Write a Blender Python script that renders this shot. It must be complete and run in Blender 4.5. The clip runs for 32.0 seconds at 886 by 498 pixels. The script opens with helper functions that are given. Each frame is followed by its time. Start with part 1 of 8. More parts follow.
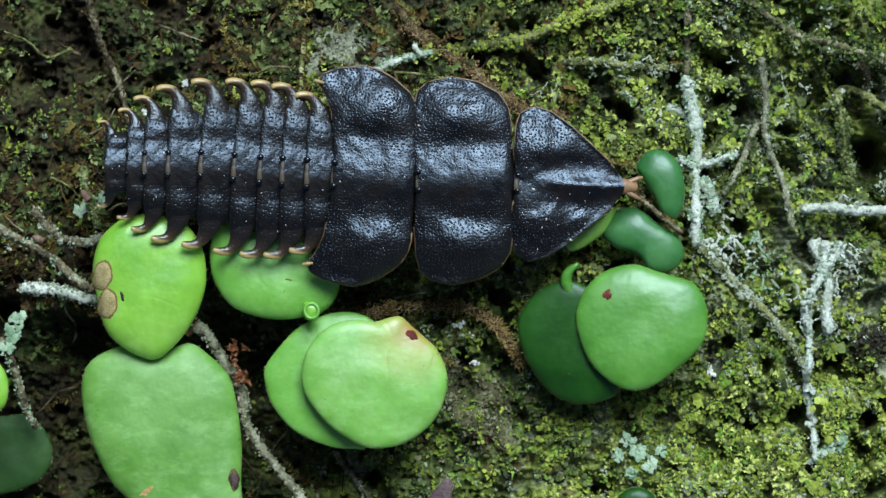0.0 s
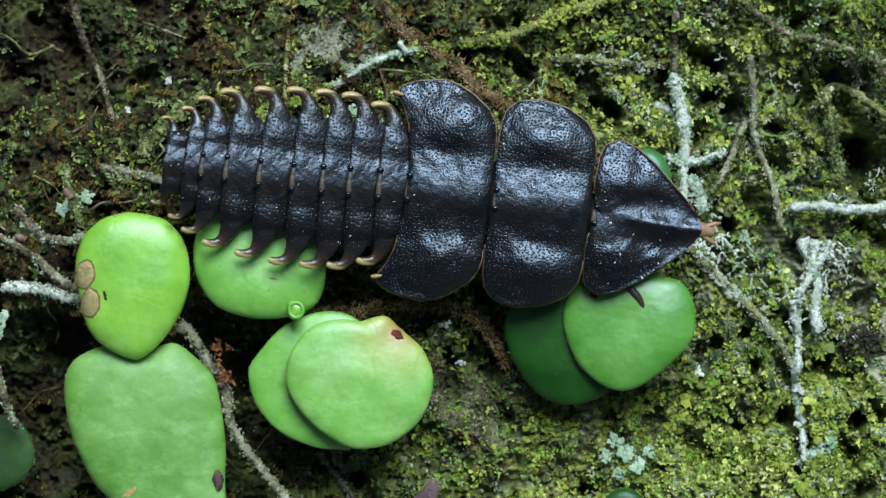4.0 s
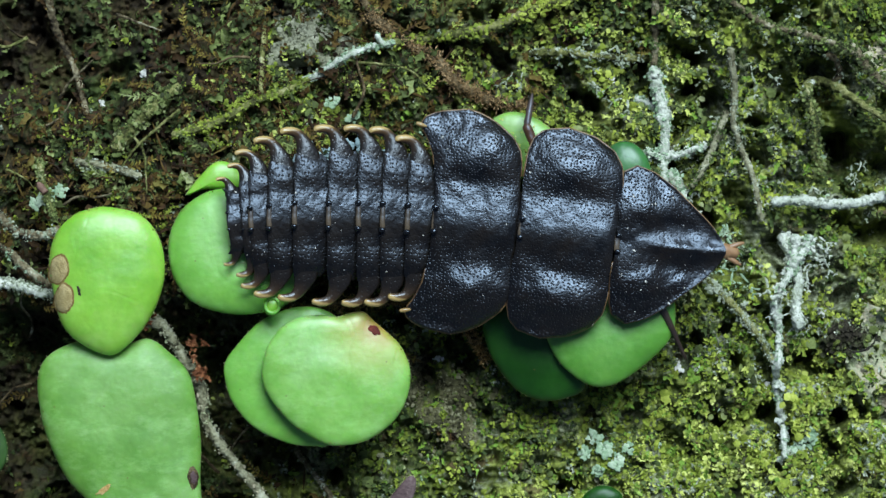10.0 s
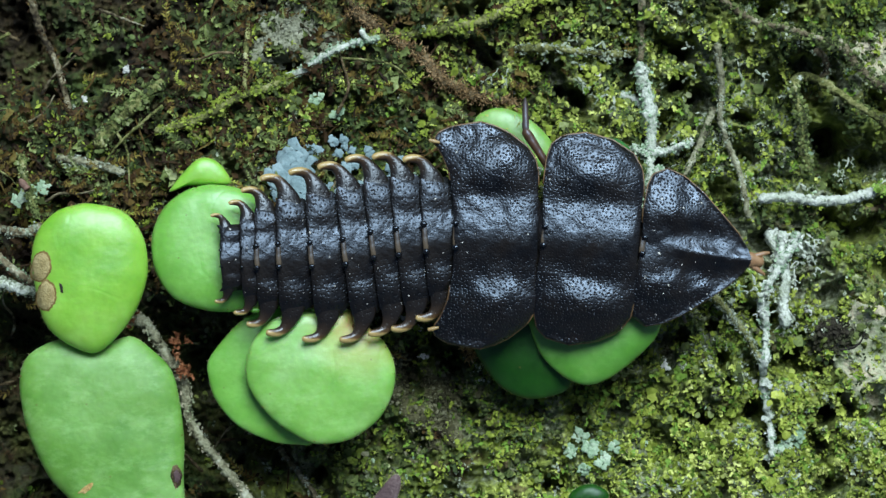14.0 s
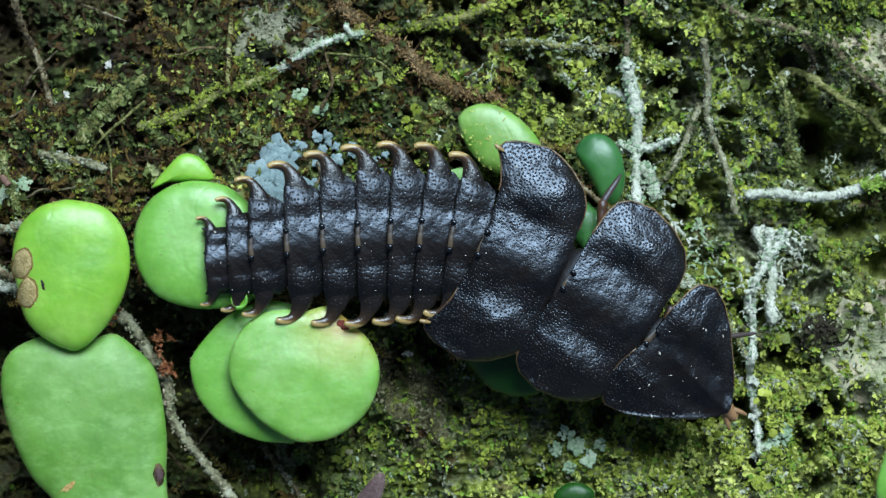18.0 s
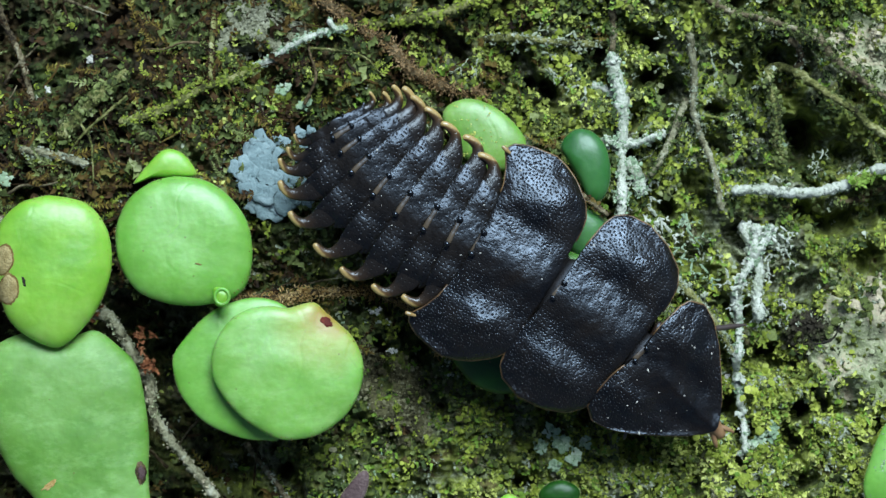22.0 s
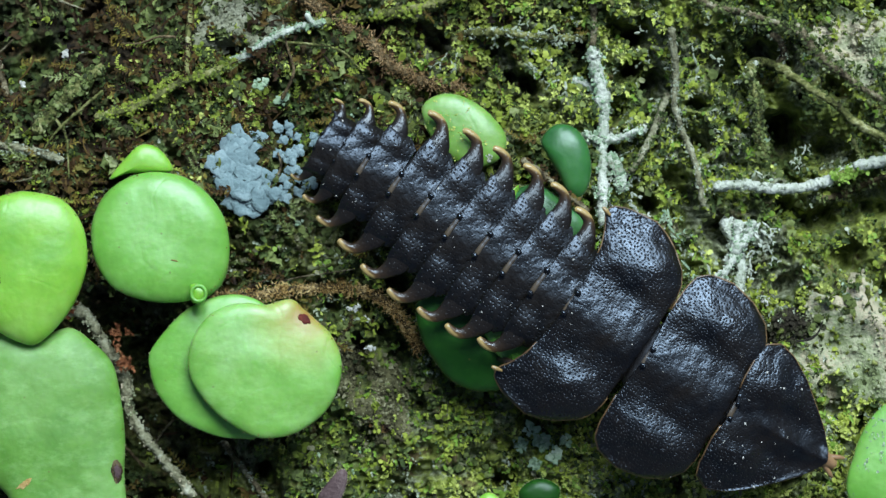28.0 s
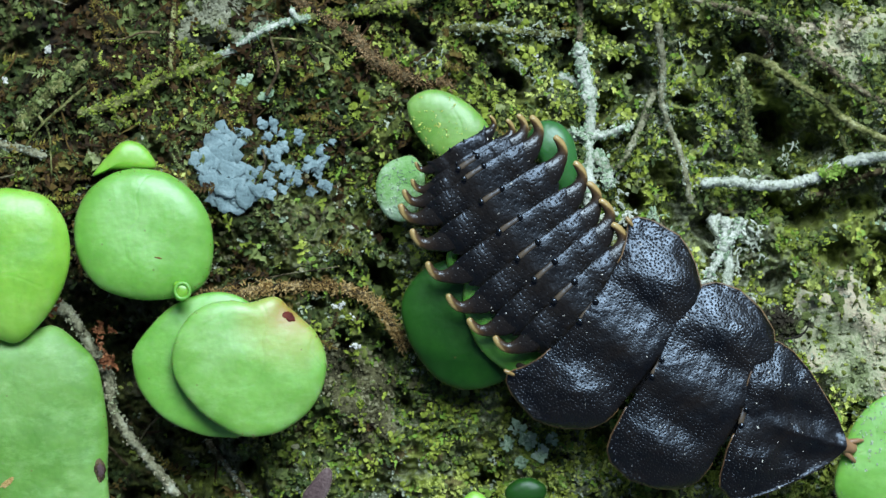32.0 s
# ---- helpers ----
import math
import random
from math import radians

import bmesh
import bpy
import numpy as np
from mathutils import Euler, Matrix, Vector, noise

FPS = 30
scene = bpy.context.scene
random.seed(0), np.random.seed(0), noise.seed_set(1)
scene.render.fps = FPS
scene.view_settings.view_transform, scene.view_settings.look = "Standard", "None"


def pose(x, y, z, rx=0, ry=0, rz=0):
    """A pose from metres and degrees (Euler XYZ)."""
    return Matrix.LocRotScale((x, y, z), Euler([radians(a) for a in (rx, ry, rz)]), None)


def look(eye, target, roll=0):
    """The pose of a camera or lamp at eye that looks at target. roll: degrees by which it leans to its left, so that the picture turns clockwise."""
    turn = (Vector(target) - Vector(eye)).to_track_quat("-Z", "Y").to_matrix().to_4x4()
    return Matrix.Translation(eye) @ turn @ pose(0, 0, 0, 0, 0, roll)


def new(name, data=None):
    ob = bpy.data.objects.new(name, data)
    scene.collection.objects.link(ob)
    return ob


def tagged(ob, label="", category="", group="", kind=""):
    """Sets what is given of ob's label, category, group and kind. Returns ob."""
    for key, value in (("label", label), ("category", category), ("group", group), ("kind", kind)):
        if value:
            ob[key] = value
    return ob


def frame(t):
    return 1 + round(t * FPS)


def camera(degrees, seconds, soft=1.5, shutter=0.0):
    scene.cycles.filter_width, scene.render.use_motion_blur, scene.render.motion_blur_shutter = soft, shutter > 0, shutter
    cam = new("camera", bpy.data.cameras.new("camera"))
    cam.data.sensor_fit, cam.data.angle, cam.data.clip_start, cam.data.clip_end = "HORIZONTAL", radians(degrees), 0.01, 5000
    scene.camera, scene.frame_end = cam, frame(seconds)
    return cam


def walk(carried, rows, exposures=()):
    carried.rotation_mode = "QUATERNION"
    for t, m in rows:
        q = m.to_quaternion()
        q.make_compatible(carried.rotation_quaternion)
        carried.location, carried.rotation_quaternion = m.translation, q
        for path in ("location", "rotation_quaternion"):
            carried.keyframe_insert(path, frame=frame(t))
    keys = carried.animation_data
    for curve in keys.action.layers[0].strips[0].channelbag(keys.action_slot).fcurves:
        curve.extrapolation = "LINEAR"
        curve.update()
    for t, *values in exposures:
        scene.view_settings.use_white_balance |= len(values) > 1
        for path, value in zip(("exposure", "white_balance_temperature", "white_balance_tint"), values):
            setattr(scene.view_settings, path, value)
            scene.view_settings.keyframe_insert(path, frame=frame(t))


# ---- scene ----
cam = camera(14, 32.0, shutter=0.5)
walk(cam, [
    (0, pose(0, 0, 0.41887, 0.000, 0.000, -0.000)),
    (0.5, pose(0, 0, 0.41835, -0.005, -0.032, -0.008)),
    (1, pose(0, 0, 0.41785, -0.009, -0.063, -0.009)),
    (1.5, pose(0, 0, 0.41749, -0.012, -0.089, -0.006)),
    (2, pose(0, 0, 0.41714, -0.015, -0.113, -0.003)),
    (2.5, pose(0, 0, 0.41676, -0.009, -0.127, 0.005)),
    (3, pose(0, 0, 0.41630, -0.005, -0.151, 0.012)),
    (3.5, pose(0, 0, 0.41566, -0.012, -0.197, 0.014)),
    (5.5, pose(0, 0, 0.41471, -0.036, -0.286, 0.008)),
    (6, pose(0, 0, 0.41418, -0.051, -0.339, 0.003)),
    (7, pose(0, 0, 0.41353, -0.066, -0.407, -0.002)),
    (8, pose(0, 0, 0.41287, -0.079, -0.467, -0.003)),
    (9, pose(0, 0, 0.41190, -0.090, -0.525, 0.003)),
    (10, pose(0, 0, 0.41115, -0.102, -0.584, 0.019)),
    (11, pose(0, 0, 0.41054, -0.112, -0.644, 0.020)),
    (12, pose(0, 0, 0.40984, -0.126, -0.704, 0.017)),
    (13, pose(0, 0, 0.40901, -0.137, -0.761, 0.020)),
    (14, pose(0, 0, 0.40841, -0.150, -0.826, 0.023)),
    (14.5, pose(0, 0, 0.40772, -0.160, -0.876, 0.022)),
    (16.5, pose(0, 0, 0.40672, -0.177, -0.957, 0.019)),
    (17, pose(0, 0, 0.40614, -0.189, -1.008, 0.018)),
    (18, pose(0, 0, 0.40545, -0.205, -1.077, 0.018)),
    (19, pose(0, 0, 0.40477, -0.219, -1.135, 0.022)),
    (20, pose(0, 0, 0.40420, -0.236, -1.203, 0.011)),
    (21, pose(0, 0, 0.40326, -0.255, -1.272, 0.012)),
    (22, pose(0, 0, 0.40241, -0.266, -1.334, 0.024)),
    (23, pose(0, 0, 0.40168, -0.271, -1.384, 0.021)),
    (24, pose(0, 0, 0.40106, -0.279, -1.439, 0.020)),
    (25, pose(0, 0, 0.40040, -0.288, -1.502, 0.014)),
    (25.5, pose(0, 0, 0.39981, -0.296, -1.547, 0.015)),
    (27.5, pose(0, 0, 0.39902, -0.316, -1.629, 0.017)),
    (28, pose(0, 0, 0.39846, -0.327, -1.680, 0.021)),
    (29, pose(0, 0, 0.39779, -0.337, -1.739, 0.021)),
    (30, pose(0, 0, 0.39704, -0.353, -1.803, 0.019)),
    (31, pose(0, 0, 0.39639, -0.368, -1.867, 0.012)),
    (32, pose(0, 0, 0.39573, -0.374, -1.922, 0.019)),
])

# ---- light ----
world = bpy.data.worlds.new("overcast_forest_sky")
scene.world = world
world.use_nodes = True
wn = world.node_tree.nodes
sky = wn.new("ShaderNodeTexSky")
sky.sky_type = 'NISHITA'
sky.sun_disc = False
sky.sun_elevation = radians(52)
sky.sun_rotation = radians(15)
world.node_tree.links.new(sky.outputs[0], wn["Background"].inputs[0])
wn["Background"].inputs[1].default_value = 0.0265
sun_data = bpy.data.lights.new("sun", 'SUN')
sun_data.energy = 2.95
sun_data.angle = radians(34)
sun_data.color = (0.765, 0.9, 0.98)
sun = new("sun", sun_data)
sun.matrix_world = look((0.16, 0.59, 0.79), (0, 0, 0))
scene.view_settings.exposure = 0.80

MM = 0.001


def mm(x, y, z, yaw=0.0, pitch=0.0):
    return pose(x * MM, y * MM, z * MM, 0, pitch, yaw)


# ---- materials ----
def shader(name):
    m = bpy.data.materials.new(name)
    m.use_nodes = True
    nt = m.node_tree
    return m, nt, nt.nodes["Principled BSDF"]


def node(nt, kind, **inputs):
    n = nt.nodes.new(kind)
    for key, value in inputs.items():
        n.inputs[key.replace("_", " ")].default_value = value
    return n


def ramp(nt, fac, stops):
    r = nt.nodes.new("ShaderNodeValToRGB")
    el = r.color_ramp.elements
    while len(el) < len(stops):
        el.new(0.5)
    for e, (p, c) in zip(el, stops):
        e.position = p
        e.color = (*c, 1)
    nt.links.new(fac, r.inputs[0])
    return r.outputs[0]


def blend(nt, fac, a, b, mode='MIX'):
    m = nt.nodes.new("ShaderNodeMix")
    m.data_type = 'RGBA'
    m.blend_type = mode
    for value, socket in ((fac, m.inputs[0]), (a, m.inputs[6]), (b, m.inputs[7])):
        if isinstance(value, bpy.types.NodeSocket):
            nt.links.new(value, socket)
        elif isinstance(value, tuple):
            socket.default_value = (*value, 1)
        else:
            socket.default_value = value
    return m.outputs[2]


def coords(nt, world_space=False):
    if world_space:
        return nt.nodes.new("ShaderNodeNewGeometry").outputs["Position"]
    return nt.nodes.new("ShaderNodeTexCoord").outputs["Object"]


def noise_at(nt, where, scale, detail=4.0, rough=0.55):
    n = node(nt, "ShaderNodeTexNoise", Scale=scale, Detail=detail, Roughness=rough)
    nt.links.new(where, n.inputs["Vector"])
    return n.outputs["Fac"]


def bump(nt, bsdf, height, strength, distance, before=None):
    b = node(nt, "ShaderNodeBump", Strength=strength, Distance=distance)
    nt.links.new(height, b.inputs["Height"])
    if before is not None:
        nt.links.new(before, b.inputs["Normal"])
    nt.links.new(b.outputs[0], bsdf.inputs["Normal"])
    return b.outputs[0]


def rough_mat(name, stops, scale, fine, rough=0.85, relief=0.6, islands=0.0):
    """A matt natural surface: colours by coarse and fine noise, with relief."""
    m, nt, bsdf = shader(name)
    w = coords(nt, True)
    a = noise_at(nt, w, scale, 5.0, 0.6)
    b = noise_at(nt, w, fine, 3.0, 0.6)
    mixed = node(nt, "ShaderNodeMath")
    mixed.operation = 'MULTIPLY_ADD'
    nt.links.new(b, mixed.inputs[0])
    mixed.inputs[1].default_value = 0.45
    low = node(nt, "ShaderNodeMath")
    low.operation = 'MULTIPLY_ADD'
    nt.links.new(a, low.inputs[0])
    low.inputs[1].default_value = 1.1
    low.inputs[2].default_value = -0.28
    nt.links.new(low.outputs[0], mixed.inputs[2])
    fac = mixed.outputs[0]
    if islands:
        g = nt.nodes.new("ShaderNodeNewGeometry").outputs["Random Per Island"]
        add = node(nt, "ShaderNodeMath")
        add.operation = 'MULTIPLY_ADD'
        nt.links.new(g, add.inputs[0])
        add.inputs[1].default_value = islands
        nt.links.new(fac, add.inputs[2])
        sub = node(nt, "ShaderNodeMath")
        sub.operation = 'SUBTRACT'
        nt.links.new(add.outputs[0], sub.inputs[0])
        sub.inputs[1].default_value = islands / 2
        fac = sub.outputs[0]
    nt.links.new(ramp(nt, fac, stops), bsdf.inputs["Base Color"])
    bsdf.inputs["Roughness"].default_value = rough
    bsdf.inputs["Specular IOR Level"].default_value = 0.3
    bump(nt, bsdf, b, relief, 0.0003)
    return m


BARK = rough_mat("wet_dark_bark", [(0.25, (0.010, 0.008, 0.006)), (0.5, (0.035, 0.03, 0.018)), (0.62, (0.06, 0.07, 0.028)), (0.8, (0.15, 0.15, 0.11))], 120, 1500, 0.8, 1.0)
GREY_BARK = rough_mat("grey_bark_crust", [(0.25, (0.03, 0.028, 0.012)), (0.5, (0.115, 0.11, 0.05)), (0.78, (0.29, 0.285, 0.17))], 260, 2200, 0.85, 1.0, 0.5)
PALE_BARK = rough_mat("pale_grey_bark", [(0.25, (0.09, 0.095, 0.05)), (0.5, (0.24, 0.25, 0.165)), (0.78, (0.44, 0.45, 0.35))], 200, 2000, 0.85, 1.0)
MOSS = rough_mat("yellow_green_moss", [(0.2, (0.05, 0.085, 0.018)), (0.5, (0.235, 0.30, 0.034)), (0.72, (0.46, 0.52, 0.095)), (0.95, (0.64, 0.69, 0.30))], 85, 1500, 0.75, 0.65, 0.2)
DARK_MOSS = rough_mat("dark_green_moss", [(0.2, (0.014, 0.024, 0.007)), (0.5, (0.045, 0.075, 0.018)), (0.75, (0.11, 0.155, 0.045)), (0.95, (0.22, 0.25, 0.10))], 150, 2000, 0.75, 0.65, 0.5)
FRESH_MOSS = rough_mat("bright_green_moss", [(0.2, (0.05, 0.11, 0.012)), (0.5, (0.17, 0.30, 0.035)), (0.75, (0.32, 0.47, 0.10))], 85, 1500, 0.7, 0.65, 0.2)
PALE_MOSS = rough_mat("pale_yellow_moss", [(0.2, (0.15, 0.21, 0.05)), (0.5, (0.47, 0.535, 0.115)), (0.75, (0.66, 0.71, 0.24)), (0.95, (0.80, 0.83, 0.50))], 70, 1500, 0.75, 0.65, 0.2)
OCHRE_MOSS = rough_mat("ochre_moss", [(0.2, (0.03, 0.017, 0.004)), (0.5, (0.11, 0.07, 0.012)), (0.75, (0.22, 0.18, 0.03)), (0.95, (0.36, 0.35, 0.10))], 200, 2000, 0.75, 0.65, 0.5)
OLIVE_MOSS = rough_mat("olive_green_moss", [(0.2, (0.03, 0.04, 0.012)), (0.5, (0.10, 0.135, 0.035)), (0.75, (0.21, 0.26, 0.08)), (0.95, (0.34, 0.37, 0.19))], 200, 2000, 0.75, 0.65, 0.6)
BROWN_MOSS = rough_mat("brown_withered_moss", [(0.2, (0.012, 0.006, 0.002)), (0.5, (0.05, 0.025, 0.006)), (0.72, (0.11, 0.070, 0.014)), (0.95, (0.18, 0.17, 0.04))], 150, 2000, 0.8, 0.65, 0.5)
GREY_LICHEN = rough_mat("grey_green_lichen", [(0.2, (0.16, 0.19, 0.12)), (0.5, (0.33, 0.38, 0.27)), (0.8, (0.58, 0.62, 0.5))], 260, 2500, 0.9, 0.6, 0.4)
CREAM_LICHEN = rough_mat("cream_crust_lichen", [(0.2, (0.12, 0.15, 0.05)), (0.36, (0.27, 0.32, 0.16)), (0.48, (0.43, 0.45, 0.29)), (0.6, (0.52, 0.45, 0.31)), (0.8, (0.62, 0.57, 0.45))], 150, 2500, 0.9, 0.8)
MINT_LICHEN = rough_mat("mint_lichen", [(0.2, (0.14, 0.24, 0.13)), (0.5, (0.31, 0.44, 0.28)), (0.8, (0.56, 0.66, 0.50))], 300, 2500, 0.9, 0.5, 0.3)
BLUE_LICHEN = rough_mat("blue_grey_lichen", [(0.2, (0.13, 0.20, 0.215)), (0.5, (0.215, 0.31, 0.33)), (0.85, (0.345, 0.455, 0.48))], 500, 3500, 0.85, 0.5, 0.25)
PALE_TWIG = rough_mat("pale_lichen_on_twig", [(0.22, (0.16, 0.18, 0.11)), (0.40, (0.47, 0.52, 0.42)), (0.70, (0.76, 0.79, 0.71))], 350, 2600, 0.9, 1.0)
MOSSY_TWIG = rough_mat("mossy_twig", [(0.32, (0.03, 0.03, 0.010)), (0.46, (0.13, 0.145, 0.04)), (0.58, (0.27, 0.27, 0.10)), (0.72, (0.48, 0.49, 0.27))], 500, 2600, 0.9, 1.0)
TAN_TWIG = rough_mat("pale_grey_tan_twig", [(0.32, (0.05, 0.046, 0.024)), (0.46, (0.20, 0.195, 0.115)), (0.58, (0.33, 0.33, 0.21)), (0.72, (0.52, 0.53, 0.40))], 500, 2600, 0.85, 1.0)
BROWN_TWIG = rough_mat("brown_root_bark", [(0.32, (0.016, 0.011, 0.005)), (0.48, (0.075, 0.052, 0.022)), (0.72, (0.26, 0.20, 0.11))], 500, 2600, 0.85, 1.0)
RUST = rough_mat("rusty_root_fibres", [(0.2, (0.13, 0.068, 0.017)), (0.5, (0.48, 0.31, 0.105)), (0.8, (0.70, 0.54, 0.27))], 350, 2600, 0.85, 0.6, 0.4)
RED_SCALE = rough_mat("red_brown_papery_scales", [(0.2, (0.06, 0.018, 0.006)), (0.5, (0.24, 0.085, 0.032)), (0.8, (0.42, 0.21, 0.10))], 500, 2600, 0.75, 0.6, 0.4)
TAN_FIBRE = rough_mat("tan_brown_fibres", [(0.2, (0.08, 0.045, 0.015)), (0.5, (0.30, 0.185, 0.078)), (0.8, (0.50, 0.35, 0.19))], 350, 2600, 0.85, 0.6, 0.4)
GREY_TWIG = rough_mat("grey_twig_bark", [(0.34, (0.022, 0.016, 0.008)), (0.47, (0.13, 0.105, 0.058)), (0.58, (0.24, 0.21, 0.125)), (0.72, (0.50, 0.48, 0.35))], 500, 2600, 0.85, 1.0)
CORK = rough_mat("corky_leaf_scar", [(0.2, (0.30, 0.225, 0.085)), (0.5, (0.46, 0.365, 0.16)), (0.8, (0.58, 0.48, 0.25))], 900, 5000, 0.9, 1.0)
SCAR_RIM = rough_mat("brown_scar_rim", [(0.2, (0.12, 0.07, 0.02)), (0.5, (0.22, 0.145, 0.045)), (0.8, (0.34, 0.25, 0.1))], 900, 5000, 0.85, 0.8)
RED_SPOT = rough_mat("dark_red_leaf_spot", [(0.2, (0.05, 0.008, 0.006)), (0.5, (0.14, 0.02, 0.012)), (0.8, (0.26, 0.07, 0.03))], 900, 5000, 0.6, 0.5)
FROSTED_LEAF = rough_mat("lichen_film_on_leaf", [(0.25, (0.13, 0.33, 0.07)), (0.48, (0.24, 0.44, 0.17)), (0.78, (0.50, 0.63, 0.50))], 300, 2500, 0.85, 0.5)
DRY_LEAF = rough_mat("dry_purple_leaf", [(0.2, (0.05, 0.028, 0.03)), (0.5, (0.13, 0.085, 0.085)), (0.8, (0.26, 0.2, 0.19))], 400, 3000, 0.7, 0.6)
POD = rough_mat("pinkish_brown_pod", [(0.2, (0.08, 0.04, 0.03)), (0.5, (0.20, 0.115, 0.085)), (0.8, (0.34, 0.22, 0.17))], 900, 5000, 0.55, 0.4)
HAIR = rough_mat("pale_leaf_hair", [(0.2, (0.30, 0.33, 0.12)), (0.8, (0.55, 0.56, 0.32))], 900, 5000, 0.7, 0.2)
SPECK = rough_mat("white_speck", [(0.2, (0.5, 0.5, 0.45)), (0.8, (0.8, 0.8, 0.75))], 900, 5000, 0.8, 0.3)
BLACK_DIRT = rough_mat("black_dirt", [(0.2, (0.01, 0.009, 0.007)), (0.8, (0.04, 0.035, 0.025))], 900, 5000, 0.8, 0.5)



def crust_mat():
    """Spongy moss: yellow-green to olive, with grey lichen bloom and brown debris in patches."""
    m, nt, bsdf = shader("spongy_moss_crust")
    w = coords(nt, True)
    mid = noise_at(nt, w, 240, 5.0, 0.62)
    fine = noise_at(nt, w, 1500, 4.0, 0.65)
    green = ramp(nt, mid, [(0.30, (0.024, 0.030, 0.009)), (0.45, (0.12, 0.15, 0.03)), (0.58, (0.28, 0.335, 0.068)), (0.74, (0.49, 0.54, 0.19))])
    brown = ramp(nt, mid, [(0.3, (0.006, 0.004, 0.002)), (0.46, (0.023, 0.015, 0.005)), (0.58, (0.048, 0.039, 0.012)), (0.75, (0.098, 0.104, 0.034))])
    grey = ramp(nt, fine, [(0.3, (0.09, 0.095, 0.06)), (0.5, (0.24, 0.26, 0.18)), (0.7, (0.46, 0.49, 0.38))])
    # fresh side of the trunk
    axes = nt.nodes.new("ShaderNodeSeparateXYZ")
    nt.links.new(w, axes.inputs[0])
    far = node(nt, "ShaderNodeMath")
    far.operation = 'MULTIPLY_ADD'
    nt.links.new(axes.outputs[1], far.inputs[0])
    far.inputs[1].default_value = -0.7
    nt.links.new(axes.outputs[0], far.inputs[2])
    add = node(nt, "ShaderNodeMath")
    add.operation = 'MULTIPLY_ADD'
    nt.links.new(noise_at(nt, w, 70, 4.0, 0.65), add.inputs[0])
    add.inputs[1].default_value = 0.07
    nt.links.new(far.outputs[0], add.inputs[2])
    side = node(nt, "ShaderNodeMapRange")
    side.clamp = True
    nt.links.new(add.outputs[0], side.inputs[0])
    for k, v in zip((1, 2, 3, 4), (0.0, 0.065, 0.0, 1.0)):
        side.inputs[k].default_value = v
    col = blend(nt, side.outputs[0], brown, green)
    bloom = ramp(nt, noise_at(nt, w, 130, 6.0, 0.75), [(0.51, (0, 0, 0)), (0.60, (0.8, 0.8, 0.8))])
    shade = ramp(nt, noise_at(nt, w, 95, 4.0, 0.7), [(0.40, (0.9, 0.9, 0.9)), (0.52, (0, 0, 0))])
    col = blend(nt, shade, col, ramp(nt, mid, [(0.35, (0.014, 0.022, 0.008)), (0.55, (0.06, 0.095, 0.022)), (0.75, (0.16, 0.2, 0.06))]))
    col = blend(nt, bloom, col, blend(nt, side.outputs[0], brown, grey))
    debris = ramp(nt, noise_at(nt, w, 330, 4.0, 0.7), [(0.56, (0, 0, 0)), (0.66, (0.8, 0.8, 0.8))])
    col = blend(nt, debris, col, (0.10, 0.065, 0.028))
    col = blend(nt, 0.6, col, ramp(nt, fine, [(0.3, (0.35, 0.35, 0.3)), (0.65, (1.15, 1.15, 1.1))]), 'MULTIPLY')
    nt.links.new(col, bsdf.inputs["Base Color"])
    bsdf.inputs["Roughness"].default_value = 0.78
    bsdf.inputs["Specular IOR Level"].default_value = 0.3
    first = bump(nt, bsdf, fine, 0.9, 0.0004)
    bump(nt, bsdf, noise_at(nt, w, 5000, 2.0, 0.6), 0.5, 0.0001, first)
    return m


CRUST = crust_mat()


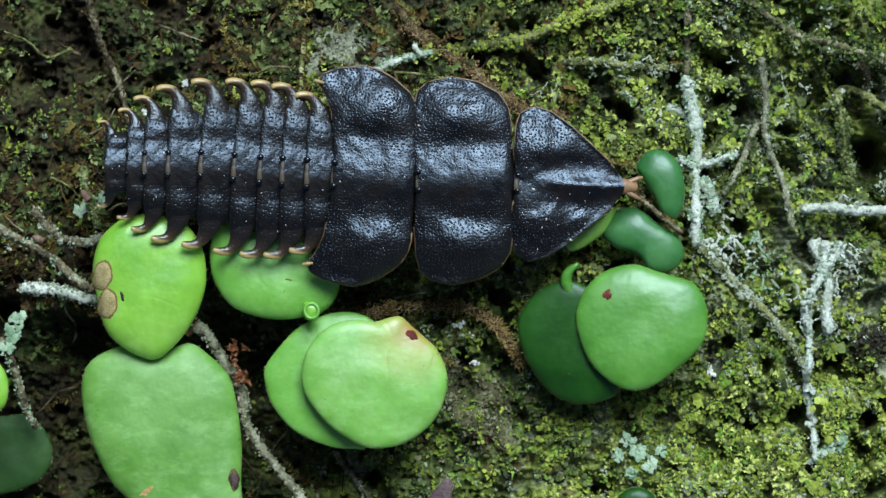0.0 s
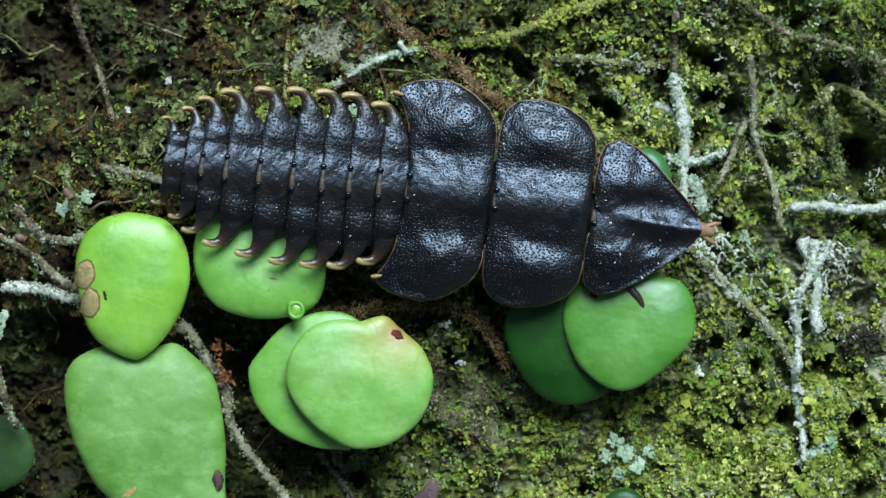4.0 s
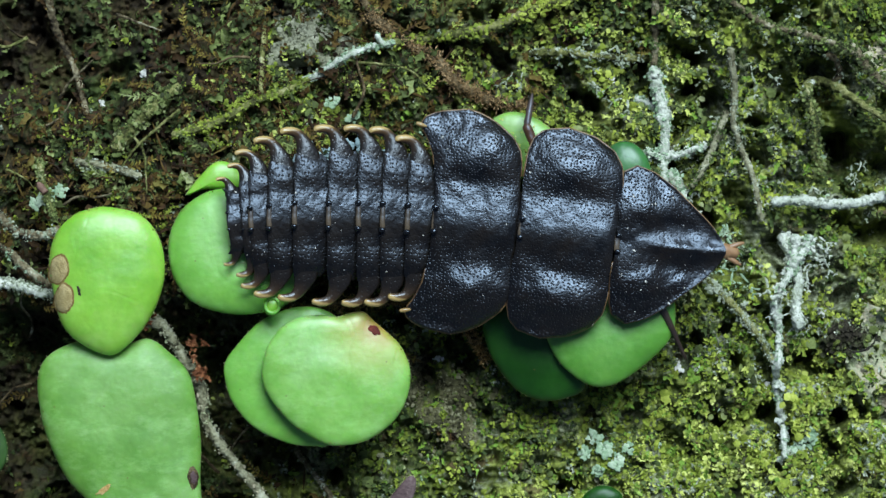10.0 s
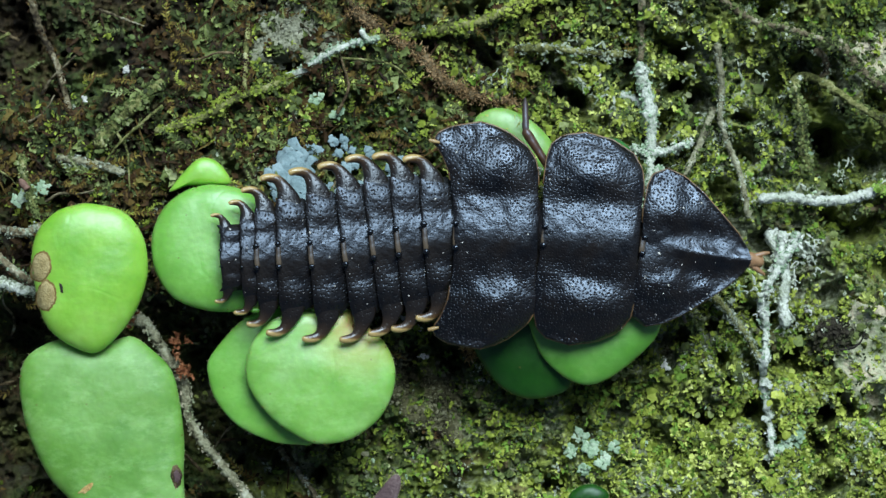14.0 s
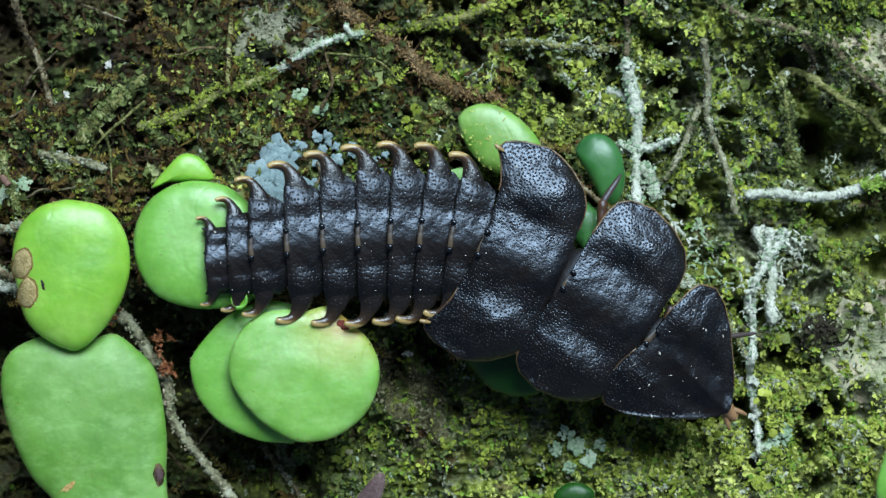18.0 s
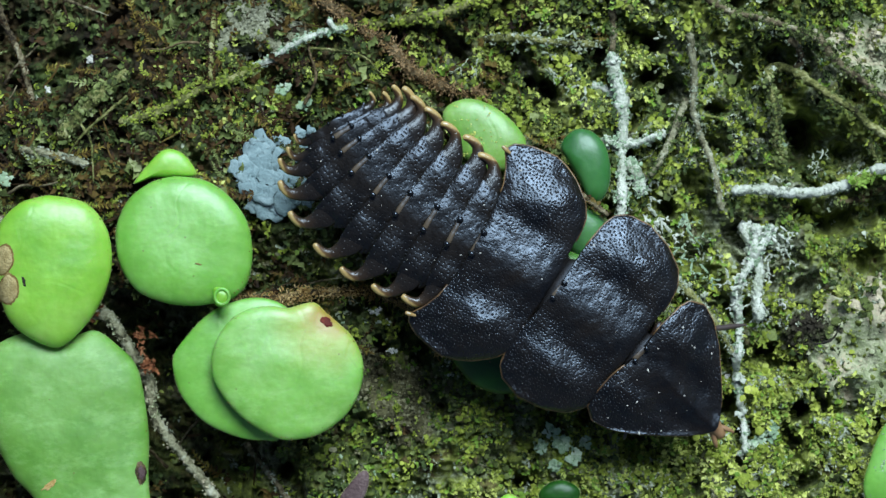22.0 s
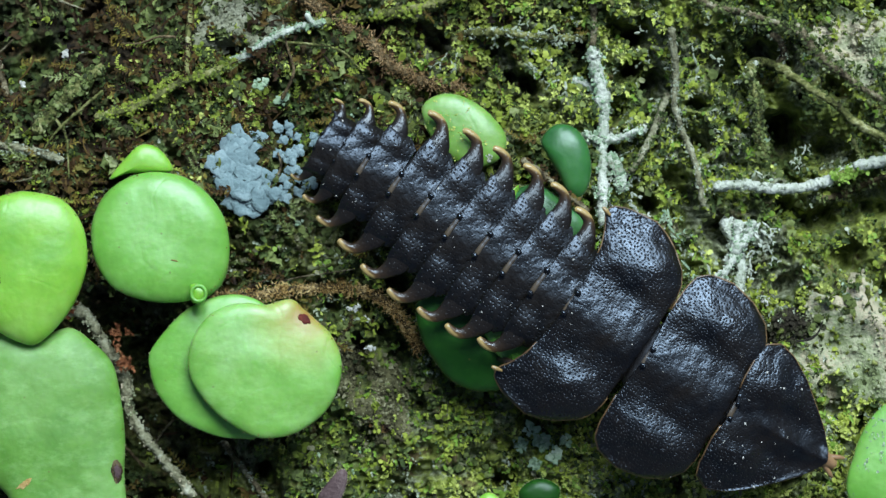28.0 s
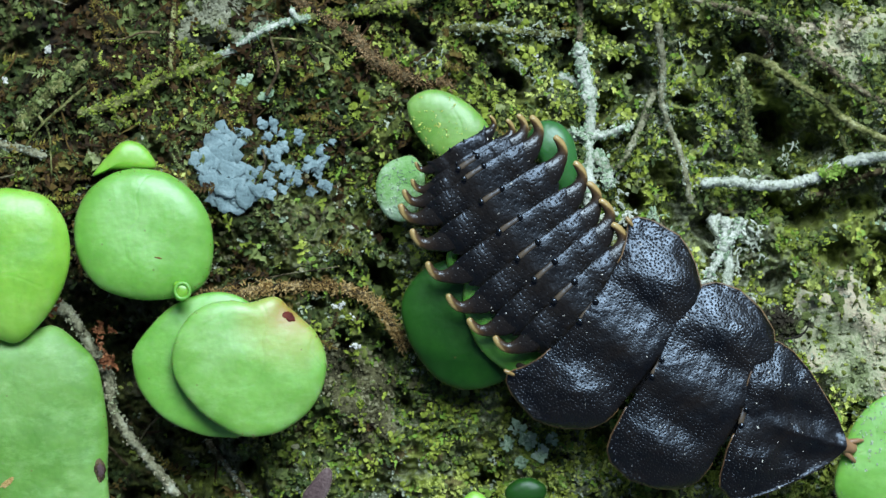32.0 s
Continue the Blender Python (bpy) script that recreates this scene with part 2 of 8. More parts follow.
def leaf_mat(name, dark, mid, pale, rough=0.43, tip=None, gloss=0.95, waxy=0.3):
    m, nt, bsdf = shader(name)
    w = coords(nt, True)
    a = noise_at(nt, w, 130, 4.0, 0.6)
    col = ramp(nt, a, [(0.3, dark), (0.5, mid), (0.72, pale)])
    mott = noise_at(nt, w, 520, 6.0, 0.68)
    col = blend(nt, 0.26, col, ramp(nt, mott, [(0.3, (0.62, 0.68, 0.55)), (0.7, (1.05, 1.05, 1.05))]), 'MULTIPLY')
    if tip is not None:
        d = nt.nodes.new("ShaderNodeVectorMath")
        d.operation = 'DISTANCE'
        nt.links.new(w, d.inputs[0])
        d.inputs[1].default_value = (tip[0] * MM, tip[1] * MM, 0.006)
        wob = node(nt, "ShaderNodeMath")
        wob.operation = 'MULTIPLY_ADD'
        nt.links.new(noise_at(nt, w, 500), wob.inputs[0])
        wob.inputs[1].default_value = 0.002
        nt.links.new(d.outputs["Value"], wob.inputs[2])
        near = ramp(nt, wob.outputs[0], [(0.0015, (0.85, 0.85, 0.85)), (0.0068, (0, 0, 0))])
        col = blend(nt, near, col, (0.56, 0.44, 0.09))
        sore = ramp(nt, wob.outputs[0], [(0.0010, (0.9, 0.9, 0.9)), (0.0030, (0, 0, 0))])
        col = blend(nt, sore, col, (0.36, 0.125, 0.03))
    drawn = nt.nodes.new("ShaderNodeVectorMath")
    drawn.operation = 'MULTIPLY'
    nt.links.new(w, drawn.inputs[0])
    drawn.inputs[1].default_value = (0.55, 1.0, 1.0)
    wax = ramp(nt, noise_at(nt, drawn.outputs[0], 420, 7.0, 0.72), [(0.50, (0, 0, 0)), (0.72, (waxy, waxy, waxy))])
    col = blend(nt, wax, col, tuple(min(1.0, c * 1.25 + 0.07) for c in pale))
    grains = node(nt, "ShaderNodeTexVoronoi", Scale=420.0, Randomness=1.0)
    nt.links.new(w, grains.inputs["Vector"])
    col = blend(nt, ramp(nt, grains.outputs["Distance"], [(0.03, (0.55, 0.55, 0.55)), (0.06, (0, 0, 0))]), col, (0.16, 0.10, 0.03))
    nt.links.new(col, bsdf.inputs["Base Color"])
    bsdf.inputs["Roughness"].default_value = rough
    bsdf.inputs["Specular IOR Level"].default_value = gloss
    bsdf.inputs["Specular Tint"].default_value = (0.88, 0.95, 1.0, 1)
    bsdf.inputs["Subsurface Weight"].default_value = 0.35
    bsdf.inputs["Subsurface Radius"].default_value = (0.35, 1.0, 0.12)
    bsdf.inputs["Subsurface Scale"].default_value = 0.0012
    first = bump(nt, bsdf, noise_at(nt, w, 240, 3.0, 0.5), 0.42, 0.0006)
    crease = ramp(nt, noise_at(nt, w, 85, 2.0, 0.45), [(0.485, (1, 1, 1)), (0.5, (0, 0, 0)), (0.515, (1, 1, 1))])
    first = bump(nt, bsdf, crease, 0.12, 0.00012, first)
    bump(nt, bsdf, noise_at(nt, w, 4000, 2.0, 0.6), 0.12, 0.00008, first)
    return m


LIME = leaf_mat("lime_green_leaf", (0.18, 0.46, 0.028), (0.255, 0.55, 0.045), (0.345, 0.63, 0.11), waxy=0.18)
PALE_LEAF = leaf_mat("pale_green_leaf", (0.14, 0.40, 0.038), (0.20, 0.485, 0.070), (0.285, 0.57, 0.15), waxy=0.28)
TIPPED_LEAF = leaf_mat("pale_green_leaf_with_yellow_tip", (0.165, 0.43, 0.05), (0.24, 0.52, 0.095), (0.34, 0.61, 0.20), 0.43, (-3.52, -9.56), waxy=0.34)
SPECKLED_LEAF = leaf_mat("yellow_green_leaf", (0.13, 0.31, 0.035), (0.20, 0.41, 0.06), (0.34, 0.54, 0.17))
GREEN_LEAF = leaf_mat("fresh_green_leaf", (0.065, 0.25, 0.018), (0.10, 0.31, 0.03), (0.16, 0.39, 0.065))
OLIVE_LEAF = leaf_mat("dull_green_leaf", (0.11, 0.295, 0.03), (0.16, 0.36, 0.055), (0.23, 0.44, 0.12), 0.55, gloss=0.7, waxy=0.5)
# dark green, deepened further: shade over the overlapped leaf is in the colour
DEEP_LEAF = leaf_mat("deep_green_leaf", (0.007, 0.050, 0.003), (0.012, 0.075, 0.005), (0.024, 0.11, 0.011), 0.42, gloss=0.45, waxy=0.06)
# dull green leaf with the crevice's shade put into its colour
SHADED_LEAF = leaf_mat("dull_leaf_with_shade", (0.018, 0.055, 0.010), (0.030, 0.082, 0.016), (0.055, 0.12, 0.03), 0.6, gloss=0.25, waxy=0.15)
TEAL_LEAF = leaf_mat("blue_green_leaf", (0.02, 0.115, 0.025), (0.038, 0.17, 0.04), (0.075, 0.23, 0.07), 0.36, gloss=0.6, waxy=0.12)


def cuticle(name, base, worn, rough, pits=0.0, wide=0.25, deep=0.8, lumpy=0.26, gloss=0.8):
    """Beetle shell: evenly punctured like leather, smoother along the back, with a worn brownish cast."""
    m, nt, bsdf = shader(name)
    w = coords(nt)
    coarse = noise_at(nt, w, 260, 4.0, 0.6)
    col = ramp(nt, coarse, [(0.35, base), (0.7, worn)])
    nt.links.new(col, bsdf.inputs["Base Color"])
    r = node(nt, "ShaderNodeMapRange")
    nt.links.new(noise_at(nt, w, 420, 4.0, 0.65), r.inputs[0])
    for k, v in zip((1, 2, 3, 4), (0.3, 0.7, rough - 0.05, rough + 0.13)):
        r.inputs[k].default_value = v
    nt.links.new(r.outputs[0], bsdf.inputs["Roughness"])
    bsdf.inputs["Specular IOR Level"].default_value = gloss
    bsdf.inputs["Specular Tint"].default_value = (0.64, 0.79, 1.0, 1)
    first = bump(nt, bsdf, noise_at(nt, w, 520, 2.0, 0.5), lumpy, 0.0006)
    if pits:
        # punctures: steep in the middle, with cobbled ground between them
        axes = nt.nodes.new("ShaderNodeSeparateXYZ")
        nt.links.new(w, axes.inputs[0])
        off = node(nt, "ShaderNodeMath")
        off.operation = 'ABSOLUTE'
        nt.links.new(axes.outputs[1], off.inputs[0])
        out = node(nt, "ShaderNodeMapRange")
        out.interpolation_type = 'SMOOTHSTEP'
        nt.links.new(off.outputs[0], out.inputs[0])
        for k, v in zip((1, 2, 3, 4), (0.0008, 0.0050, 0.30, 1.0)):
            out.inputs[k].default_value = v
        vor = node(nt, "ShaderNodeTexVoronoi", Scale=pits, Randomness=0.8)
        vor.voronoi_dimensions = '2D'
        nt.links.new(w, vor.inputs["Vector"])
        dip = ramp(nt, vor.outputs["Distance"], [(0.0, (0, 0, 0)), (wide * 0.33, (0.42, 0.42, 0.42)), (wide * 0.66, (0.72, 0.72, 0.72)), (wide, (0.88, 0.88, 0.88)), (min(1.0, wide * 1.7), (1, 1, 1))])
        sunk = node(nt, "ShaderNodeMath")
        sunk.operation = 'MULTIPLY'
        nt.links.new(dip, sunk.inputs[0])
        nt.links.new(out.outputs[0], sunk.inputs[1])
        first = bump(nt, bsdf, sunk.outputs[0], deep, 0.32 / pits, first)
        # cavity shade put into the gloss: punctures reflect less towards their bottoms
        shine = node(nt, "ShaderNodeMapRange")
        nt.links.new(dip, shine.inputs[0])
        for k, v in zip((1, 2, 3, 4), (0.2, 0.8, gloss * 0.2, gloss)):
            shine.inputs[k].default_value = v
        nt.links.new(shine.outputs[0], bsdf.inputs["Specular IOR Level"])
        # fine hair lines that run fore and aft
        stretch = nt.nodes.new("ShaderNodeVectorMath")
        stretch.operation = 'MULTIPLY'
        nt.links.new(w, stretch.inputs[0])
        stretch.inputs[1].default_value = (0.35, 1.0, 1.0)
        first = bump(nt, bsdf, noise_at(nt, stretch.outputs[0], 5200, 2.0, 0.6), 0.30, 0.00006, first)
    bump(nt, bsdf, noise_at(nt, w, 1300, 3.0, 0.6), 0.36, 0.00015, first)
    return m


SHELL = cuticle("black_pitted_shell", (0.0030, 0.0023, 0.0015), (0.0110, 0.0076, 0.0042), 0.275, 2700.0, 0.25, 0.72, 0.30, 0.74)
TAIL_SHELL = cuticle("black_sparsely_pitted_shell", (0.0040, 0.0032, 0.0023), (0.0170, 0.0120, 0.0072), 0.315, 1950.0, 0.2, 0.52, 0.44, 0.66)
SHELL_RIM = cuticle("brown_shell_rim", (0.07, 0.036, 0.014), (0.30, 0.175, 0.065), 0.4)
UNDERSIDE = cuticle("dark_brown_underside", (0.008, 0.006, 0.005), (0.018, 0.012, 0.009), 0.5)
TUBERCLE = cuticle("glossy_black_tubercle", (0.004, 0.004, 0.004), (0.006, 0.005, 0.005), 0.14)
MEMBRANE = cuticle("tan_joint_membrane", (0.035, 0.024, 0.014), (0.12, 0.085, 0.048), 0.42)
LEG = cuticle("dark_brown_leg", (0.025, 0.014, 0.009), (0.06, 0.035, 0.02), 0.38)
HORN_TIP = cuticle("tan_horn_tip", (0.30, 0.19, 0.065), (0.48, 0.33, 0.13), 0.3)
THIGH = cuticle("red_brown_thigh", (0.05, 0.024, 0.012), (0.13, 0.062, 0.028), 0.36)
SHIN = cuticle("grey_brown_shin", (0.035, 0.024, 0.020), (0.085, 0.060, 0.050), 0.42)
FLESH = cuticle("amber_head_flesh", (0.25, 0.12, 0.05), (0.42, 0.26, 0.13), 0.35)


def spine_mat():
    """Brown horn that pales to tan along the outer tip."""
    m, nt, bsdf = shader("brown_spine_with_tan_tip")
    a = nt.nodes.new("ShaderNodeAttribute")
    a.attribute_name = "along"
    w = coords(nt)
    wob = node(nt, "ShaderNodeMath")
    wob.operation = 'MULTIPLY_ADD'
    nt.links.new(noise_at(nt, w, 1500), wob.inputs[0])
    wob.inputs[1].default_value = 0.16
    nt.links.new(a.outputs["Fac"], wob.inputs[2])
    nt.links.new(ramp(nt, wob.outputs[0], [(0.40, (0.012, 0.009, 0.007)), (0.60, (0.034, 0.021, 0.012)), (0.78, (0.10, 0.055, 0.020)), (0.90, (0.46, 0.325, 0.125))]), bsdf.inputs["Base Color"])
    bsdf.inputs["Roughness"].default_value = 0.28
    bsdf.inputs["Specular IOR Level"].default_value = 0.6
    bsdf.inputs["Specular Tint"].default_value = (0.8, 0.9, 1.0, 1)
    vor = node(nt, "ShaderNodeTexVoronoi", Scale=1900.0, Randomness=0.72)
    vor.voronoi_dimensions = '2D'
    nt.links.new(w, vor.inputs["Vector"])
    first = bump(nt, bsdf, noise_at(nt, w, 900, 2.0, 0.5), 0.22, 0.00028)
    first = bump(nt, bsdf, ramp(nt, vor.outputs["Distance"], [(0.0, (0, 0, 0)), (0.22, (1, 1, 1))]), 0.3, 0.00015, first)
    bump(nt, bsdf, noise_at(nt, w, 2600, 4.0), 0.3, 0.0001, first)
    return m


SPINE = spine_mat()


# ---- mesh helpers ----
def mesh_object(name, verts, faces, material, parent=None, smooth=True):
    me = bpy.data.meshes.new(name)
    me.from_pydata([tuple(v) for v in verts], [], [tuple(f) for f in faces])
    me.materials.append(material)
    if smooth:
        me.shade_smooth()
    ob = new(name, me)
    if parent is not None:
        ob.parent = parent
    return ob


def smooth_loop(points, count, closed=True):
    """Points along a Catmull-Rom curve through the given ones."""
    p = np.array(points, float)
    n = len(p)
    out = []
    spans = n if closed else n - 1
    for k in range(count):
        u = k / count * spans if closed else k / (count - 1) * spans
        i = min(int(u), spans - 1)
        f = u - i
        if closed:
            a, b, c, d = p[(i - 1) % n], p[i], p[(i + 1) % n], p[(i + 2) % n]
        else:
            b, c = p[i], p[i + 1]
            a = p[i - 1] if i else 2 * b - c
            d = p[i + 2] if i + 2 < n else 2 * c - b
        out.append(0.5 * (2 * b + (c - a) * f + (2 * a - 5 * b + 4 * c - d) * f * f + (3 * b - a - 3 * c + d) * f ** 3))
    return np.array(out)


def tube(path, radii, sides=10, wobble=0.0, cap=True, seed=0):
    """Verts and faces of a round tube along a path (mm), with its radii (mm)."""
    rng = np.random.RandomState(seed)
    path = np.array(path, float)
    n = len(path)
    tang = np.gradient(path, axis=0)
    tang /= np.linalg.norm(tang, axis=1)[:, None] + 1e-9
    verts = []
    side = np.cross(tang[0], (0.1, 0.05, 1.0))
    for i in range(n):
        side = side - tang[i] * np.dot(side, tang[i])
        side /= np.linalg.norm(side) + 1e-9
        up = np.cross(side, tang[i])
        for k in range(sides):
            a = 2 * math.pi * k / sides
            r = radii[i] * (1 + wobble * (rng.rand() - 0.5) * 2)
            verts.append((path[i] + r * (math.cos(a) * side + math.sin(a) * up)) * MM)
    faces = []
    for i in range(n - 1):
        for k in range(sides):
            q = (k + 1) % sides
            faces.append((i * sides + k, i * sides + q, (i + 1) * sides + q, (i + 1) * sides + k))
    if cap:
        for i, order in ((0, -1), (n - 1, 1)):
            c = len(verts)
            verts.append((path[i] + order * tang[i] * radii[i] * 0.6) * MM)
            for k in range(sides):
                q = (k + 1) % sides
                faces.append((i * sides + k, i * sides + q, c)[::order])
    return verts, faces


TABLES = {}


def value_noise(x, y, cell, seed):
    if seed not in TABLES:
        TABLES[seed] = np.random.RandomState(seed).rand(256, 256)
    table = TABLES[seed]
    u, v = np.asarray(x, float) / cell + 91.3, np.asarray(y, float) / cell + 47.7
    i, j = np.floor(u).astype(int), np.floor(v).astype(int)
    f, g = u - i, v - j
    f, g = f * f * (3 - 2 * f), g * g * (3 - 2 * g)
    i0, j0, i1, j1 = i % 256, j % 256, (i + 1) % 256, (j + 1) % 256
    return (table[i0, j0] * (1 - f) + table[i1, j0] * f) * (1 - g) + (table[i0, j1] * (1 - f) + table[i1, j1] * f) * g


def bump_field(x, y, cell, octaves, seed):
    return sum(value_noise(x, y, cell / 2 ** k, seed + k) / 2 ** k for k in range(octaves)) / sum(0.5 ** k for k in range(octaves))


# pits in the moss: place and radius in mm
PITS = [(37.85, -13.83), (35.59, -20.61), (49.82, -20.29), (19.27, 16.62), (21.26, 16.29), (32.85, 17.95), (34.84, 2.72), (40.13, 13.97), (50.07, -19.8), (45.76, -13.18), (22.91, -14.5), (2.38, -13.18), (26.23, -7.88), (36.82, -9.87), (33.51, -11.19)]
# x, y and size of the dark hollows between moss and roots
HOLLOWS = [(-45.56, 26.53, 2.8), (-41.64, 23.91, 2.8), (-46.22, 19.98, 2.6), (-40.99, 19.33, 2.4), (33.11, 17.22, 1.6), (49.14, 13.64, 2), (49.4, 8.68, 2.4), (37.15, 5.5, 1.5), (42.78, 17.75, 2), (47.42, 19.27, 1.7), (33.51, 21.26, 1.2), (26.23, 17.95, 1.5), (18.28, 18.61, 1.5), (49.93, 11.34, 1.6), (52.83, 9.65, 1.9), (55.23, 8.65, 1.9), (52.84, 1.23, 1.8), (59.4, 4.06, 1.8), (42.38, -0.03, 1.5), (35.13, 15.65, 1.6), (33.24, 21.29, 1.4), (40.17, 10.01, 1.4), (53.5, 0.3, 1.9), (56.2, 1.4, 1.6), (45.7, -5.2, 0.9), (50.4, 2.2, 1.2), (57, -3.2, 1.3)]


def hollow_side(x, y):
    """The deep crevice between the leaves, 0 to 1."""
    return np.exp(-((x + 38) / 29) ** 4 - ((y + 19) / 14) ** 4)


FINE_X = np.linspace(-64, 80, 901)
FINE_Y = np.linspace(-46, 44, 563)


def soft_step(v, lo, hi):
    t = np.clip((v - lo) / (hi - lo), 0, 1)
    return t * t * (3 - 2 * t)


def greenness(x, y):
    """Where the moss is fresh: more so towards one side of the trunk."""
    return soft_step(x - 0.7 * y + 30 * (bump_field(x, y, 22, 3, 71) - 0.5), -38, 28)


def spongy_relief():
    """Heights in mm of the moss crust on a fine grid: hummocks, lacy ridges, pits and granules."""
    gx, gy = np.meshgrid(FINE_X, FINE_Y)
    green = greenness(gx, gy)
    h = 3.4 * (bump_field(gx, gy, 15, 2, 5) - 0.5) + (2.4 + 2.4 * green) * (bump_field(gx, gy, 4.2, 2, 11) - 0.5)
    wx = gx + 1.2 * (bump_field(gx, gy, 2.5, 2, 21) - 0.5)
    wy = gy + 1.2 * (bump_field(gx, gy, 2.5, 2, 24) - 0.5)
    lace = (1 - np.abs(2 * value_noise(wx, wy, 1.7, 27) - 1)) ** 2 + 1.1 * (1 - np.abs(2 * value_noise(wx, wy, 0.85, 28) - 1)) ** 2
    h += lace * (0.45 + 0.35 * green) + 1.0 * (1 - np.abs(2 * value_noise(wx + 7, wy, 3.6, 26) - 1)) ** 2 * green + 1.0 * (value_noise(gx, gy, 0.42, 29) - 0.5)
    rng = np.random.RandomState(9)
    dx = FINE_X[1] - FINE_X[0]

    def dab(x, y, r, depth, power, squash):
        k = int(r * 1.9 / dx) + 2
        i, j = int((x - FINE_X[0]) / dx), int((y - FINE_Y[0]) / dx)
        i0, i1, j0, j1 = max(i - k, 0), min(i + k, len(FINE_X)), max(j - k, 0), min(j + k, len(FINE_Y))
        if i0 >= i1 or j0 >= j1:
            return
        px, py = gx[j0:j1, i0:i1] - x, gy[j0:j1, i0:i1] - y
        c, s = math.cos(squash[1]), math.sin(squash[1])
        d = np.hypot((px * c + py * s) / squash[0], -px * s + py * c) / r
        h[j0:j1, i0:i1] += depth * np.exp(-d ** power)

    for _ in range(22000):
        dab(rng.uniform(-64, 80), rng.uniform(-46, 44), rng.uniform(0.16, 0.45), rng.uniform(0.2, 0.75), 2, (1, 0))
    for _ in range(2000):
        x, y = rng.uniform(-64, 80), rng.uniform(-46, 44)
        if rng.rand() < 0.9 * soft_step(x - 1.4 * y, 10, 50):
            continue
        dab(x, y, 0.22 + 0.5 * rng.rand() ** 2.5, -rng.uniform(0.8, 2.6), 4, (rng.uniform(1, 1.9), rng.rand() * 3.14))
    for _ in range(330):
        dab(rng.uniform(-64, 80), rng.uniform(-46, 44), rng.uniform(0.5, 1.5), -rng.uniform(1.5, 4.0), 4, (rng.uniform(1, 2.4), rng.rand() * 3.14))
    for px, py in PITS:
        dab(px, py, 0.85, -5.0, 4, (1.5, 0.7 * px))
    for px, py, r in HOLLOWS:
        dab(px, py, r, -4.0, 2.5, (1.35, 0.3 * px))
    h += 4.5 * soft_step(gx, 30, 42) * soft_step(gy, -5, 5) * (bump_field(gx, gy, 6, 2, 65) - 0.52)
    h += 6.0 * (1 - green) * (bump_field(gx, gy, 8, 2, 61) - 0.5)
    h = h - 8.0 * soft_step(0.75 * gy - 0.45 * gx, 12, 46) - 12.0 * hollow_side(gx, gy)
    return np.clip(h - 4.2, -20.0, -0.6)


RELIEF = spongy_relief()


def ground_height(x, y):
    """Height of the mossy bark in mm at any place."""
    u = (np.clip(x, -64, 80) + 64) / (FINE_X[1] - FINE_X[0])
    v = (np.clip(y, -46, 44) + 46) / (FINE_Y[1] - FINE_Y[0])
    i = np.minimum(np.asarray(u, int), len(FINE_X) - 2)
    j = np.minimum(np.asarray(v, int), len(FINE_Y) - 2)
    f, g = u - i, v - j
    return (RELIEF[j, i] * (1 - f) + RELIEF[j, i + 1] * f) * (1 - g) + (RELIEF[j + 1, i] * (1 - f) + RELIEF[j + 1, i + 1] * f) * g


# ---- the mossy bark ----
def fast_mesh(name, verts, faces, material, label, category, kind="stuff"):
    """One mesh from number arrays; all faces have the same number of corners."""
    me = bpy.data.meshes.new(name)
    n, k = faces.shape
    me.vertices.add(len(verts))
    me.vertices.foreach_set("co", np.ascontiguousarray(verts, np.float32).ravel())
    me.loops.add(n * k)
    me.loops.foreach_set("vertex_index", faces.astype(np.int32).ravel())
    me.polygons.add(n)
    me.polygons.foreach_set("loop_start", np.arange(0, n * k, k, dtype=np.int32))
    me.materials.append(material)
    me.update(calc_edges=True)
    me.shade_smooth()
    ob = new(name, me)
    return tagged(ob, label, category, kind=kind)


def build_ground():
    far = np.array([84, 88, 93, 100, 108, 118, 130, 145, 165, 190, 220, 260, 310, 370], float)
    xs = np.concatenate([-far[::-1], FINE_X, far])
    ys = np.concatenate([-far[::-1], FINE_Y, far])
    gx, gy = np.meshgrid(xs, ys)
    rise = 14 * (bump_field(gx, gy, 45, 3, 88) - 0.5) * soft_step(np.hypot(gx, gy), 85, 130)
    verts = np.stack([gx, gy, ground_height(gx, gy) + rise], -1).reshape(-1, 3) * MM
    w = len(xs)
    idx = np.arange(len(ys) * w).reshape(len(ys), w)
    faces = np.stack([idx[:-1, :-1], idx[:-1, 1:], idx[1:, 1:], idx[1:, :-1]], -1).reshape(-1, 4)
    fast_mesh("ground", verts, faces, CRUST, "spongy green moss crust over dark wet bark", "ground", "structure")


build_ground()


# ---- moss and lichen cover ----
def blades(rng, centers, size, per, spread, width):
    """Small folded leaf blades round each centre: verts (mm) and four-cornered faces."""
    n = len(centers) * per
    base = np.repeat(centers, per, axis=0) + rng.normal(0, 1, (n, 3)) * np.repeat(size, per)[:, None] * (0.35, 0.35, 0.12)
    az = rng.rand(n) * 2 * np.pi
    el = np.radians(90) - np.abs(rng.normal(0, spread, n))
    el = np.clip(el, np.radians(-10), np.pi / 2)
    length = np.repeat(size, per) * rng.uniform(0.5, 1.2, n)
    way = np.stack([np.cos(az) * np.cos(el), np.sin(az) * np.cos(el), np.sin(el)], 1)
    side = np.stack([-np.sin(az), np.cos(az), rng.normal(0, 0.35, n)], 1)
    half = (length * width * rng.uniform(0.7, 1.3, n))[:, None] * side
    mid = base + way * (length * 0.5)[:, None]
    tip = base + way * length[:, None]
    tip[:, 2] -= length * 0.25
    v = np.stack([base, mid + half, tip, mid - half], 1).reshape(-1, 3)
    f = np.arange(n * 4).reshape(n, 4)
    return v, f


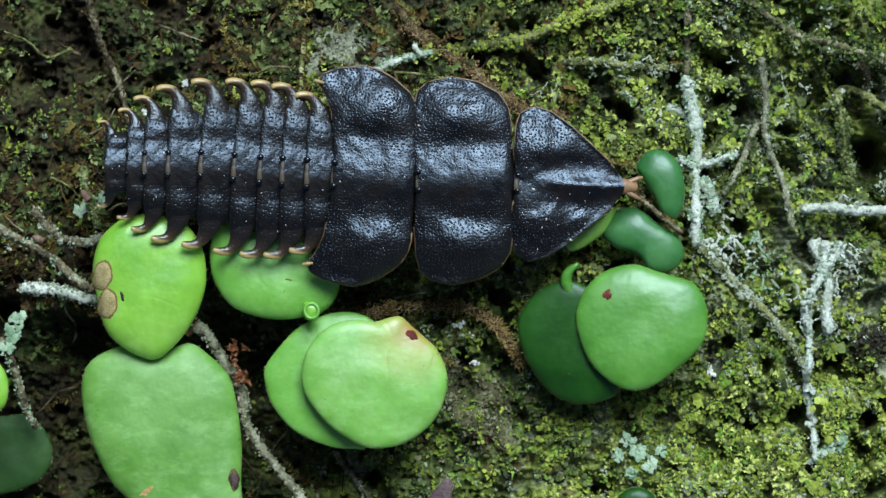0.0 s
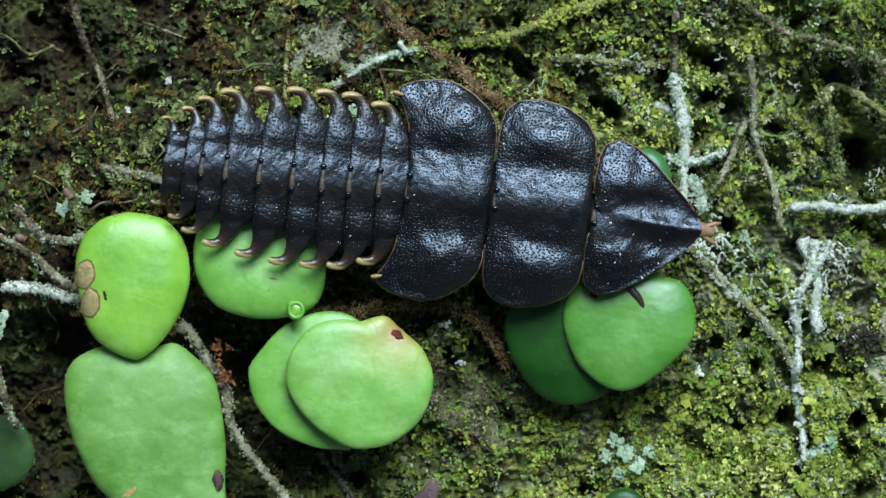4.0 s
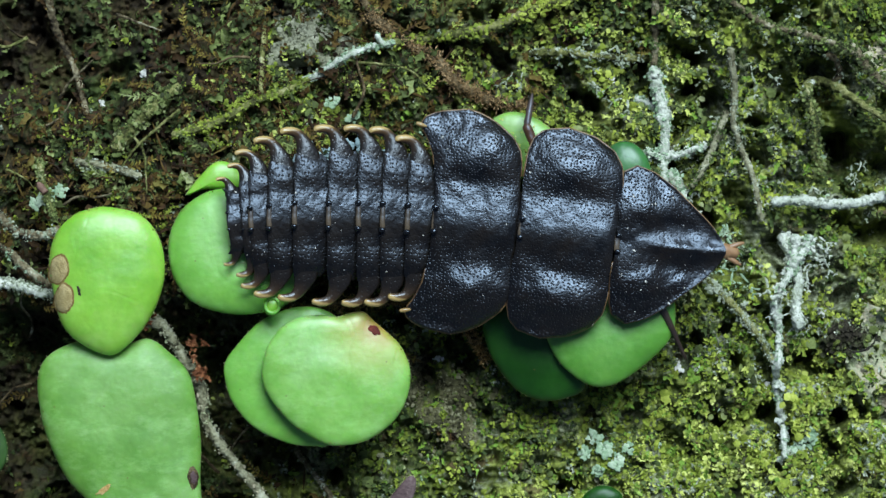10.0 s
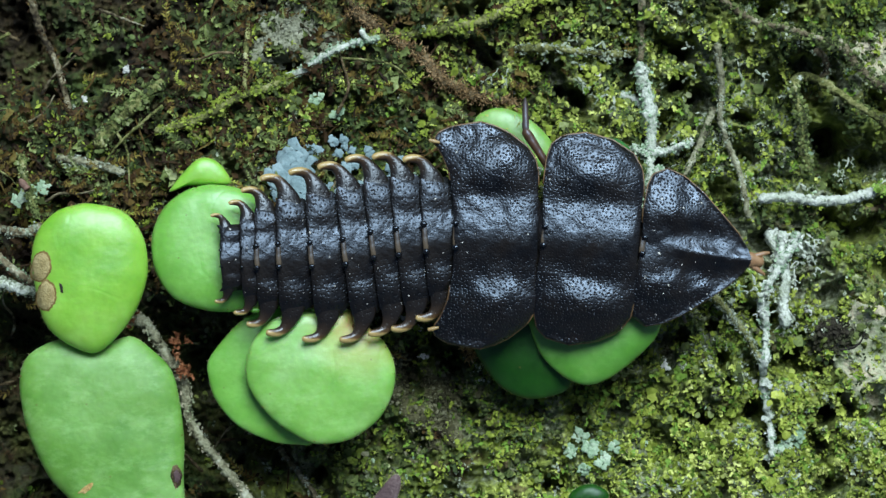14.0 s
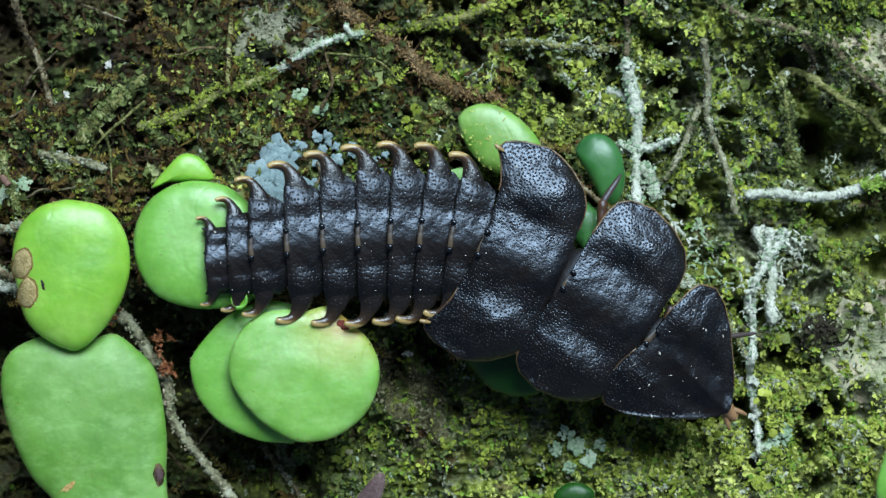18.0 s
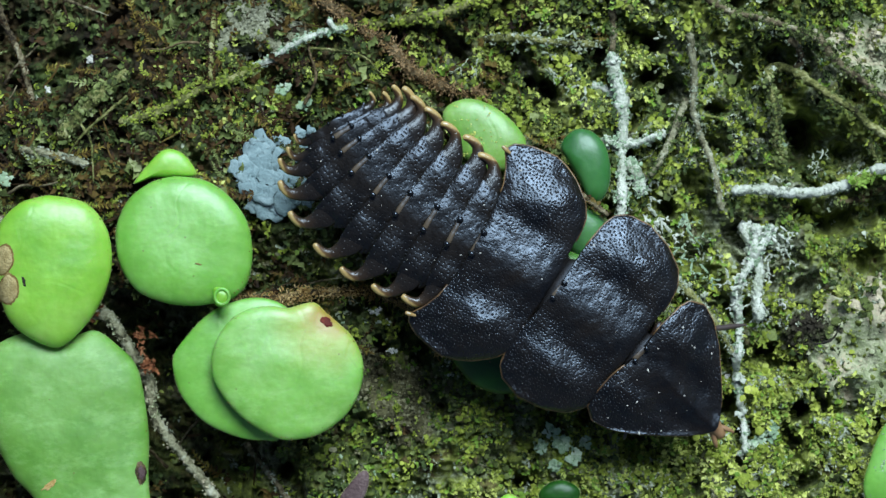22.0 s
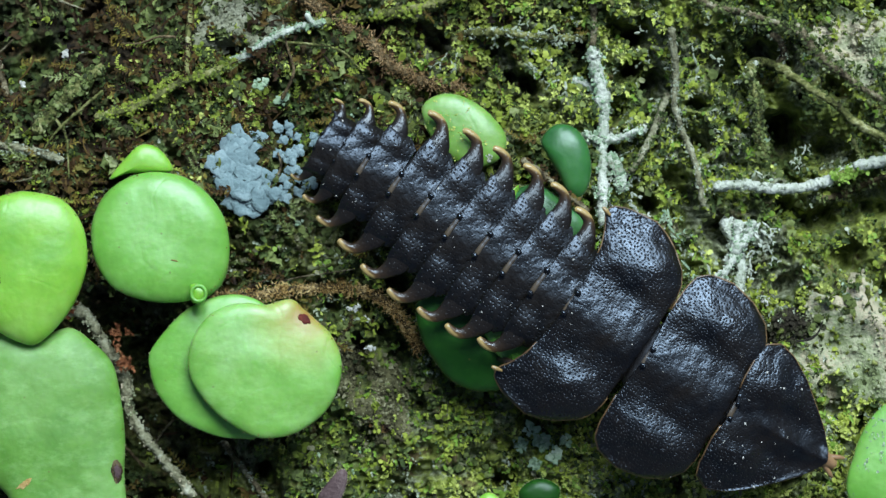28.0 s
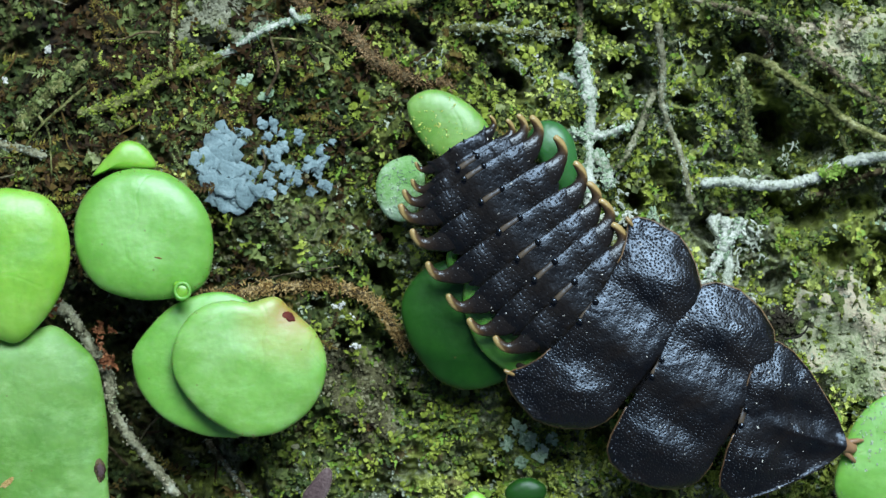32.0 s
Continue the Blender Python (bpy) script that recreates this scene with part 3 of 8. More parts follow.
def lobes(rng, centers, size, per, corners=7, flat=0.35):
    """Irregular cupped lobes round each centre: verts (mm) and three-cornered faces."""
    n = len(centers) * per
    s = np.repeat(size, per) * rng.uniform(0.45, 1.1, n)
    mid = np.repeat(centers, per, axis=0) + rng.normal(0, 1, (n, 3)) * np.repeat(size, per)[:, None] * (0.8, 0.8, 0.2)
    tilt = rng.normal(0, 0.5, (n, 2))
    a = np.linspace(0, 2 * np.pi, corners, endpoint=False)[None, :] + rng.rand(n, 1) * 6.28
    r = s[:, None] * rng.uniform(0.55, 1.15, (n, corners))
    x, y = np.cos(a) * r, np.sin(a) * r
    z = x * tilt[:, :1] + y * tilt[:, 1:] - s[:, None] * flat * rng.uniform(0.2, 1.6, (n, corners))
    rim = np.stack([x, y, z], -1) + mid[:, None, :]
    v = np.concatenate([mid[:, None, :], rim], 1).reshape(-1, 3)
    o = np.arange(n)[:, None] * (corners + 1)
    k = np.arange(corners)[None, :]
    f = np.stack([np.broadcast_to(o, (n, corners)), o + 1 + k, o + 1 + (k + 1) % corners], -1).reshape(-1, 3)
    return v, f


def fronds(rng, centers, size, width, arch=0.45, steps=6, curl=0.5):
    """Curling lobed ribbons that creep over the crust: verts (mm) and four-cornered faces."""
    n = len(centers)
    az = rng.rand(n) * 2 * np.pi
    bend = rng.normal(0, curl, n)
    seg = size / (steps - 1)
    p = centers.copy()
    p[:, 2] += 0.05
    lean = rng.normal(0, 0.5, n)
    rows = []
    for k in range(steps):
        u = k / (steps - 1)
        side = np.stack([-np.sin(az), np.cos(az), np.zeros(n)], 1)
        lobe = (0.55 + 0.45 * math.sin(u * 3.0 + 0.3)) * rng.uniform(0.45, 1.35, n) * (0.35 if k == steps - 1 else 1)
        half = (width * lobe)[:, None]
        tip = side * half
        tip[:, 2] += (lean * width * lobe)
        up = np.zeros((n, 3))
        up[:, 2] = -0.35 * half[:, 0]
        rows.append(np.stack([p + tip + up, p, p - tip + up], 1))
        rise = arch * np.cos(u * math.pi * 1.05) * rng.uniform(0.4, 1.5, n)
        p = p + np.stack([np.cos(az) * seg, np.sin(az) * seg, rise * seg], 1)
        az = az + bend * rng.uniform(0.2, 1.4, n)
    v = np.stack(rows, 1).reshape(-1, 3)
    o = (np.arange(n) * steps * 3)[:, None, None]
    k = (np.arange(steps - 1) * 3)[None, :, None]
    q = np.array([[0, 1, 4, 3], [1, 2, 5, 4]])
    f = (o[..., None] + k[..., None] + q[None, None]).reshape(-1, 4)
    return v, f


def ruffles(rng, centers, size, arms=3, steps=6):
    """Tufts of crinkled, toothed ribbons that arch out from a centre: verts (mm) and four-cornered faces."""
    n = len(centers) * arms
    s = np.repeat(size, arms) * rng.uniform(0.5, 1.25, n)
    az = rng.rand(n) * 2 * np.pi
    bend = rng.normal(0, 0.3, n)
    p = np.repeat(centers, arms, axis=0) + rng.normal(0, 0.25, (n, 3)) * np.repeat(size, arms)[:, None] * (1, 1, 0.2)
    rise0 = rng.uniform(0.3, 1.5, n)
    rows = []
    for k in range(steps):
        u = k / (steps - 1)
        tooth = (1.0 if k % 2 else 0.42) * (1.0 - 0.55 * u) * rng.uniform(0.6, 1.4, (2, n))
        if k == steps - 1:
            tooth *= 0.2
        w = s * 0.26
        side = np.stack([-np.sin(az), np.cos(az), np.zeros(n)], 1)
        lift = np.array((0, 0, 1.0))
        a = p + side * (w * tooth[0])[:, None] + lift * (w * rng.uniform(-0.1, 0.9, n))[:, None]
        b = p - side * (w * tooth[1])[:, None] + lift * (w * rng.uniform(-0.1, 0.9, n))[:, None]
        rows.append(np.stack([a, p, b], 1))
        step = s / steps
        p = p + np.stack([np.cos(az) * step, np.sin(az) * step, step * (rise0 * (1 - 1.7 * u) + rng.normal(0, 0.25, n))], 1)
        az = az + bend + rng.normal(0, 0.3, n)
    v = np.stack(rows, 1).reshape(-1, 3)
    o = (np.arange(n) * steps * 3)[:, None, None]
    k = (np.arange(steps - 1) * 3)[None, :, None]
    q = np.array([[0, 1, 4, 3], [1, 2, 5, 4]])
    f = (o[..., None] + k[..., None] + q[None, None]).reshape(-1, 4)
    return v, f


BARE = [(-44.80, 25.16, 7.0, 6.0), (59.6, -14.6, 5.8, 5.2), (59.6, 20.6, 4.6, 3.2), (-11.5, 23.9, 3.0, 1.9), (44.19, -1.56, 1.6, 3.0), (50.72, -10.63, 2.6, 2.0)]


def cover(seed, count, weight):
    """Places on the bark, chosen with a chance that follows the weight (0 to 1) at each place."""
    rng = np.random.RandomState(seed)
    x, y = rng.uniform(-62, 78, count * 4), rng.uniform(-44, 42, count * 4)
    keep = rng.rand(count * 4) < weight(x, y) * (1 - 0.95 * hollow_side(x, y)) * (1 - 0.5 * soft_step(0.75 * y - 0.45 * x, 24, 38))
    x, y = x[keep][:count], y[keep][:count]
    for bx, by, brx, bry in BARE:
        bare = ((x - bx) / brx) ** 2 + ((y - by) / bry) ** 2 < rng.uniform(0.2, 1.2, len(x))
        x, y = x[~bare], y[~bare]
    for px, py, r in [(*p, 0.8) for p in PITS] + HOLLOWS:
        open_air = np.hypot((x - px) / 1.25, y - py) > rng.uniform(0.3, 0.9, len(x)) * r
        x, y = x[open_air], y[open_air]
    z = ground_height(x, y)
    rim = np.maximum(ground_height(x + 0.7, y), ground_height(x, y + 0.7))
    out = z > rim - 0.7
    return rng, np.stack([x, y, z + 0.1], 1)[out]


def patchy(x, y, cell, seed, lo, hi):
    return soft_step(bump_field(x, y, cell, 3, seed), lo, hi)


def sprigs(rng, centers, size, slope=0.35, pairs=9):
    """Creeping feather-moss stems with two ranks of pointed leaflets: verts (mm) and four-cornered faces."""
    n = len(centers)
    az = rng.normal(-0.35, 0.75, n) + np.pi * (rng.rand(n) < 0.5)
    bend = rng.normal(0, 0.09, n)
    step = size / pairs
    p = centers + (0, 0, 0.25)
    rise = rng.uniform(0.1, slope * 2, n)
    quads = []
    for k in range(pairs):
        u = k / pairs
        ahead = np.stack([np.cos(az), np.sin(az), rise * (1 - 2.1 * u)], 1)
        nxt = p + ahead * step[:, None]
        side = np.stack([-np.sin(az), np.cos(az), np.zeros(n)], 1)
        thin = (size * 0.018)[:, None]
        quads.append(np.stack([p + side * thin, p - side * thin, nxt - side * thin, nxt + side * thin], 1))
        for flank in (1, -1):
            reach = (size * 0.17 * (1 - 0.55 * u) * rng.uniform(0.6, 1.3, n))[:, None]
            way = side * flank + ahead * rng.uniform(0.3, 0.9, n)[:, None]
            way[:, 2] += rng.normal(0.1, 0.3, n)
            tip, mid = p + way * reach, p + way * reach * 0.45
            fold = ahead * reach * 0.3
            quads.append(np.stack([p, mid + fold, tip, mid - fold], 1))
        p = nxt
        az = az + bend + rng.normal(0, 0.06, n)
    v = np.stack(quads, 1).reshape(-1, 3)
    return v, np.arange(len(v)).reshape(-1, 4)


def barkness(x, y):
    """Where grey bark crumbs show in place of moss, 0 to 1."""
    return np.clip(np.exp(-((x + 3) / 9) ** 2 - ((y + 1) / 6) ** 2) + np.exp(-((x - 3) / 6) ** 2 - ((y + 18) / 9) ** 2), 0, 1)


def tangle(x, y):
    """The dark tangled corner beyond the broken stick, 0 to 1."""
    return soft_step(x, 30, 42) * soft_step(y, -9, 3)


def ledge(x, y):
    """A dull strip under the broken stick, 0 to 1."""
    return np.exp(-((x - 54) / 7) ** 2 - ((y + 0.5) / 5.5) ** 2)


def glade(x, y):
    """A fresh green spot above the blue-grey lichen, 0 to 1."""
    return np.exp(-((x + 12) / 9) ** 2 - ((y - 15) / 5) ** 2)


def build_cover():
    fresh = lambda x, y: np.maximum(greenness(x, y), 0.8 * glade(x, y)) * (1 - 0.8 * barkness(x, y)) * (1 - 0.3 * tangle(x, y)) * (1 - 0.3 * ledge(x, y)) * (0.2 + 0.8 * patchy(x, y, 5, 31, 0.44, 0.58))
    bright = lambda x, y: (1 - 0.8 * barkness(x, y)) * (1 - 0.4 * tangle(x, y)) * (0.08 + 2.0 * glade(x, y) + 1.8 * soft_step(x - 2.2 * y, 60, 120) + 1.7 * np.exp(-((x - 20) / 15) ** 2 - ((y - 21) / 9) ** 2)) * np.maximum(greenness(x, y), 0.8 * glade(x, y) + 0.7 * np.exp(-((x - 15) / 12) ** 2 - ((y - 22) / 7) ** 2)) * (1 - 0.75 * ledge(x, y)) * (0.3 + 0.7 * patchy(x, y, 5, 171, 0.42, 0.56))
    dull = lambda x, y: (1 - 0.6 * soft_step(0.75 * y - 0.45 * x, 12, 36)) * (0.2 + 0.45 * patchy(x, y, 7, 41, 0.42, 0.58)) * (1 - 0.75 * soft_step(x - 1.3 * y, 30, 75)) + 0.6 * soft_step(x, 12, 30) * soft_step(y, -2, 10) + 0.5 * ledge(x, y)
    dry = lambda x, y: (1 - greenness(x, y)) * (0.25 + 0.75 * patchy(x, y, 8, 51, 0.42, 0.58))
    grey = lambda x, y: 0.08 * barkness(x, y) + (0.02 + 0.98 * greenness(x, y)) * patchy(x, y, 5, 131, 0.50, 0.60)
    # crumbly lobes: the body of the moss
    for seed, mat, count, lo, hi, what, where in (
            (2, MOSS, 8200, 0.14, 0.38, "crumbly yellow-green moss lobes on bark", fresh),
            (31, PALE_MOSS, 10500, 0.13, 0.36, "crumbly pale yellow moss lobes on bark", bright),
            (32, FRESH_MOSS, 3000, 0.14, 0.38, "crumbly bright green moss lobes on bark", fresh),
            (8, DARK_MOSS, 3800, 0.14, 0.40, "crumbly dark green moss lobes on bark", dull),
            (33, OLIVE_MOSS, 3000, 0.14, 0.38, "crumbly olive moss lobes on bark", dull),
            (5, GREY_LICHEN, 3600, 0.08, 0.26, "grey-green crusty lichen on bark", grey),
            (34, MINT_LICHEN, 1500, 0.10, 0.26, "pale mint lichen granules on moss", lambda x, y: np.maximum(greenness(x, y), 0.9 * np.exp(-((x - 24) / 10) ** 2 - ((y - 20) / 8) ** 2)) * patchy(x, y, 4, 141, 0.57, 0.66)),
            (36, GREY_BARK, 2600, 0.12, 0.42, "grey-brown bark crumbs", lambda x, y: 0.9 * barkness(x, y) + 0.06 * soft_step(x, -30, -10)),
            (37, OLIVE_MOSS, 1000, 0.4, 0.75, "soft olive moss cushions on bark", fresh),
            (38, MOSS, 1300, 0.35, 0.75, "soft yellow-green moss cushions on bark", bright),
            (35, BROWN_MOSS, 1500, 0.16, 0.4, "crumbly brown debris on bark", dry)):
        rng, c = cover(seed, count, where)
        v, f = lobes(rng, c, lo * 0.7 + (hi * 1.1 - lo * 0.7) * rng.rand(len(c)) ** 1.7, 5, 6, 0.26)
        name = "lichen" if mat in (GREY_LICHEN, MINT_LICHEN) else "moss"
        fast_mesh(name, v * MM, f, mat, what, name)
    # leafy sprigs
    for seed, mat, count, lo, hi, spread, what, where in (
            (1, MOSS, 2600, 0.25, 0.65, 0.8, "fresh yellow-green moss sprigs on bark", fresh),
            (3, DARK_MOSS, 3600, 0.3, 0.9, 0.9, "dark green moss sprigs on bark", dull),
            (4, BROWN_MOSS, 1200, 0.6, 1.5, 1.1, "brown withered moss strands on bark", dry),
            (7, MOSS, 1700, 0.4, 1.0, 1.0, "green moss tufts among brown strands", lambda x, y: (1 - greenness(x, y)) * patchy(x, y, 9, 91, 0.46, 0.58)),
            (15, GREY_LICHEN, 1600, 0.25, 0.7, 1.0, "pale grey lacy lichen on moss", grey)):
        rng, c = cover(seed, count, where)
        v, f = blades(rng, c, rng.uniform(lo, hi, len(c)), 7, spread, 0.22)
        name = "lichen" if mat is GREY_LICHEN else "moss"
        fast_mesh(name, v * MM, f, mat, what, name)
    rng, c = cover(13, 900, dry)
    v, f = fronds(rng, c, rng.uniform(1.5, 4.0, len(c)), rng.uniform(0.06, 0.15, len(c)), 0.4, 6, 0.15)
    fast_mesh("moss", v * MM, f, BROWN_MOSS, "brown creeping moss threads on bark", "moss")
    # crinkled fronds
    for seed, mat, count, lo, hi, what, where in (
            (16, MOSS, 2800, 0.5, 1.3, "crinkled yellow-green moss fronds on bark", fresh),
            (17, FRESH_MOSS, 1100, 0.5, 1.4, "bright green crinkled moss fronds on bark", fresh),
            (22, PALE_MOSS, 3200, 0.4, 1.1, "pale yellow-green moss fronds on bark", bright),
            (18, DARK_MOSS, 2000, 0.6, 1.5, "crinkled dark green moss fronds on bark", dull),
            (19, GREY_LICHEN, 900, 0.4, 1.0, "ragged grey-green lichen fronds on moss", grey),
            (20, BROWN_MOSS, 800, 0.8, 2.2, "curled rusty brown moss fronds on bark", dry),
            (21, OLIVE_MOSS, 1500, 0.8, 2.2, "soft olive green moss tufts on bark", lambda x, y: (1 - greenness(x, y)) * (0.15 + 0.85 * patchy(x, y, 8, 161, 0.45, 0.56)))):
        rng, c = cover(seed, count, where)
        v, f = ruffles(rng, c, rng.uniform(lo, hi, len(c)))
        name = "lichen" if mat is GREY_LICHEN else "moss"
        fast_mesh(name, v * MM, f, mat, what, name)
    # feather moss of the shaded side
    for seed, mat, count, lo, hi, what, lot in (
            (23, OCHRE_MOSS, 380, 1.8, 4.6, "ochre feather moss stems on bark", 181),
            (24, BROWN_MOSS, 330, 1.8, 4.6, "rusty brown feather moss stems on bark", 191),
            (25, OLIVE_MOSS, 420, 1.6, 3.8, "olive feather moss stems on bark", 201),
            (26, MOSS, 90, 1.8, 4.0, "green feather moss stems on bark", 211)):
        rng, c = cover(seed, count, lambda x, y: (1 - greenness(x, y)) * (0.1 + 0.9 * patchy(x, y, 7, lot, 0.46, 0.56)))
        v, f = sprigs(rng, c, rng.uniform(lo, hi, len(c)))
        fast_mesh("moss", v * MM, f, mat, what, "moss")


build_cover()


# ---- twigs and roots ----
def twig(points, radius, material, label, name="twig", lift=0.6, taper=0.8, lumps=0.28, seed=1, z_to=None, span=None):
    """A knobbly twig that lies over the bark along the given places (mm)."""
    n = max(14, int(sum(math.dist(a, b) for a, b in zip(points, points[1:])) * 4.5))
    p = smooth_loop(points, n, False)
    rng = np.random.RandomState(seed)
    z = ground_height(p[:, 0], p[:, 1])
    z = np.convolve(np.pad(z, 13, 'edge'), np.ones(27) / 27, 'valid') + lift + 0.9 + radius * 0.5
    if span is not None:
        z = np.linspace(span[0], span[1], n) + 0.3 * np.sin(np.linspace(0, 9, n))
    if z_to is not None:
        z = z + np.linspace(0, z_to, n)
    p = np.column_stack([p + rng.normal(0, radius * 0.12, p.shape), z])
    r = radius * np.linspace(1, taper, n) * (1 + lumps * (bump_field(np.arange(n) * 0.5, np.full(n, seed * 7.3), 3.0, 3, seed + 3) - 0.5) * 2)
    v, f = tube(p, r, 16, 0.24, True, seed)
    ob = mesh_object(name, v, f, material)
    return tagged(ob, label, name.replace("_", " "), "twigs and roots on the bark"), p, r


def crusted(points, radius, material, label, crust, crust_label, amount, seed, name="twig", fibres=False, **more):
    """A twig with a crust of small lichen or moss lobes as its part."""
    ob, p, r = twig(points, radius, material, label, name, seed=seed, **more)
    rng = np.random.RandomState(seed + 100)
    amount = int(amount * 1.7)
    k = rng.randint(0, len(p), amount)
    a = rng.uniform(-0.4, math.pi + 0.4, amount)
    t = np.gradient(p, axis=0)
    t /= np.linalg.norm(t, axis=1)[:, None]
    side = np.stack([-t[:, 1], t[:, 0], t[:, 2] * 0], 1)
    c = p[k] + side[k] * (np.cos(a) * r[k])[:, None] + np.array((0, 0, 1.0)) * (np.sin(a) * r[k])[:, None] + rng.normal(0, 0.06 + 0.06 * radius, (amount, 3))
    if fibres:
        v, f = blades(rng, c, rng.uniform(0.25, 0.75, amount), 5, 1.2, 0.10)
    else:
        mossy = crust in (MOSS, OLIVE_MOSS, DARK_MOSS, FRESH_MOSS, BROWN_MOSS)
        v, f = lobes(rng, c, (0.05 + (0.34 if mossy else 0.2) * rng.rand(amount) ** (2 if mossy else 3)) * (0.6 + radius * 0.6), 5, 6, 0.3)
    me = mesh_object("crust", v * MM, f, crust, ob)
    tagged(me, crust_label)
    return ob


def build_twigs():
    pale, mossy, brown, grey = "pale twig crusted with white-green lichen on bark", "thin twig grown over with moss on bark", "thin brown root on bark", "grey weathered twig on bark"
    lich, ml = "white-green lichen crust", "green moss crust"
    crusted([(28.9, 30.0), (28.5, 26.4), (28.6, 22.6), (28.5, 19.6)], 0.42, GREY_TWIG, grey, DARK_MOSS, ml, 60, 39, lift=0.8)
    crusted([(28.45, 20.0), (28.75, 18.2), (29.27, 15.89), (29.60, 11.93), (29.46, 7.98), (29.33, 4.02), (29.27, 0.59)], 0.72, PALE_TWIG, pale, MINT_LICHEN, lich, 220, 1, lift=1.2, lumps=0.45)
    crusted([(26.63, 16.68), (27.95, 16.02), (29.13, 15.09)], 0.42, PALE_TWIG, pale, MINT_LICHEN, lich, 50, 2, lift=1.2)
    crusted([(27.29, 10.48), (28.61, 9.95), (30.06, 9.82), (31.90, 10.35), (33.62, 10.88)], 0.42, PALE_TWIG, pale, MINT_LICHEN, lich, 80, 3, lift=1.2)
    crusted([(30.06, 7.98), (31.24, 6.33), (31.51, 4.35)], 0.7, PALE_TWIG, pale, MINT_LICHEN, lich, 90, 4, lift=0.9)
    crusted([(41.74, 4.64), (44.87, 4.83), (48.00, 4.40), (51.75, 4.59), (54.26, 5.21), (57.39, 6.71), (61.15, 7.59), (65.54, 7.47)], 0.52, PALE_TWIG, "bare white broken stick with a mossy end", GREY_LICHEN, lich, 60, 5, "stick", lift=2.0, taper=1.1, lumps=0.15)
    crusted([(-26.67, 12.37), (-21.71, 13.61), (-17.37, 16.11), (-14.27, 17.11), (-10.55, 19.10)], 0.42, MOSSY_TWIG, mossy, MOSS, ml, 120, 6, lift=1.0)
    crusted([(-11.79, 18.60), (-9.93, 19.35), (-7.44, 20.97), (-4.34, 22.35), (-1.54, 22.73)], 0.40, PALE_TWIG, pale, MINT_LICHEN, lich, 170, 7, lift=1.4, lumps=0.6)
    crusted([(-2.57, 22.67), (1.05, 23.40), (5.67, 23.93), (9.62, 24.59), (14.24, 26.56), (18.19, 27.88), (23.47, 29.73)], 0.55, MOSSY_TWIG, mossy, MOSS, ml, 200, 8, lift=1.2)
    crusted([(-3.40, 23.72), (-2.47, 22.60), (-1.85, 22.98)], 0.3, PALE_TWIG, pale, MINT_LICHEN, lich, 40, 9, lift=1.6)
    crusted([(-23.39, 13.49), (-22.46, 12.06), (-21.22, 10.76)], 0.3, MOSSY_TWIG, mossy, MOSS, ml, 30, 10, lift=1.4)
    crusted([(-16.38, 25.43), (-16.50, 21.08), (-16.57, 16.85)], 0.32, MOSSY_TWIG, mossy, BROWN_MOSS, "brown moss crust", 50, 11, lift=0.8)
    crusted([(-33.48, 10.80), (-31.00, 13.60), (-28.53, 15.78), (-26.05, 17.83)], 0.7, MOSSY_TWIG, mossy, OLIVE_MOSS, ml, 150, 12, lift=1.0)
    crusted([(-37.81, 9.12), (-34.72, 8.76), (-32.24, 8.14), (-30.39, 7.52)], 0.5, TAN_TWIG, grey, GREY_LICHEN, lich, 60, 13, lift=0.9)
    crusted([(-4.34, 26.08), (-0.61, 23.29), (3.13, 21.12), (5.93, 18.14), (9.67, 16.46), (14.34, 15.54)], 0.62, BROWN_TWIG, brown, TAN_FIBRE, "tan-brown fibrous crust", 420, 14, "root", fibres=True, lift=0.9)
    crusted([(-42.12, 29.73), (-40.80, 24.45), (-38.82, 20.50), (-37.70, 16.87), (-37.04, 14.90)], 0.42, GREY_TWIG, grey, BROWN_MOSS, "brown moss crust", 40, 15, lift=1.0)
    crusted([(-14.90, -8.01), (-9.31, -7.51), (-4.33, -6.77), (0.64, -6.65), (5.00, -7.89), (7.49, -10.63), (9.05, -13.44)], 0.46, BROWN_TWIG, brown, RUST, "rust-brown fibrous crust", 560, 16, "root", fibres=True, span=(-3, -1.3))
    crusted([(-30.58, -8.50), (-27.62, -9.82), (-25.64, -13.12), (-23.66, -16.41), (-22.87, -20.70), (-20.04, -24.65), (-16.08, -29.60)], 0.62, TAN_TWIG, "pale tan peeling root beside a leaf", CREAM_LICHEN, "cream flaking bark", 120, 17, span=(-2, -3))
    crusted([(-49.04, -4.55), (-45.08, -4.81), (-40.47, -6.00)], 0.62, PALE_TWIG, pale, GREY_LICHEN, lich, 200, 18, span=(-2.5, -1))
    crusted([(36.98, 22.15), (37.57, 17.20), (37.44, 13.91), (38.36, 10.94), (39.68, 7.32), (40.47, 2.70)], 0.38, TAN_TWIG, grey, GREY_LICHEN, lich, 80, 19, lift=1.1)
    crusted([(36.65, 14.90), (35.46, 11.80), (34.01, 8.63), (32.56, 6.33)], 0.42, TAN_TWIG, grey, DARK_MOSS, ml, 50, 20, lift=1.0)
    crusted([(45.72, 17.21), (46.35, 18.46), (48.42, 18.34), (51.56, 15.91), (55.01, 13.73), (58.16, 11.23), (63.19, 9.05)], 0.48, MOSSY_TWIG, "yellow-brown arched twig with moss scraps", OLIVE_MOSS, ml, 60, 21, lift=2.8)
    crusted([(45.66, 16.71), (45.91, 17.96), (46.73, 18.46)], 0.42, PALE_TWIG, "white broken tip of an arched twig", GREY_LICHEN, lich, 30, 38, lift=2.9)
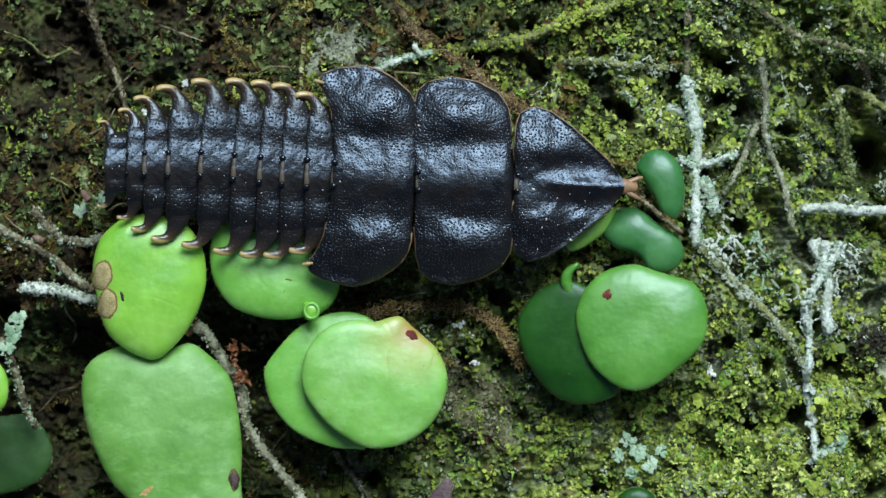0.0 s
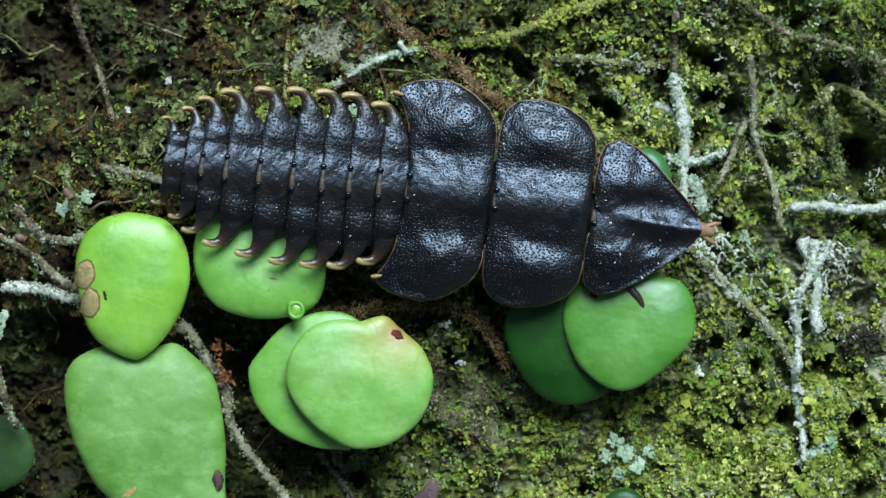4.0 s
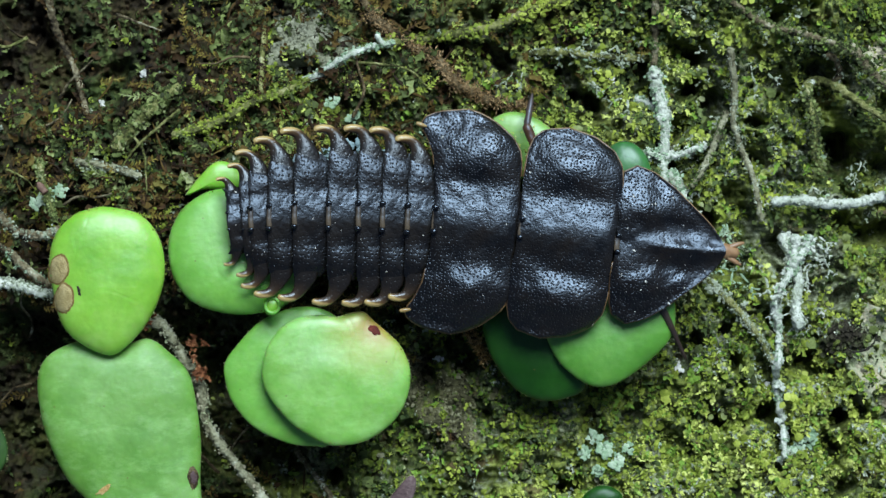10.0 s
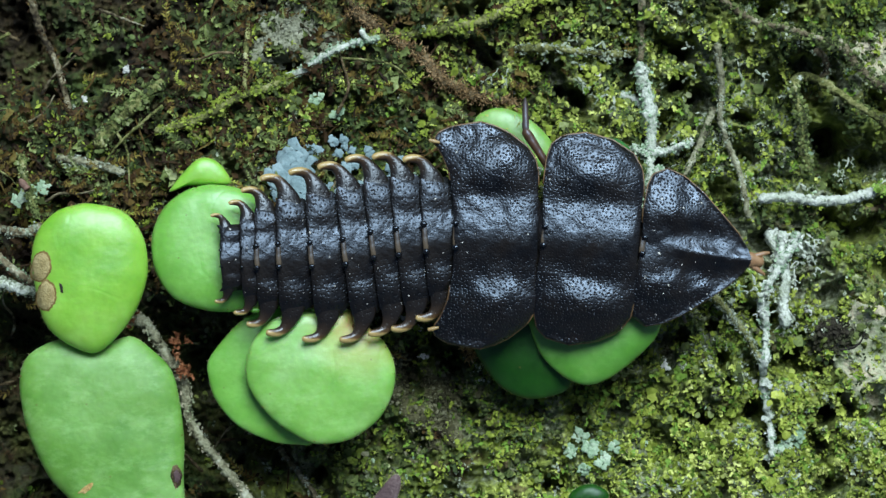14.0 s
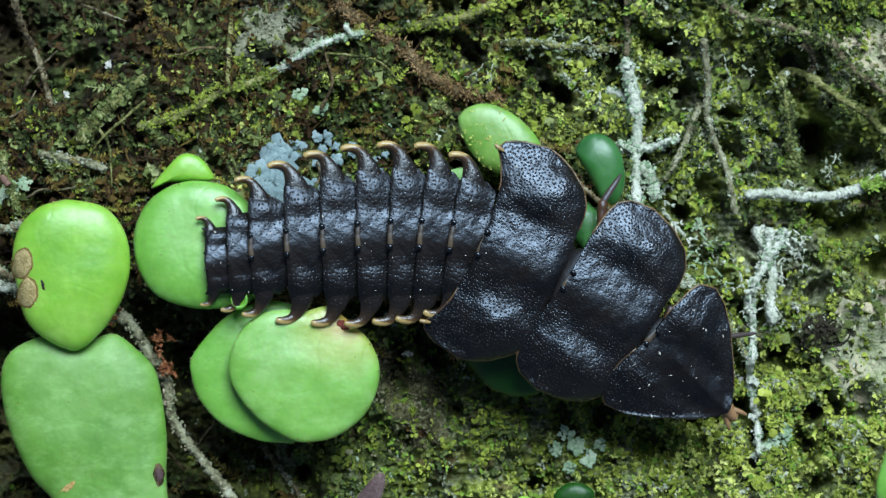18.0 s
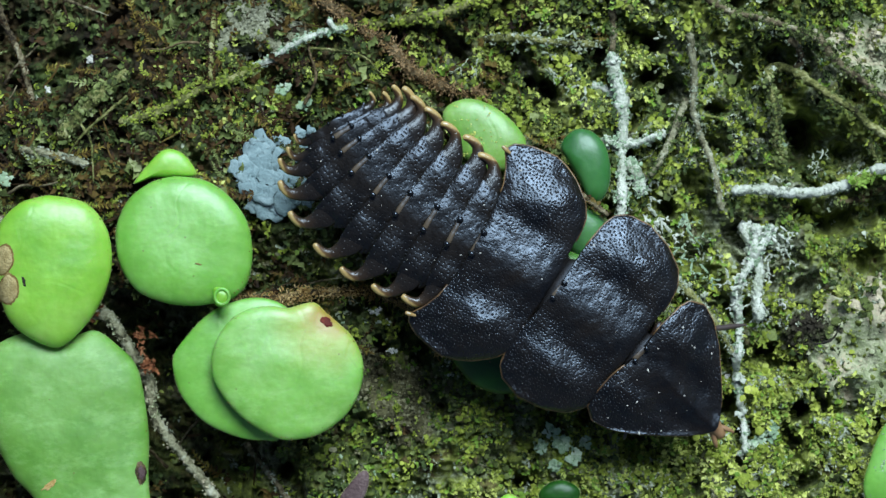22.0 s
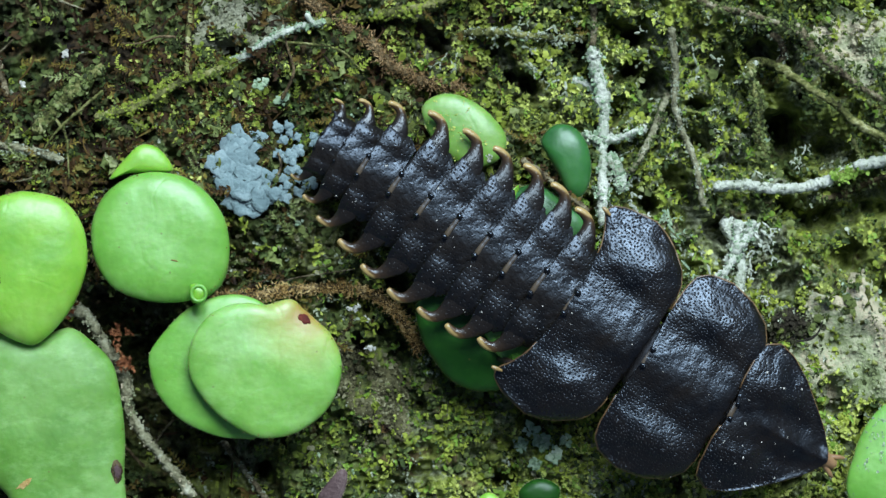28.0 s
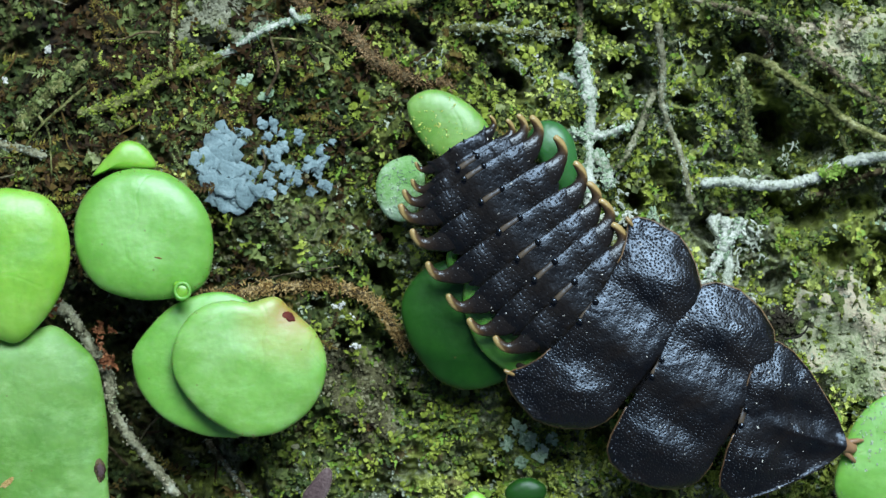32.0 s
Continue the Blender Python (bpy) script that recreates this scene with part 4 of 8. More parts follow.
    crusted([(54.40, 3.41), (56.91, 3.85), (59.42, 5.10), (62.43, 6.23), (65.70, 6.49)], 0.42, BROWN_TWIG, brown, OLIVE_MOSS, ml, 110, 35, lift=1.5)
    crusted([(57.40, 10.11), (58.03, 8.61), (58.91, 6.86)], 0.25, MOSSY_TWIG, mossy, OLIVE_MOSS, ml, 30, 36, lift=2.4)
    crusted([(55.33, 5.60), (57.85, 6.73), (60.36, 7.36)], 0.5, MOSSY_TWIG, "mossy green length of a broken stick", FRESH_MOSS, ml, 120, 37, lift=2.2)
    crusted([(50.61, 22.47), (53.12, 19.35), (56.27, 16.86), (60.04, 14.36), (64.44, 12.49)], 0.45, GREY_TWIG, grey, OLIVE_MOSS, ml, 130, 22, lift=2.0)
    crusted([(46.10, 16.53), (46.86, 13.72), (46.73, 10.91), (47.80, 8.10)], 0.5, MOSSY_TWIG, mossy, OLIVE_MOSS, ml, 120, 23, lift=1.8)
    crusted([(44.69, 0.73), (44.03, -2.90), (42.25, -6.53), (42.71, -10.48), (42.45, -15.75), (43.24, -20.04), (43.37, -24.65)], 0.46, PALE_TWIG, pale, MINT_LICHEN, lich, 200, 24, lift=1.1, lumps=0.6)
    crusted([(43.3, 0.9), (44.2, -1.9), (44.8, -4.5), (44.5, -7.2), (45.0, -9.6)], 0.62, PALE_TWIG, pale, GREY_LICHEN, lich, 120, 44, lift=1.1, lumps=0.5)
    crusted([(44.03, -2.90), (45.35, -0.92), (46.14, 0.73)], 0.5, PALE_TWIG, pale, MINT_LICHEN, lich, 60, 25, lift=1.0)
    crusted([(20.27, 7.47), (22.48, 5.91), (24.95, 3.83), (27.42, 1.88)], 0.36, GREY_TWIG, "thin grey-brown twig over leaves", BROWN_MOSS, "brown bark flakes", 25, 26, lift=6.4, lumps=0.1)
    crusted([(30.06, 0.07), (34.01, -3.89), (38.63, -8.50), (42.25, -13.78)], 0.42, MOSSY_TWIG, mossy, GREY_LICHEN, lich, 320, 27, lift=0.4, lumps=0.6)
    crusted([(-12.79, -24.32), (-10.48, -26.96), (-7.84, -30.25)], 0.36, GREY_TWIG, grey, GREY_LICHEN, lich, 40, 28, lift=0.9)
    for k, (x, y) in enumerate([(-23.99, -11.27), (-23.60, -14.11), (-29.79, -8.63)]):
        rng = np.random.RandomState(500 + k)
        c = np.array([(x, y, -1.2)]) + rng.normal(0, 0.5, (5, 3)) * (0.8, 1.5, 0.6)
        v, f = ruffles(rng, c, rng.uniform(0.6, 1.4, 5), 5)
        tagged(mesh_object("root_scales", v * MM, f, RED_SCALE), "clump of red-brown papery root scales", "root scales", kind="stuff")
    crusted([(-47.5, 4.5), (-46.0, 2.5), (-44.3, 1.2), (-42.6, 0.8), (-41.0, 0.9), (-39.6, 1.6)], 0.5, GREY_TWIG, grey, GREY_LICHEN, lich, 110, 30, span=(-1.2, -1.0))
    crusted([(-53.5, 3.4), (-51.7, 2.4), (-49.4, 1.1), (-45.7, -0.9), (-43.1, -3.2), (-40.8, -4.9)], 0.5, GREY_TWIG, "speckled grey-tan branch with lichen scraps", MINT_LICHEN, lich, 70, 31, span=(-1.6, -1.4))
    crusted([(-42.0, 9.5), (-41.5, 7.0), (-40.8, 4.7), (-40.2, 2.8)], 0.34, MOSSY_TWIG, mossy, OLIVE_MOSS, ml, 90, 40, span=(-1.6, -0.8))
    crusted([(-47.2, -0.4), (-47.0, -3.0), (-48.6, -6.0), (-49.8, -9.5)], 0.4, BROWN_TWIG, brown, BROWN_MOSS, "brown fibrous crust", 60, 41, "root", span=(-3.0, -4.5))
    crusted([(33.5, 30.4), (35.3, 28.9), (40.6, 25.1), (44.5, 24.0), (48.2, 22.8), (50.8, 21.6)], 0.4, GREY_TWIG, "dark twig with green moss and a white scrap", OLIVE_MOSS, ml, 190, 42, lift=1.8)
    crusted([(48.0, 21.5), (49.2, 20.6), (49.5, 19.3), (49.0, 18.5)], 0.38, GREY_TWIG, "curled grey bark shred", GREY_LICHEN, lich, 20, 43, lift=2.2, lumps=0.1)
    for x, y, turn in ((-41.9, 6.8, -0.9), (-47.6, 1.4, -0.35)):
        p = [(x + k * math.cos(turn) * 1.5 / 9, y + k * math.sin(turn) * 1.5 / 9, 0.6 + 0.05 * k) for k in range(10)]
        r = [0.14, 0.26, 0.36, 0.42, 0.44, 0.43, 0.4, 0.38, 0.4, 0.44]
        v, f = tube(p + p[:5:-1], r + [0.33, 0.3, 0.28, 0.2], 14, 0.04)
        tagged(mesh_object("seed_pod", v, f, POD), "tiny open pinkish-brown seed pod on a twig", "seed pod")
    crusted([(14.24, 21.69), (18.19, 21.82), (22.81, 21.29), (28.41, 21.29)], 0.42, MOSSY_TWIG, mossy, GREY_LICHEN, lich, 110, 32, lift=0.9)
    crusted([(-5.54, 28.41), (-3.23, 25.44), (-0.92, 23.79)], 0.42, BROWN_TWIG, brown, BROWN_MOSS, "brown fibrous crust", 40, 33, "root", lift=0.8)
    crusted([(-51.68, -10.48), (-50.36, -13.78), (-49.04, -18.39), (-47.72, -21.03)], 0.45, GREY_TWIG, grey, MINT_LICHEN, lich, 70, 34, span=(-3.5, -5))
    twig([(51.0, -12.5), (52.3, -12.3), (53.3, -11.6), (53.9, -10.2)], 0.16, BLACK_DIRT, "thin black curled rootlet on pale bark", "rootlet", 1.6, 0.4, 0.5, 351)
    rng = np.random.RandomState(77)
    for k in range(26):
        x, y = rng.uniform(-58, -2), rng.uniform(-34, 32)
        a, length = rng.rand() * 6.28, rng.uniform(4, 11)
        way = [(x, y)]
        for _ in range(3):
            a += rng.normal(0, 0.35)
            way.append((way[-1][0] + math.cos(a) * length / 3, way[-1][1] + math.sin(a) * length / 3))
        mat, what = ((GREY_TWIG, "thin grey rootlet"), (BROWN_TWIG, "thin brown rootlet"), (MOSSY_TWIG, "thin greenish rootlet"))[k % 3]
        twig(way, rng.uniform(0.1, 0.22), mat, what + " over bark", "rootlet", 0.9, 0.4, 0.3, 300 + k)


build_twigs()


# ---- lichen rosettes ----
def rosette(spots, material, label, seed, thick=0.07, lobe=0.55):
    """A leafy lichen: overlapping flat lobes with upturned, notched rims, spots as x, y, radius in mm."""
    rng = np.random.RandomState(seed)
    verts, faces = [], []
    for x, y, r in spots:
        for k in range(max(6, int((r * r * 3.4 + r * 3) * (0.55 / lobe) ** 1.5))):
            a0 = rng.rand() * 6.28
            d = r * math.sqrt(rng.rand()) * 0.8
            cx, cy = x + d * math.cos(a0), y + d * math.sin(a0)
            s = lobe * rng.uniform(0.6, 1.4) * (0.5 + 0.5 * min(r, 1.5))
            n = 12
            o = len(verts)
            near = [float(ground_height(cx + ex, cy + ey)) for ex in (-1.5, 0, 1.5) for ey in (-1.5, 0, 1.5)]
            cz = max(sum(near) / 9, -4.0) + 1.5 + 0.08 * rng.rand()
            tx, ty = rng.normal(0, 0.03, 2)
            verts.append((cx, cy, cz))
            for ring, lift in ((0.6, 0.01), (1.0, 0.10)):
                for q in range(n):
                    a = 2 * math.pi * q / n
                    rr = s * ring * (1 + 0.24 * math.sin(a * 3 + a0) + 0.20 * rng.normal() * ring)
                    dx, dy = rr * math.cos(a), rr * math.sin(a)
                    verts.append((cx + dx, cy + dy, cz + dx * tx + dy * ty + lift * s * 0.6 * rng.uniform(0.2, 1)))
            for q in range(n):
                verts.append((verts[o + 1 + n + q][0], verts[o + 1 + n + q][1], verts[o + 1 + n + q][2] - thick))
            for q in range(n):
                w = (q + 1) % n
                faces.append((o, o + 1 + q, o + 1 + w))
                faces.append((o + 1 + q, o + 1 + n + q, o + 1 + n + w, o + 1 + w))
                faces.append((o + 1 + n + q, o + 1 + 2 * n + q, o + 1 + 2 * n + w, o + 1 + n + w))
    ob = mesh_object("lichen", np.array(verts) * MM, faces, material)
    return tagged(ob, label, "lichen", kind="stuff")


def crust_patch(x, y, rx, ry, material, label, seed):
    """A thin crust lichen that follows the bark under it, with an uneven border."""
    n, rings, verts, faces = 64, 22, [], []
    rng = np.random.RandomState(seed)
    a = np.arange(n) * 2 * math.pi / n
    edge_r = 1 + 0.8 * (bump_field(np.cos(a) * 2, np.sin(a) * 2, 1.0, 3, seed) - 0.5) * 2
    for i in range(rings + 1):
        k = i / rings
        px, py = x + rx * k * edge_r * np.cos(a), y + ry * k * edge_r * np.sin(a)
        g = np.mean([ground_height(px + dx, py + dy) for dx in (-0.5, 0, 0.5) for dy in (-0.5, 0, 0.5)], 0)
        top = g + 0.4 + 0.6 * (bump_field(px, py, 0.9, 3, seed + 9) - 0.5) - (1.3 if i == rings else 0.0)
        verts += [(px[q], py[q], top[q]) for q in range(n)]
    for i in range(rings):
        for q in range(n):
            w = (q + 1) % n
            faces.append((i * n + q, (i + 1) * n + q, (i + 1) * n + w, i * n + w))
    k, q = rng.randint(2, rings, 900), rng.randint(0, n, 900)
    c = np.array(verts)[k * n + q] + rng.normal(0, 0.12, (900, 3)) * (1, 1, 0.3)
    o = len(verts)
    v, f = lobes(rng, c, 0.08 + 0.3 * rng.rand(900) ** 2, 2, 7, 0.3)
    ob = mesh_object("lichen_crust", np.concatenate([np.array(verts), v]) * MM, faces + [tuple(t) for t in f + o], material)
    return tagged(ob, label, "lichen", kind="stuff")


def spots(places, radii):
    return [(x, y, r) for (x, y), r in zip(places, radii)]


def flakes(points, width, count, material, label, seed):
    """Ragged lichen flakes along a twig."""
    rng = np.random.RandomState(seed)
    p = smooth_loop(points, count, False) + rng.normal(0, width * 0.5, (count, 2))
    rosette([(x, y, r) for (x, y), r in zip(p, width * (0.35 + 0.65 * rng.rand(count)))], material, label, seed, lobe=0.3)


def straps(at, reach, count, material, label, seed):
    """Shrubby lichen: flat forking straps that hang down over the moss from places (mm)."""
    rng = np.random.RandomState(seed)
    verts, faces = [], []

    def ribbon(p, az, length, width, level):
        steps = 6
        rows = []
        rise = rng.uniform(0.05, 0.5)
        for k in range(steps + 1):
            u = k / steps
            half = width * (0.55 + 0.6 * math.sin(u * 3.1) + 0.25 * rng.normal()) * 0.5
            side = np.array((-math.sin(az), math.cos(az), rng.normal(0, 0.25)))
            rows.append((p - side * half, p + (0, 0, width * 0.22), p + side * half))
            az += rng.normal(0, 0.16)
            p = p + np.array((math.cos(az), math.sin(az), rise * (1 - 2.4 * u))) * length / steps
        o = len(verts)
        for a, b, c in rows:
            verts.extend((a, b, c, b - (0, 0, width * 0.45)))
        for k in range(steps):
            for i in range(4):
                j = (i + 1) % 4
                faces.append((o + 4 * k + i, o + 4 * k + j, o + 4 * k + 4 + j, o + 4 * k + 4 + i))
        faces.append((o + 4 * steps, o + 4 * steps + 1, o + 4 * steps + 2, o + 4 * steps + 3))
        if level:
            for turn in (-1, 1):
                ribbon(p, az + turn * rng.uniform(0.35, 0.8), length * rng.uniform(0.45, 0.75), width * 0.72, level - 1)

    for x, y in at:
        for _ in range(count):
            px, py = x + rng.normal(0, 0.55), y + rng.normal(0, 0.55)
            az = -1.57 + rng.normal(0, 0.95)
            ribbon(np.array((px, py, max(float(ground_height(px, py)), -5.0) + 1.1)), az, reach * rng.uniform(0.5, 1.1), reach * rng.uniform(0.14, 0.24), 2)
    tagged(mesh_object("lichen", np.array(verts) * MM, faces, material, smooth=False), label, "lichen", kind="stuff")


def build_rosettes():
    straps([(32.6, 2.0), (33.8, 1.2), (31.5, 0.8), (32.8, -0.6), (30.9, 5.6), (31.4, 7.0)], 1.5, 4, PALE_TWIG, "white-green forking lichen straps beside a twig", 91)
    straps([(36.4, 1.5), (37.0, -0.4), (36.0, -2.0), (37.9, -3.2), (39.2, -5.4)], 1.3, 3, MINT_LICHEN, "blue-white forking lichen straps hanging over moss", 92)
    straps([(18.0, 21.2), (20.5, 20.0), (23.5, 22.5), (13.0, 19.5), (25.2, 17.2), (33.5, 21.0), (40.5, 19.0), (52.0, 9.0), (47.0, 6.6)], 1.2, 3, GREY_LICHEN, "grey-green forking lichen straps on moss", 93)
    straps([(45.8, -0.2), (46.9, 0.6), (47.4, -1.6), (45.9, -3.0), (41.2, -6.0), (44.6, -8.0)], 1.2, 4, PALE_TWIG, "white forking lichen straps round a forked twig", 94)
    flakes([(44.69, 0.73), (44.03, -2.90), (42.25, -6.53), (42.71, -10.48), (42.45, -15.75)], 0.65, 18, PALE_TWIG, "ragged white-green lichen flakes along a twig", 71)
    flakes([(43.24, -20.04), (43.37, -24.65)], 0.6, 7, PALE_TWIG, "ragged white-green lichen flakes along a twig", 72)
    flakes([(30.06, 0.07), (34.01, -3.89), (38.63, -8.50)], 0.9, 16, GREY_LICHEN, "ragged grey-white lichen flakes on moss", 73)
    flakes([(27.6, 10.2), (30.0, 9.7), (33.6, 10.9)], 0.8, 10, PALE_TWIG, "ragged white lichen flakes at the foot of a twig", 74)
    rosette(spots([(-10.55, 8.35), (-12.10, 6.17), (-10.24, 4.62), (-9.31, 3.06), (-9.00, 9.90), (-7.75, 4.31), (-10.86, 3.37), (-13.03, 6.79)], (2.2, 1.8, 1.9, 1.3, 0.9, 1.3, 1.3, 1.2)), BLUE_LICHEN, "blue-grey leafy lichen patch on mossy bark", 3, lobe=0.8)
    rng = np.random.RandomState(46)
    clumps = spots([(-5.89, 10.40), (-6.08, 8.35), (-6.20, 6.17), (-4.02, 8.54), (-3.22, 10.22), (-1.54, 7.73), (0.33, 8.54), (-2.47, 5.55), (-0.29, 4.62), (-4.65, 6.80), (-4.33, 4.62), (-6.51, 3.69), (-0.91, 7.11)], (0.8, 0.7, 0.7, 0.8, 0.6, 0.8, 0.6, 0.9, 0.8, 0.5, 0.6, 0.9, 0.6))
    bits = [(x + rng.normal(0, 0.75), y + rng.normal(0, 0.75), r * rng.uniform(0.25, 0.6)) for x, y, r in clumps for _ in range(4)]
    rosette(bits, BLUE_LICHEN, "scattered blue-grey leafy lichen lobes", 4, lobe=0.5)
    rng = np.random.RandomState(58)
    at = [(2.1, -8.6), (3.3, -9.9), (3.6, -13.2), (1.4, -9.0), (36.9, -8.9), (31.4, -14.5), (-35.2, 16.0), (-24.5, 13.0), (-30.2, 19.5), (14.6, 17.4), (41.5, -16.6), (47.6, -8.0), (23.7, 18.8)]
    for x, y in at:
        c = np.array([(x, y, float(ground_height(x, y)) + 0.9)]) + rng.normal(0, 0.12, (4, 3))
        v, f = lobes(rng, c, rng.uniform(0.15, 0.32, 4), 3, 7, 0.5)
        tagged(mesh_object("crumb", v * MM, f, SPECK), "small white crumb on mossy bark", "crumb")
    rosette(spots([(-8.81, 16.00), (-8.06, 16.25), (-6.20, 14.26), (-5.58, 14.57)], (0.7, 0.5, 0.7, 0.5)), MINT_LICHEN, "small pale mint lichen lobes", 5, lobe=0.33)
    rosette(spots([(22.81, -23.66), (21.49, -22.34), (24.12, -24.98), (25.44, -23.66), (22.15, -26.30), (20.50, -23.99)], (1.2, 0.9, 1.0, 0.8, 0.9, 0.8)), MINT_LICHEN, "pale mint lichen patch on mossy bark", 6, lobe=0.33)
    rosette(spots([(45.74, -22.67), (44.69, -23.66), (46.53, -21.69)], (1.3, 1.0, 0.8)), MINT_LICHEN, "pale mint lichen tuft", 7, lobe=0.33)
    crust_patch(59.6, -14.6, 8.0, 7.2, CREAM_LICHEN, "cream crust lichen on bare bark", 41)
    crust_patch(59.6, 20.6, 6.2, 4.6, CREAM_LICHEN, "pale mint and cream crust on bare bark", 42)
    crust_patch(50.72, -10.63, 2.8, 2.2, BARK, "dark grey bare bark patch", 46)
    crust_patch(-11.5, 23.9, 5.2, 3.4, PALE_BARK, "pale grey bare bark", 43)
    crust_patch(5.02, -19.75, 3.2, 5.0, GREY_BARK, "grey-brown bare bark ridge", 44)
    crust_patch(1.06, -14.47, 1.8, 3.0, GREY_BARK, "grey-brown bare bark ridge", 45)
    rosette(spots([(43.63, 0.39), (44.54, -0.59), (43.89, -1.88), (43.50, -3.51), (42.85, -5.45), (45.84, -0.07), (42.72, -7.40)], (0.6, 0.6, 0.7, 0.6, 0.5, 0.5, 0.5)), PALE_TWIG, "ragged white lichen on a forked twig", 13, lobe=0.33)
    crust_patch(46.1, -0.8, 1.5, 1.2, GREY_LICHEN, "white lichen crust on moss", 47)
    rosette(spots([(-50.36, -9.82), (-51.02, -11.80), (-49.70, -7.84)], (1.2, 1.0, 1.0)), MINT_LICHEN, "pale lichen tuft between roots", 11, lobe=0.33)
    rosette(spots([(-41.13, 5.34), (-39.48, 5.87), (-42.45, 4.35)], (1.1, 0.9, 0.9)), MINT_LICHEN, "pale lichen tuft on bark", 12, lobe=0.33)


build_rosettes()


# ---- leaves ----
def leaf(outline, z, thick, material, label, tilt=(0.0, 0.0), name="leaf", dome=2.6, wave=0.25, seed=0, hairs=100, dots=0):
    """A fleshy round leaf: a thick lens with a rounded rim, on a short stalk that reaches the bark. Places in mm."""
    seg, rings = 84, 15
    rim = smooth_loop(outline, seg)
    mid = rim.mean(0)
    verts, faces = [], []

    def put(px, py, r, top):
        body = thick * max(0.0, 1 - r ** dome) ** 0.5
        sway = wave * (bump_field(px, py, 6.0, 2, 200 + seed) - 0.5) * 2
        base = z + tilt[0] * (px - mid[0]) + tilt[1] * (py - mid[1]) + sway
        return (px * MM, py * MM, (base + (body if top else -0.7 * body)) * MM)

    levels = [math.sin(math.pi / 2 * i / rings) for i in range(1, rings + 1)]
    verts.append(put(*mid, 0, True))
    for r in levels:
        for q in rim:
            p = mid + (q - mid) * r
            verts.append(put(p[0], p[1], r, True))
    for r in levels[-2::-1]:
        for q in rim:
            p = mid + (q - mid) * r
            verts.append(put(p[0], p[1], r, False))
    verts.append(put(*mid, 0, False))
    rows = 2 * rings - 1
    for k in range(seg):
        faces.append((0, 1 + k, 1 + (k + 1) % seg))
    for i in range(rows - 1):
        for k in range(seg):
            a, b = 1 + i * seg + k, 1 + i * seg + (k + 1) % seg
            faces.append((a, a + seg, b + seg, b))
    last = 1 + rows * seg
    for k in range(seg):
        faces.append((last, 1 + (rows - 1) * seg + (k + 1) % seg, 1 + (rows - 1) * seg + k))
    ob = mesh_object(name, verts, faces, material)
    tagged(ob, label, "leaf", "round leaves on the bark")
    sx, sy = mid
    foot = float(ground_height(sx, sy)) - 0.3
    zz = z
    v, f = tube([(sx, sy, foot), (sx + 0.2, sy, (foot + zz) / 2), (sx, sy, zz)], (0.5, 0.45, 0.55), 8)
    mesh_object("stalk", v, f, material, ob)
    if hairs:
        rng = np.random.RandomState(900 + seed)
        k = rng.randint(0, seg, hairs)
        q = rim[k] + (rim[(k + 1) % seg] - rim[k]) * rng.rand(hairs)[:, None]
        out = (q - mid) / np.linalg.norm(q - mid, axis=1)[:, None]
        n = rng.uniform(0.05, 0.17, hairs)[:, None]
        way = out + rng.normal(0, 0.35, (hairs, 2))
        across = np.stack([-out[:, 1], out[:, 0]], 1) * 0.045
        low = np.array([put(a[0], a[1], 1.0, True)[2] / MM for a in q])[:, None]
        foot_a = np.hstack([q - out * 0.05 + across, low])
        foot_b = np.hstack([q - out * 0.05 - across, low])
        top = np.hstack([q - out * 0.05, low + 0.09])
        tip = np.hstack([q + way * n, low + rng.uniform(-0.05, 0.12, (hairs, 1))])
        v = np.stack([foot_a, foot_b, top, tip], 1).reshape(-1, 3) * MM
        o = np.arange(hairs)[:, None] * 4
        f = np.concatenate([o + (0, 1, 3), o + (1, 2, 3), o + (2, 0, 3)])
        tagged(mesh_object("rim_hairs", v, f.tolist(), HAIR, ob, False), "short pale hairs along the leaf's rim", kind="stuff")
    if dots:
        rng = np.random.RandomState(700 + seed)
        c = []
        for k in rng.randint(0, seg, dots):
            r = 1 - 0.06 * rng.rand()
            p = mid + (rim[k] - mid) * r
            c.append(np.array(put(p[0], p[1], r, True)) / MM)
        v, f = lobes(rng, np.array(c), rng.uniform(0.05, 0.11, dots), 1, 6, 0.5)
        tagged(mesh_object("rim_dots", v * MM, f, SCAR_RIM, ob), "tiny brown dots along the leaf's rim", kind="stuff")
    return ob


def leaf_surface(ob, x, y):
    """Height in mm of a leaf's upper side over a place."""
    hit, where, _, _ = ob.ray_cast((x * MM, y * MM, 0.05), (0, 0, -1))
    return where.z / MM if hit else 5.0


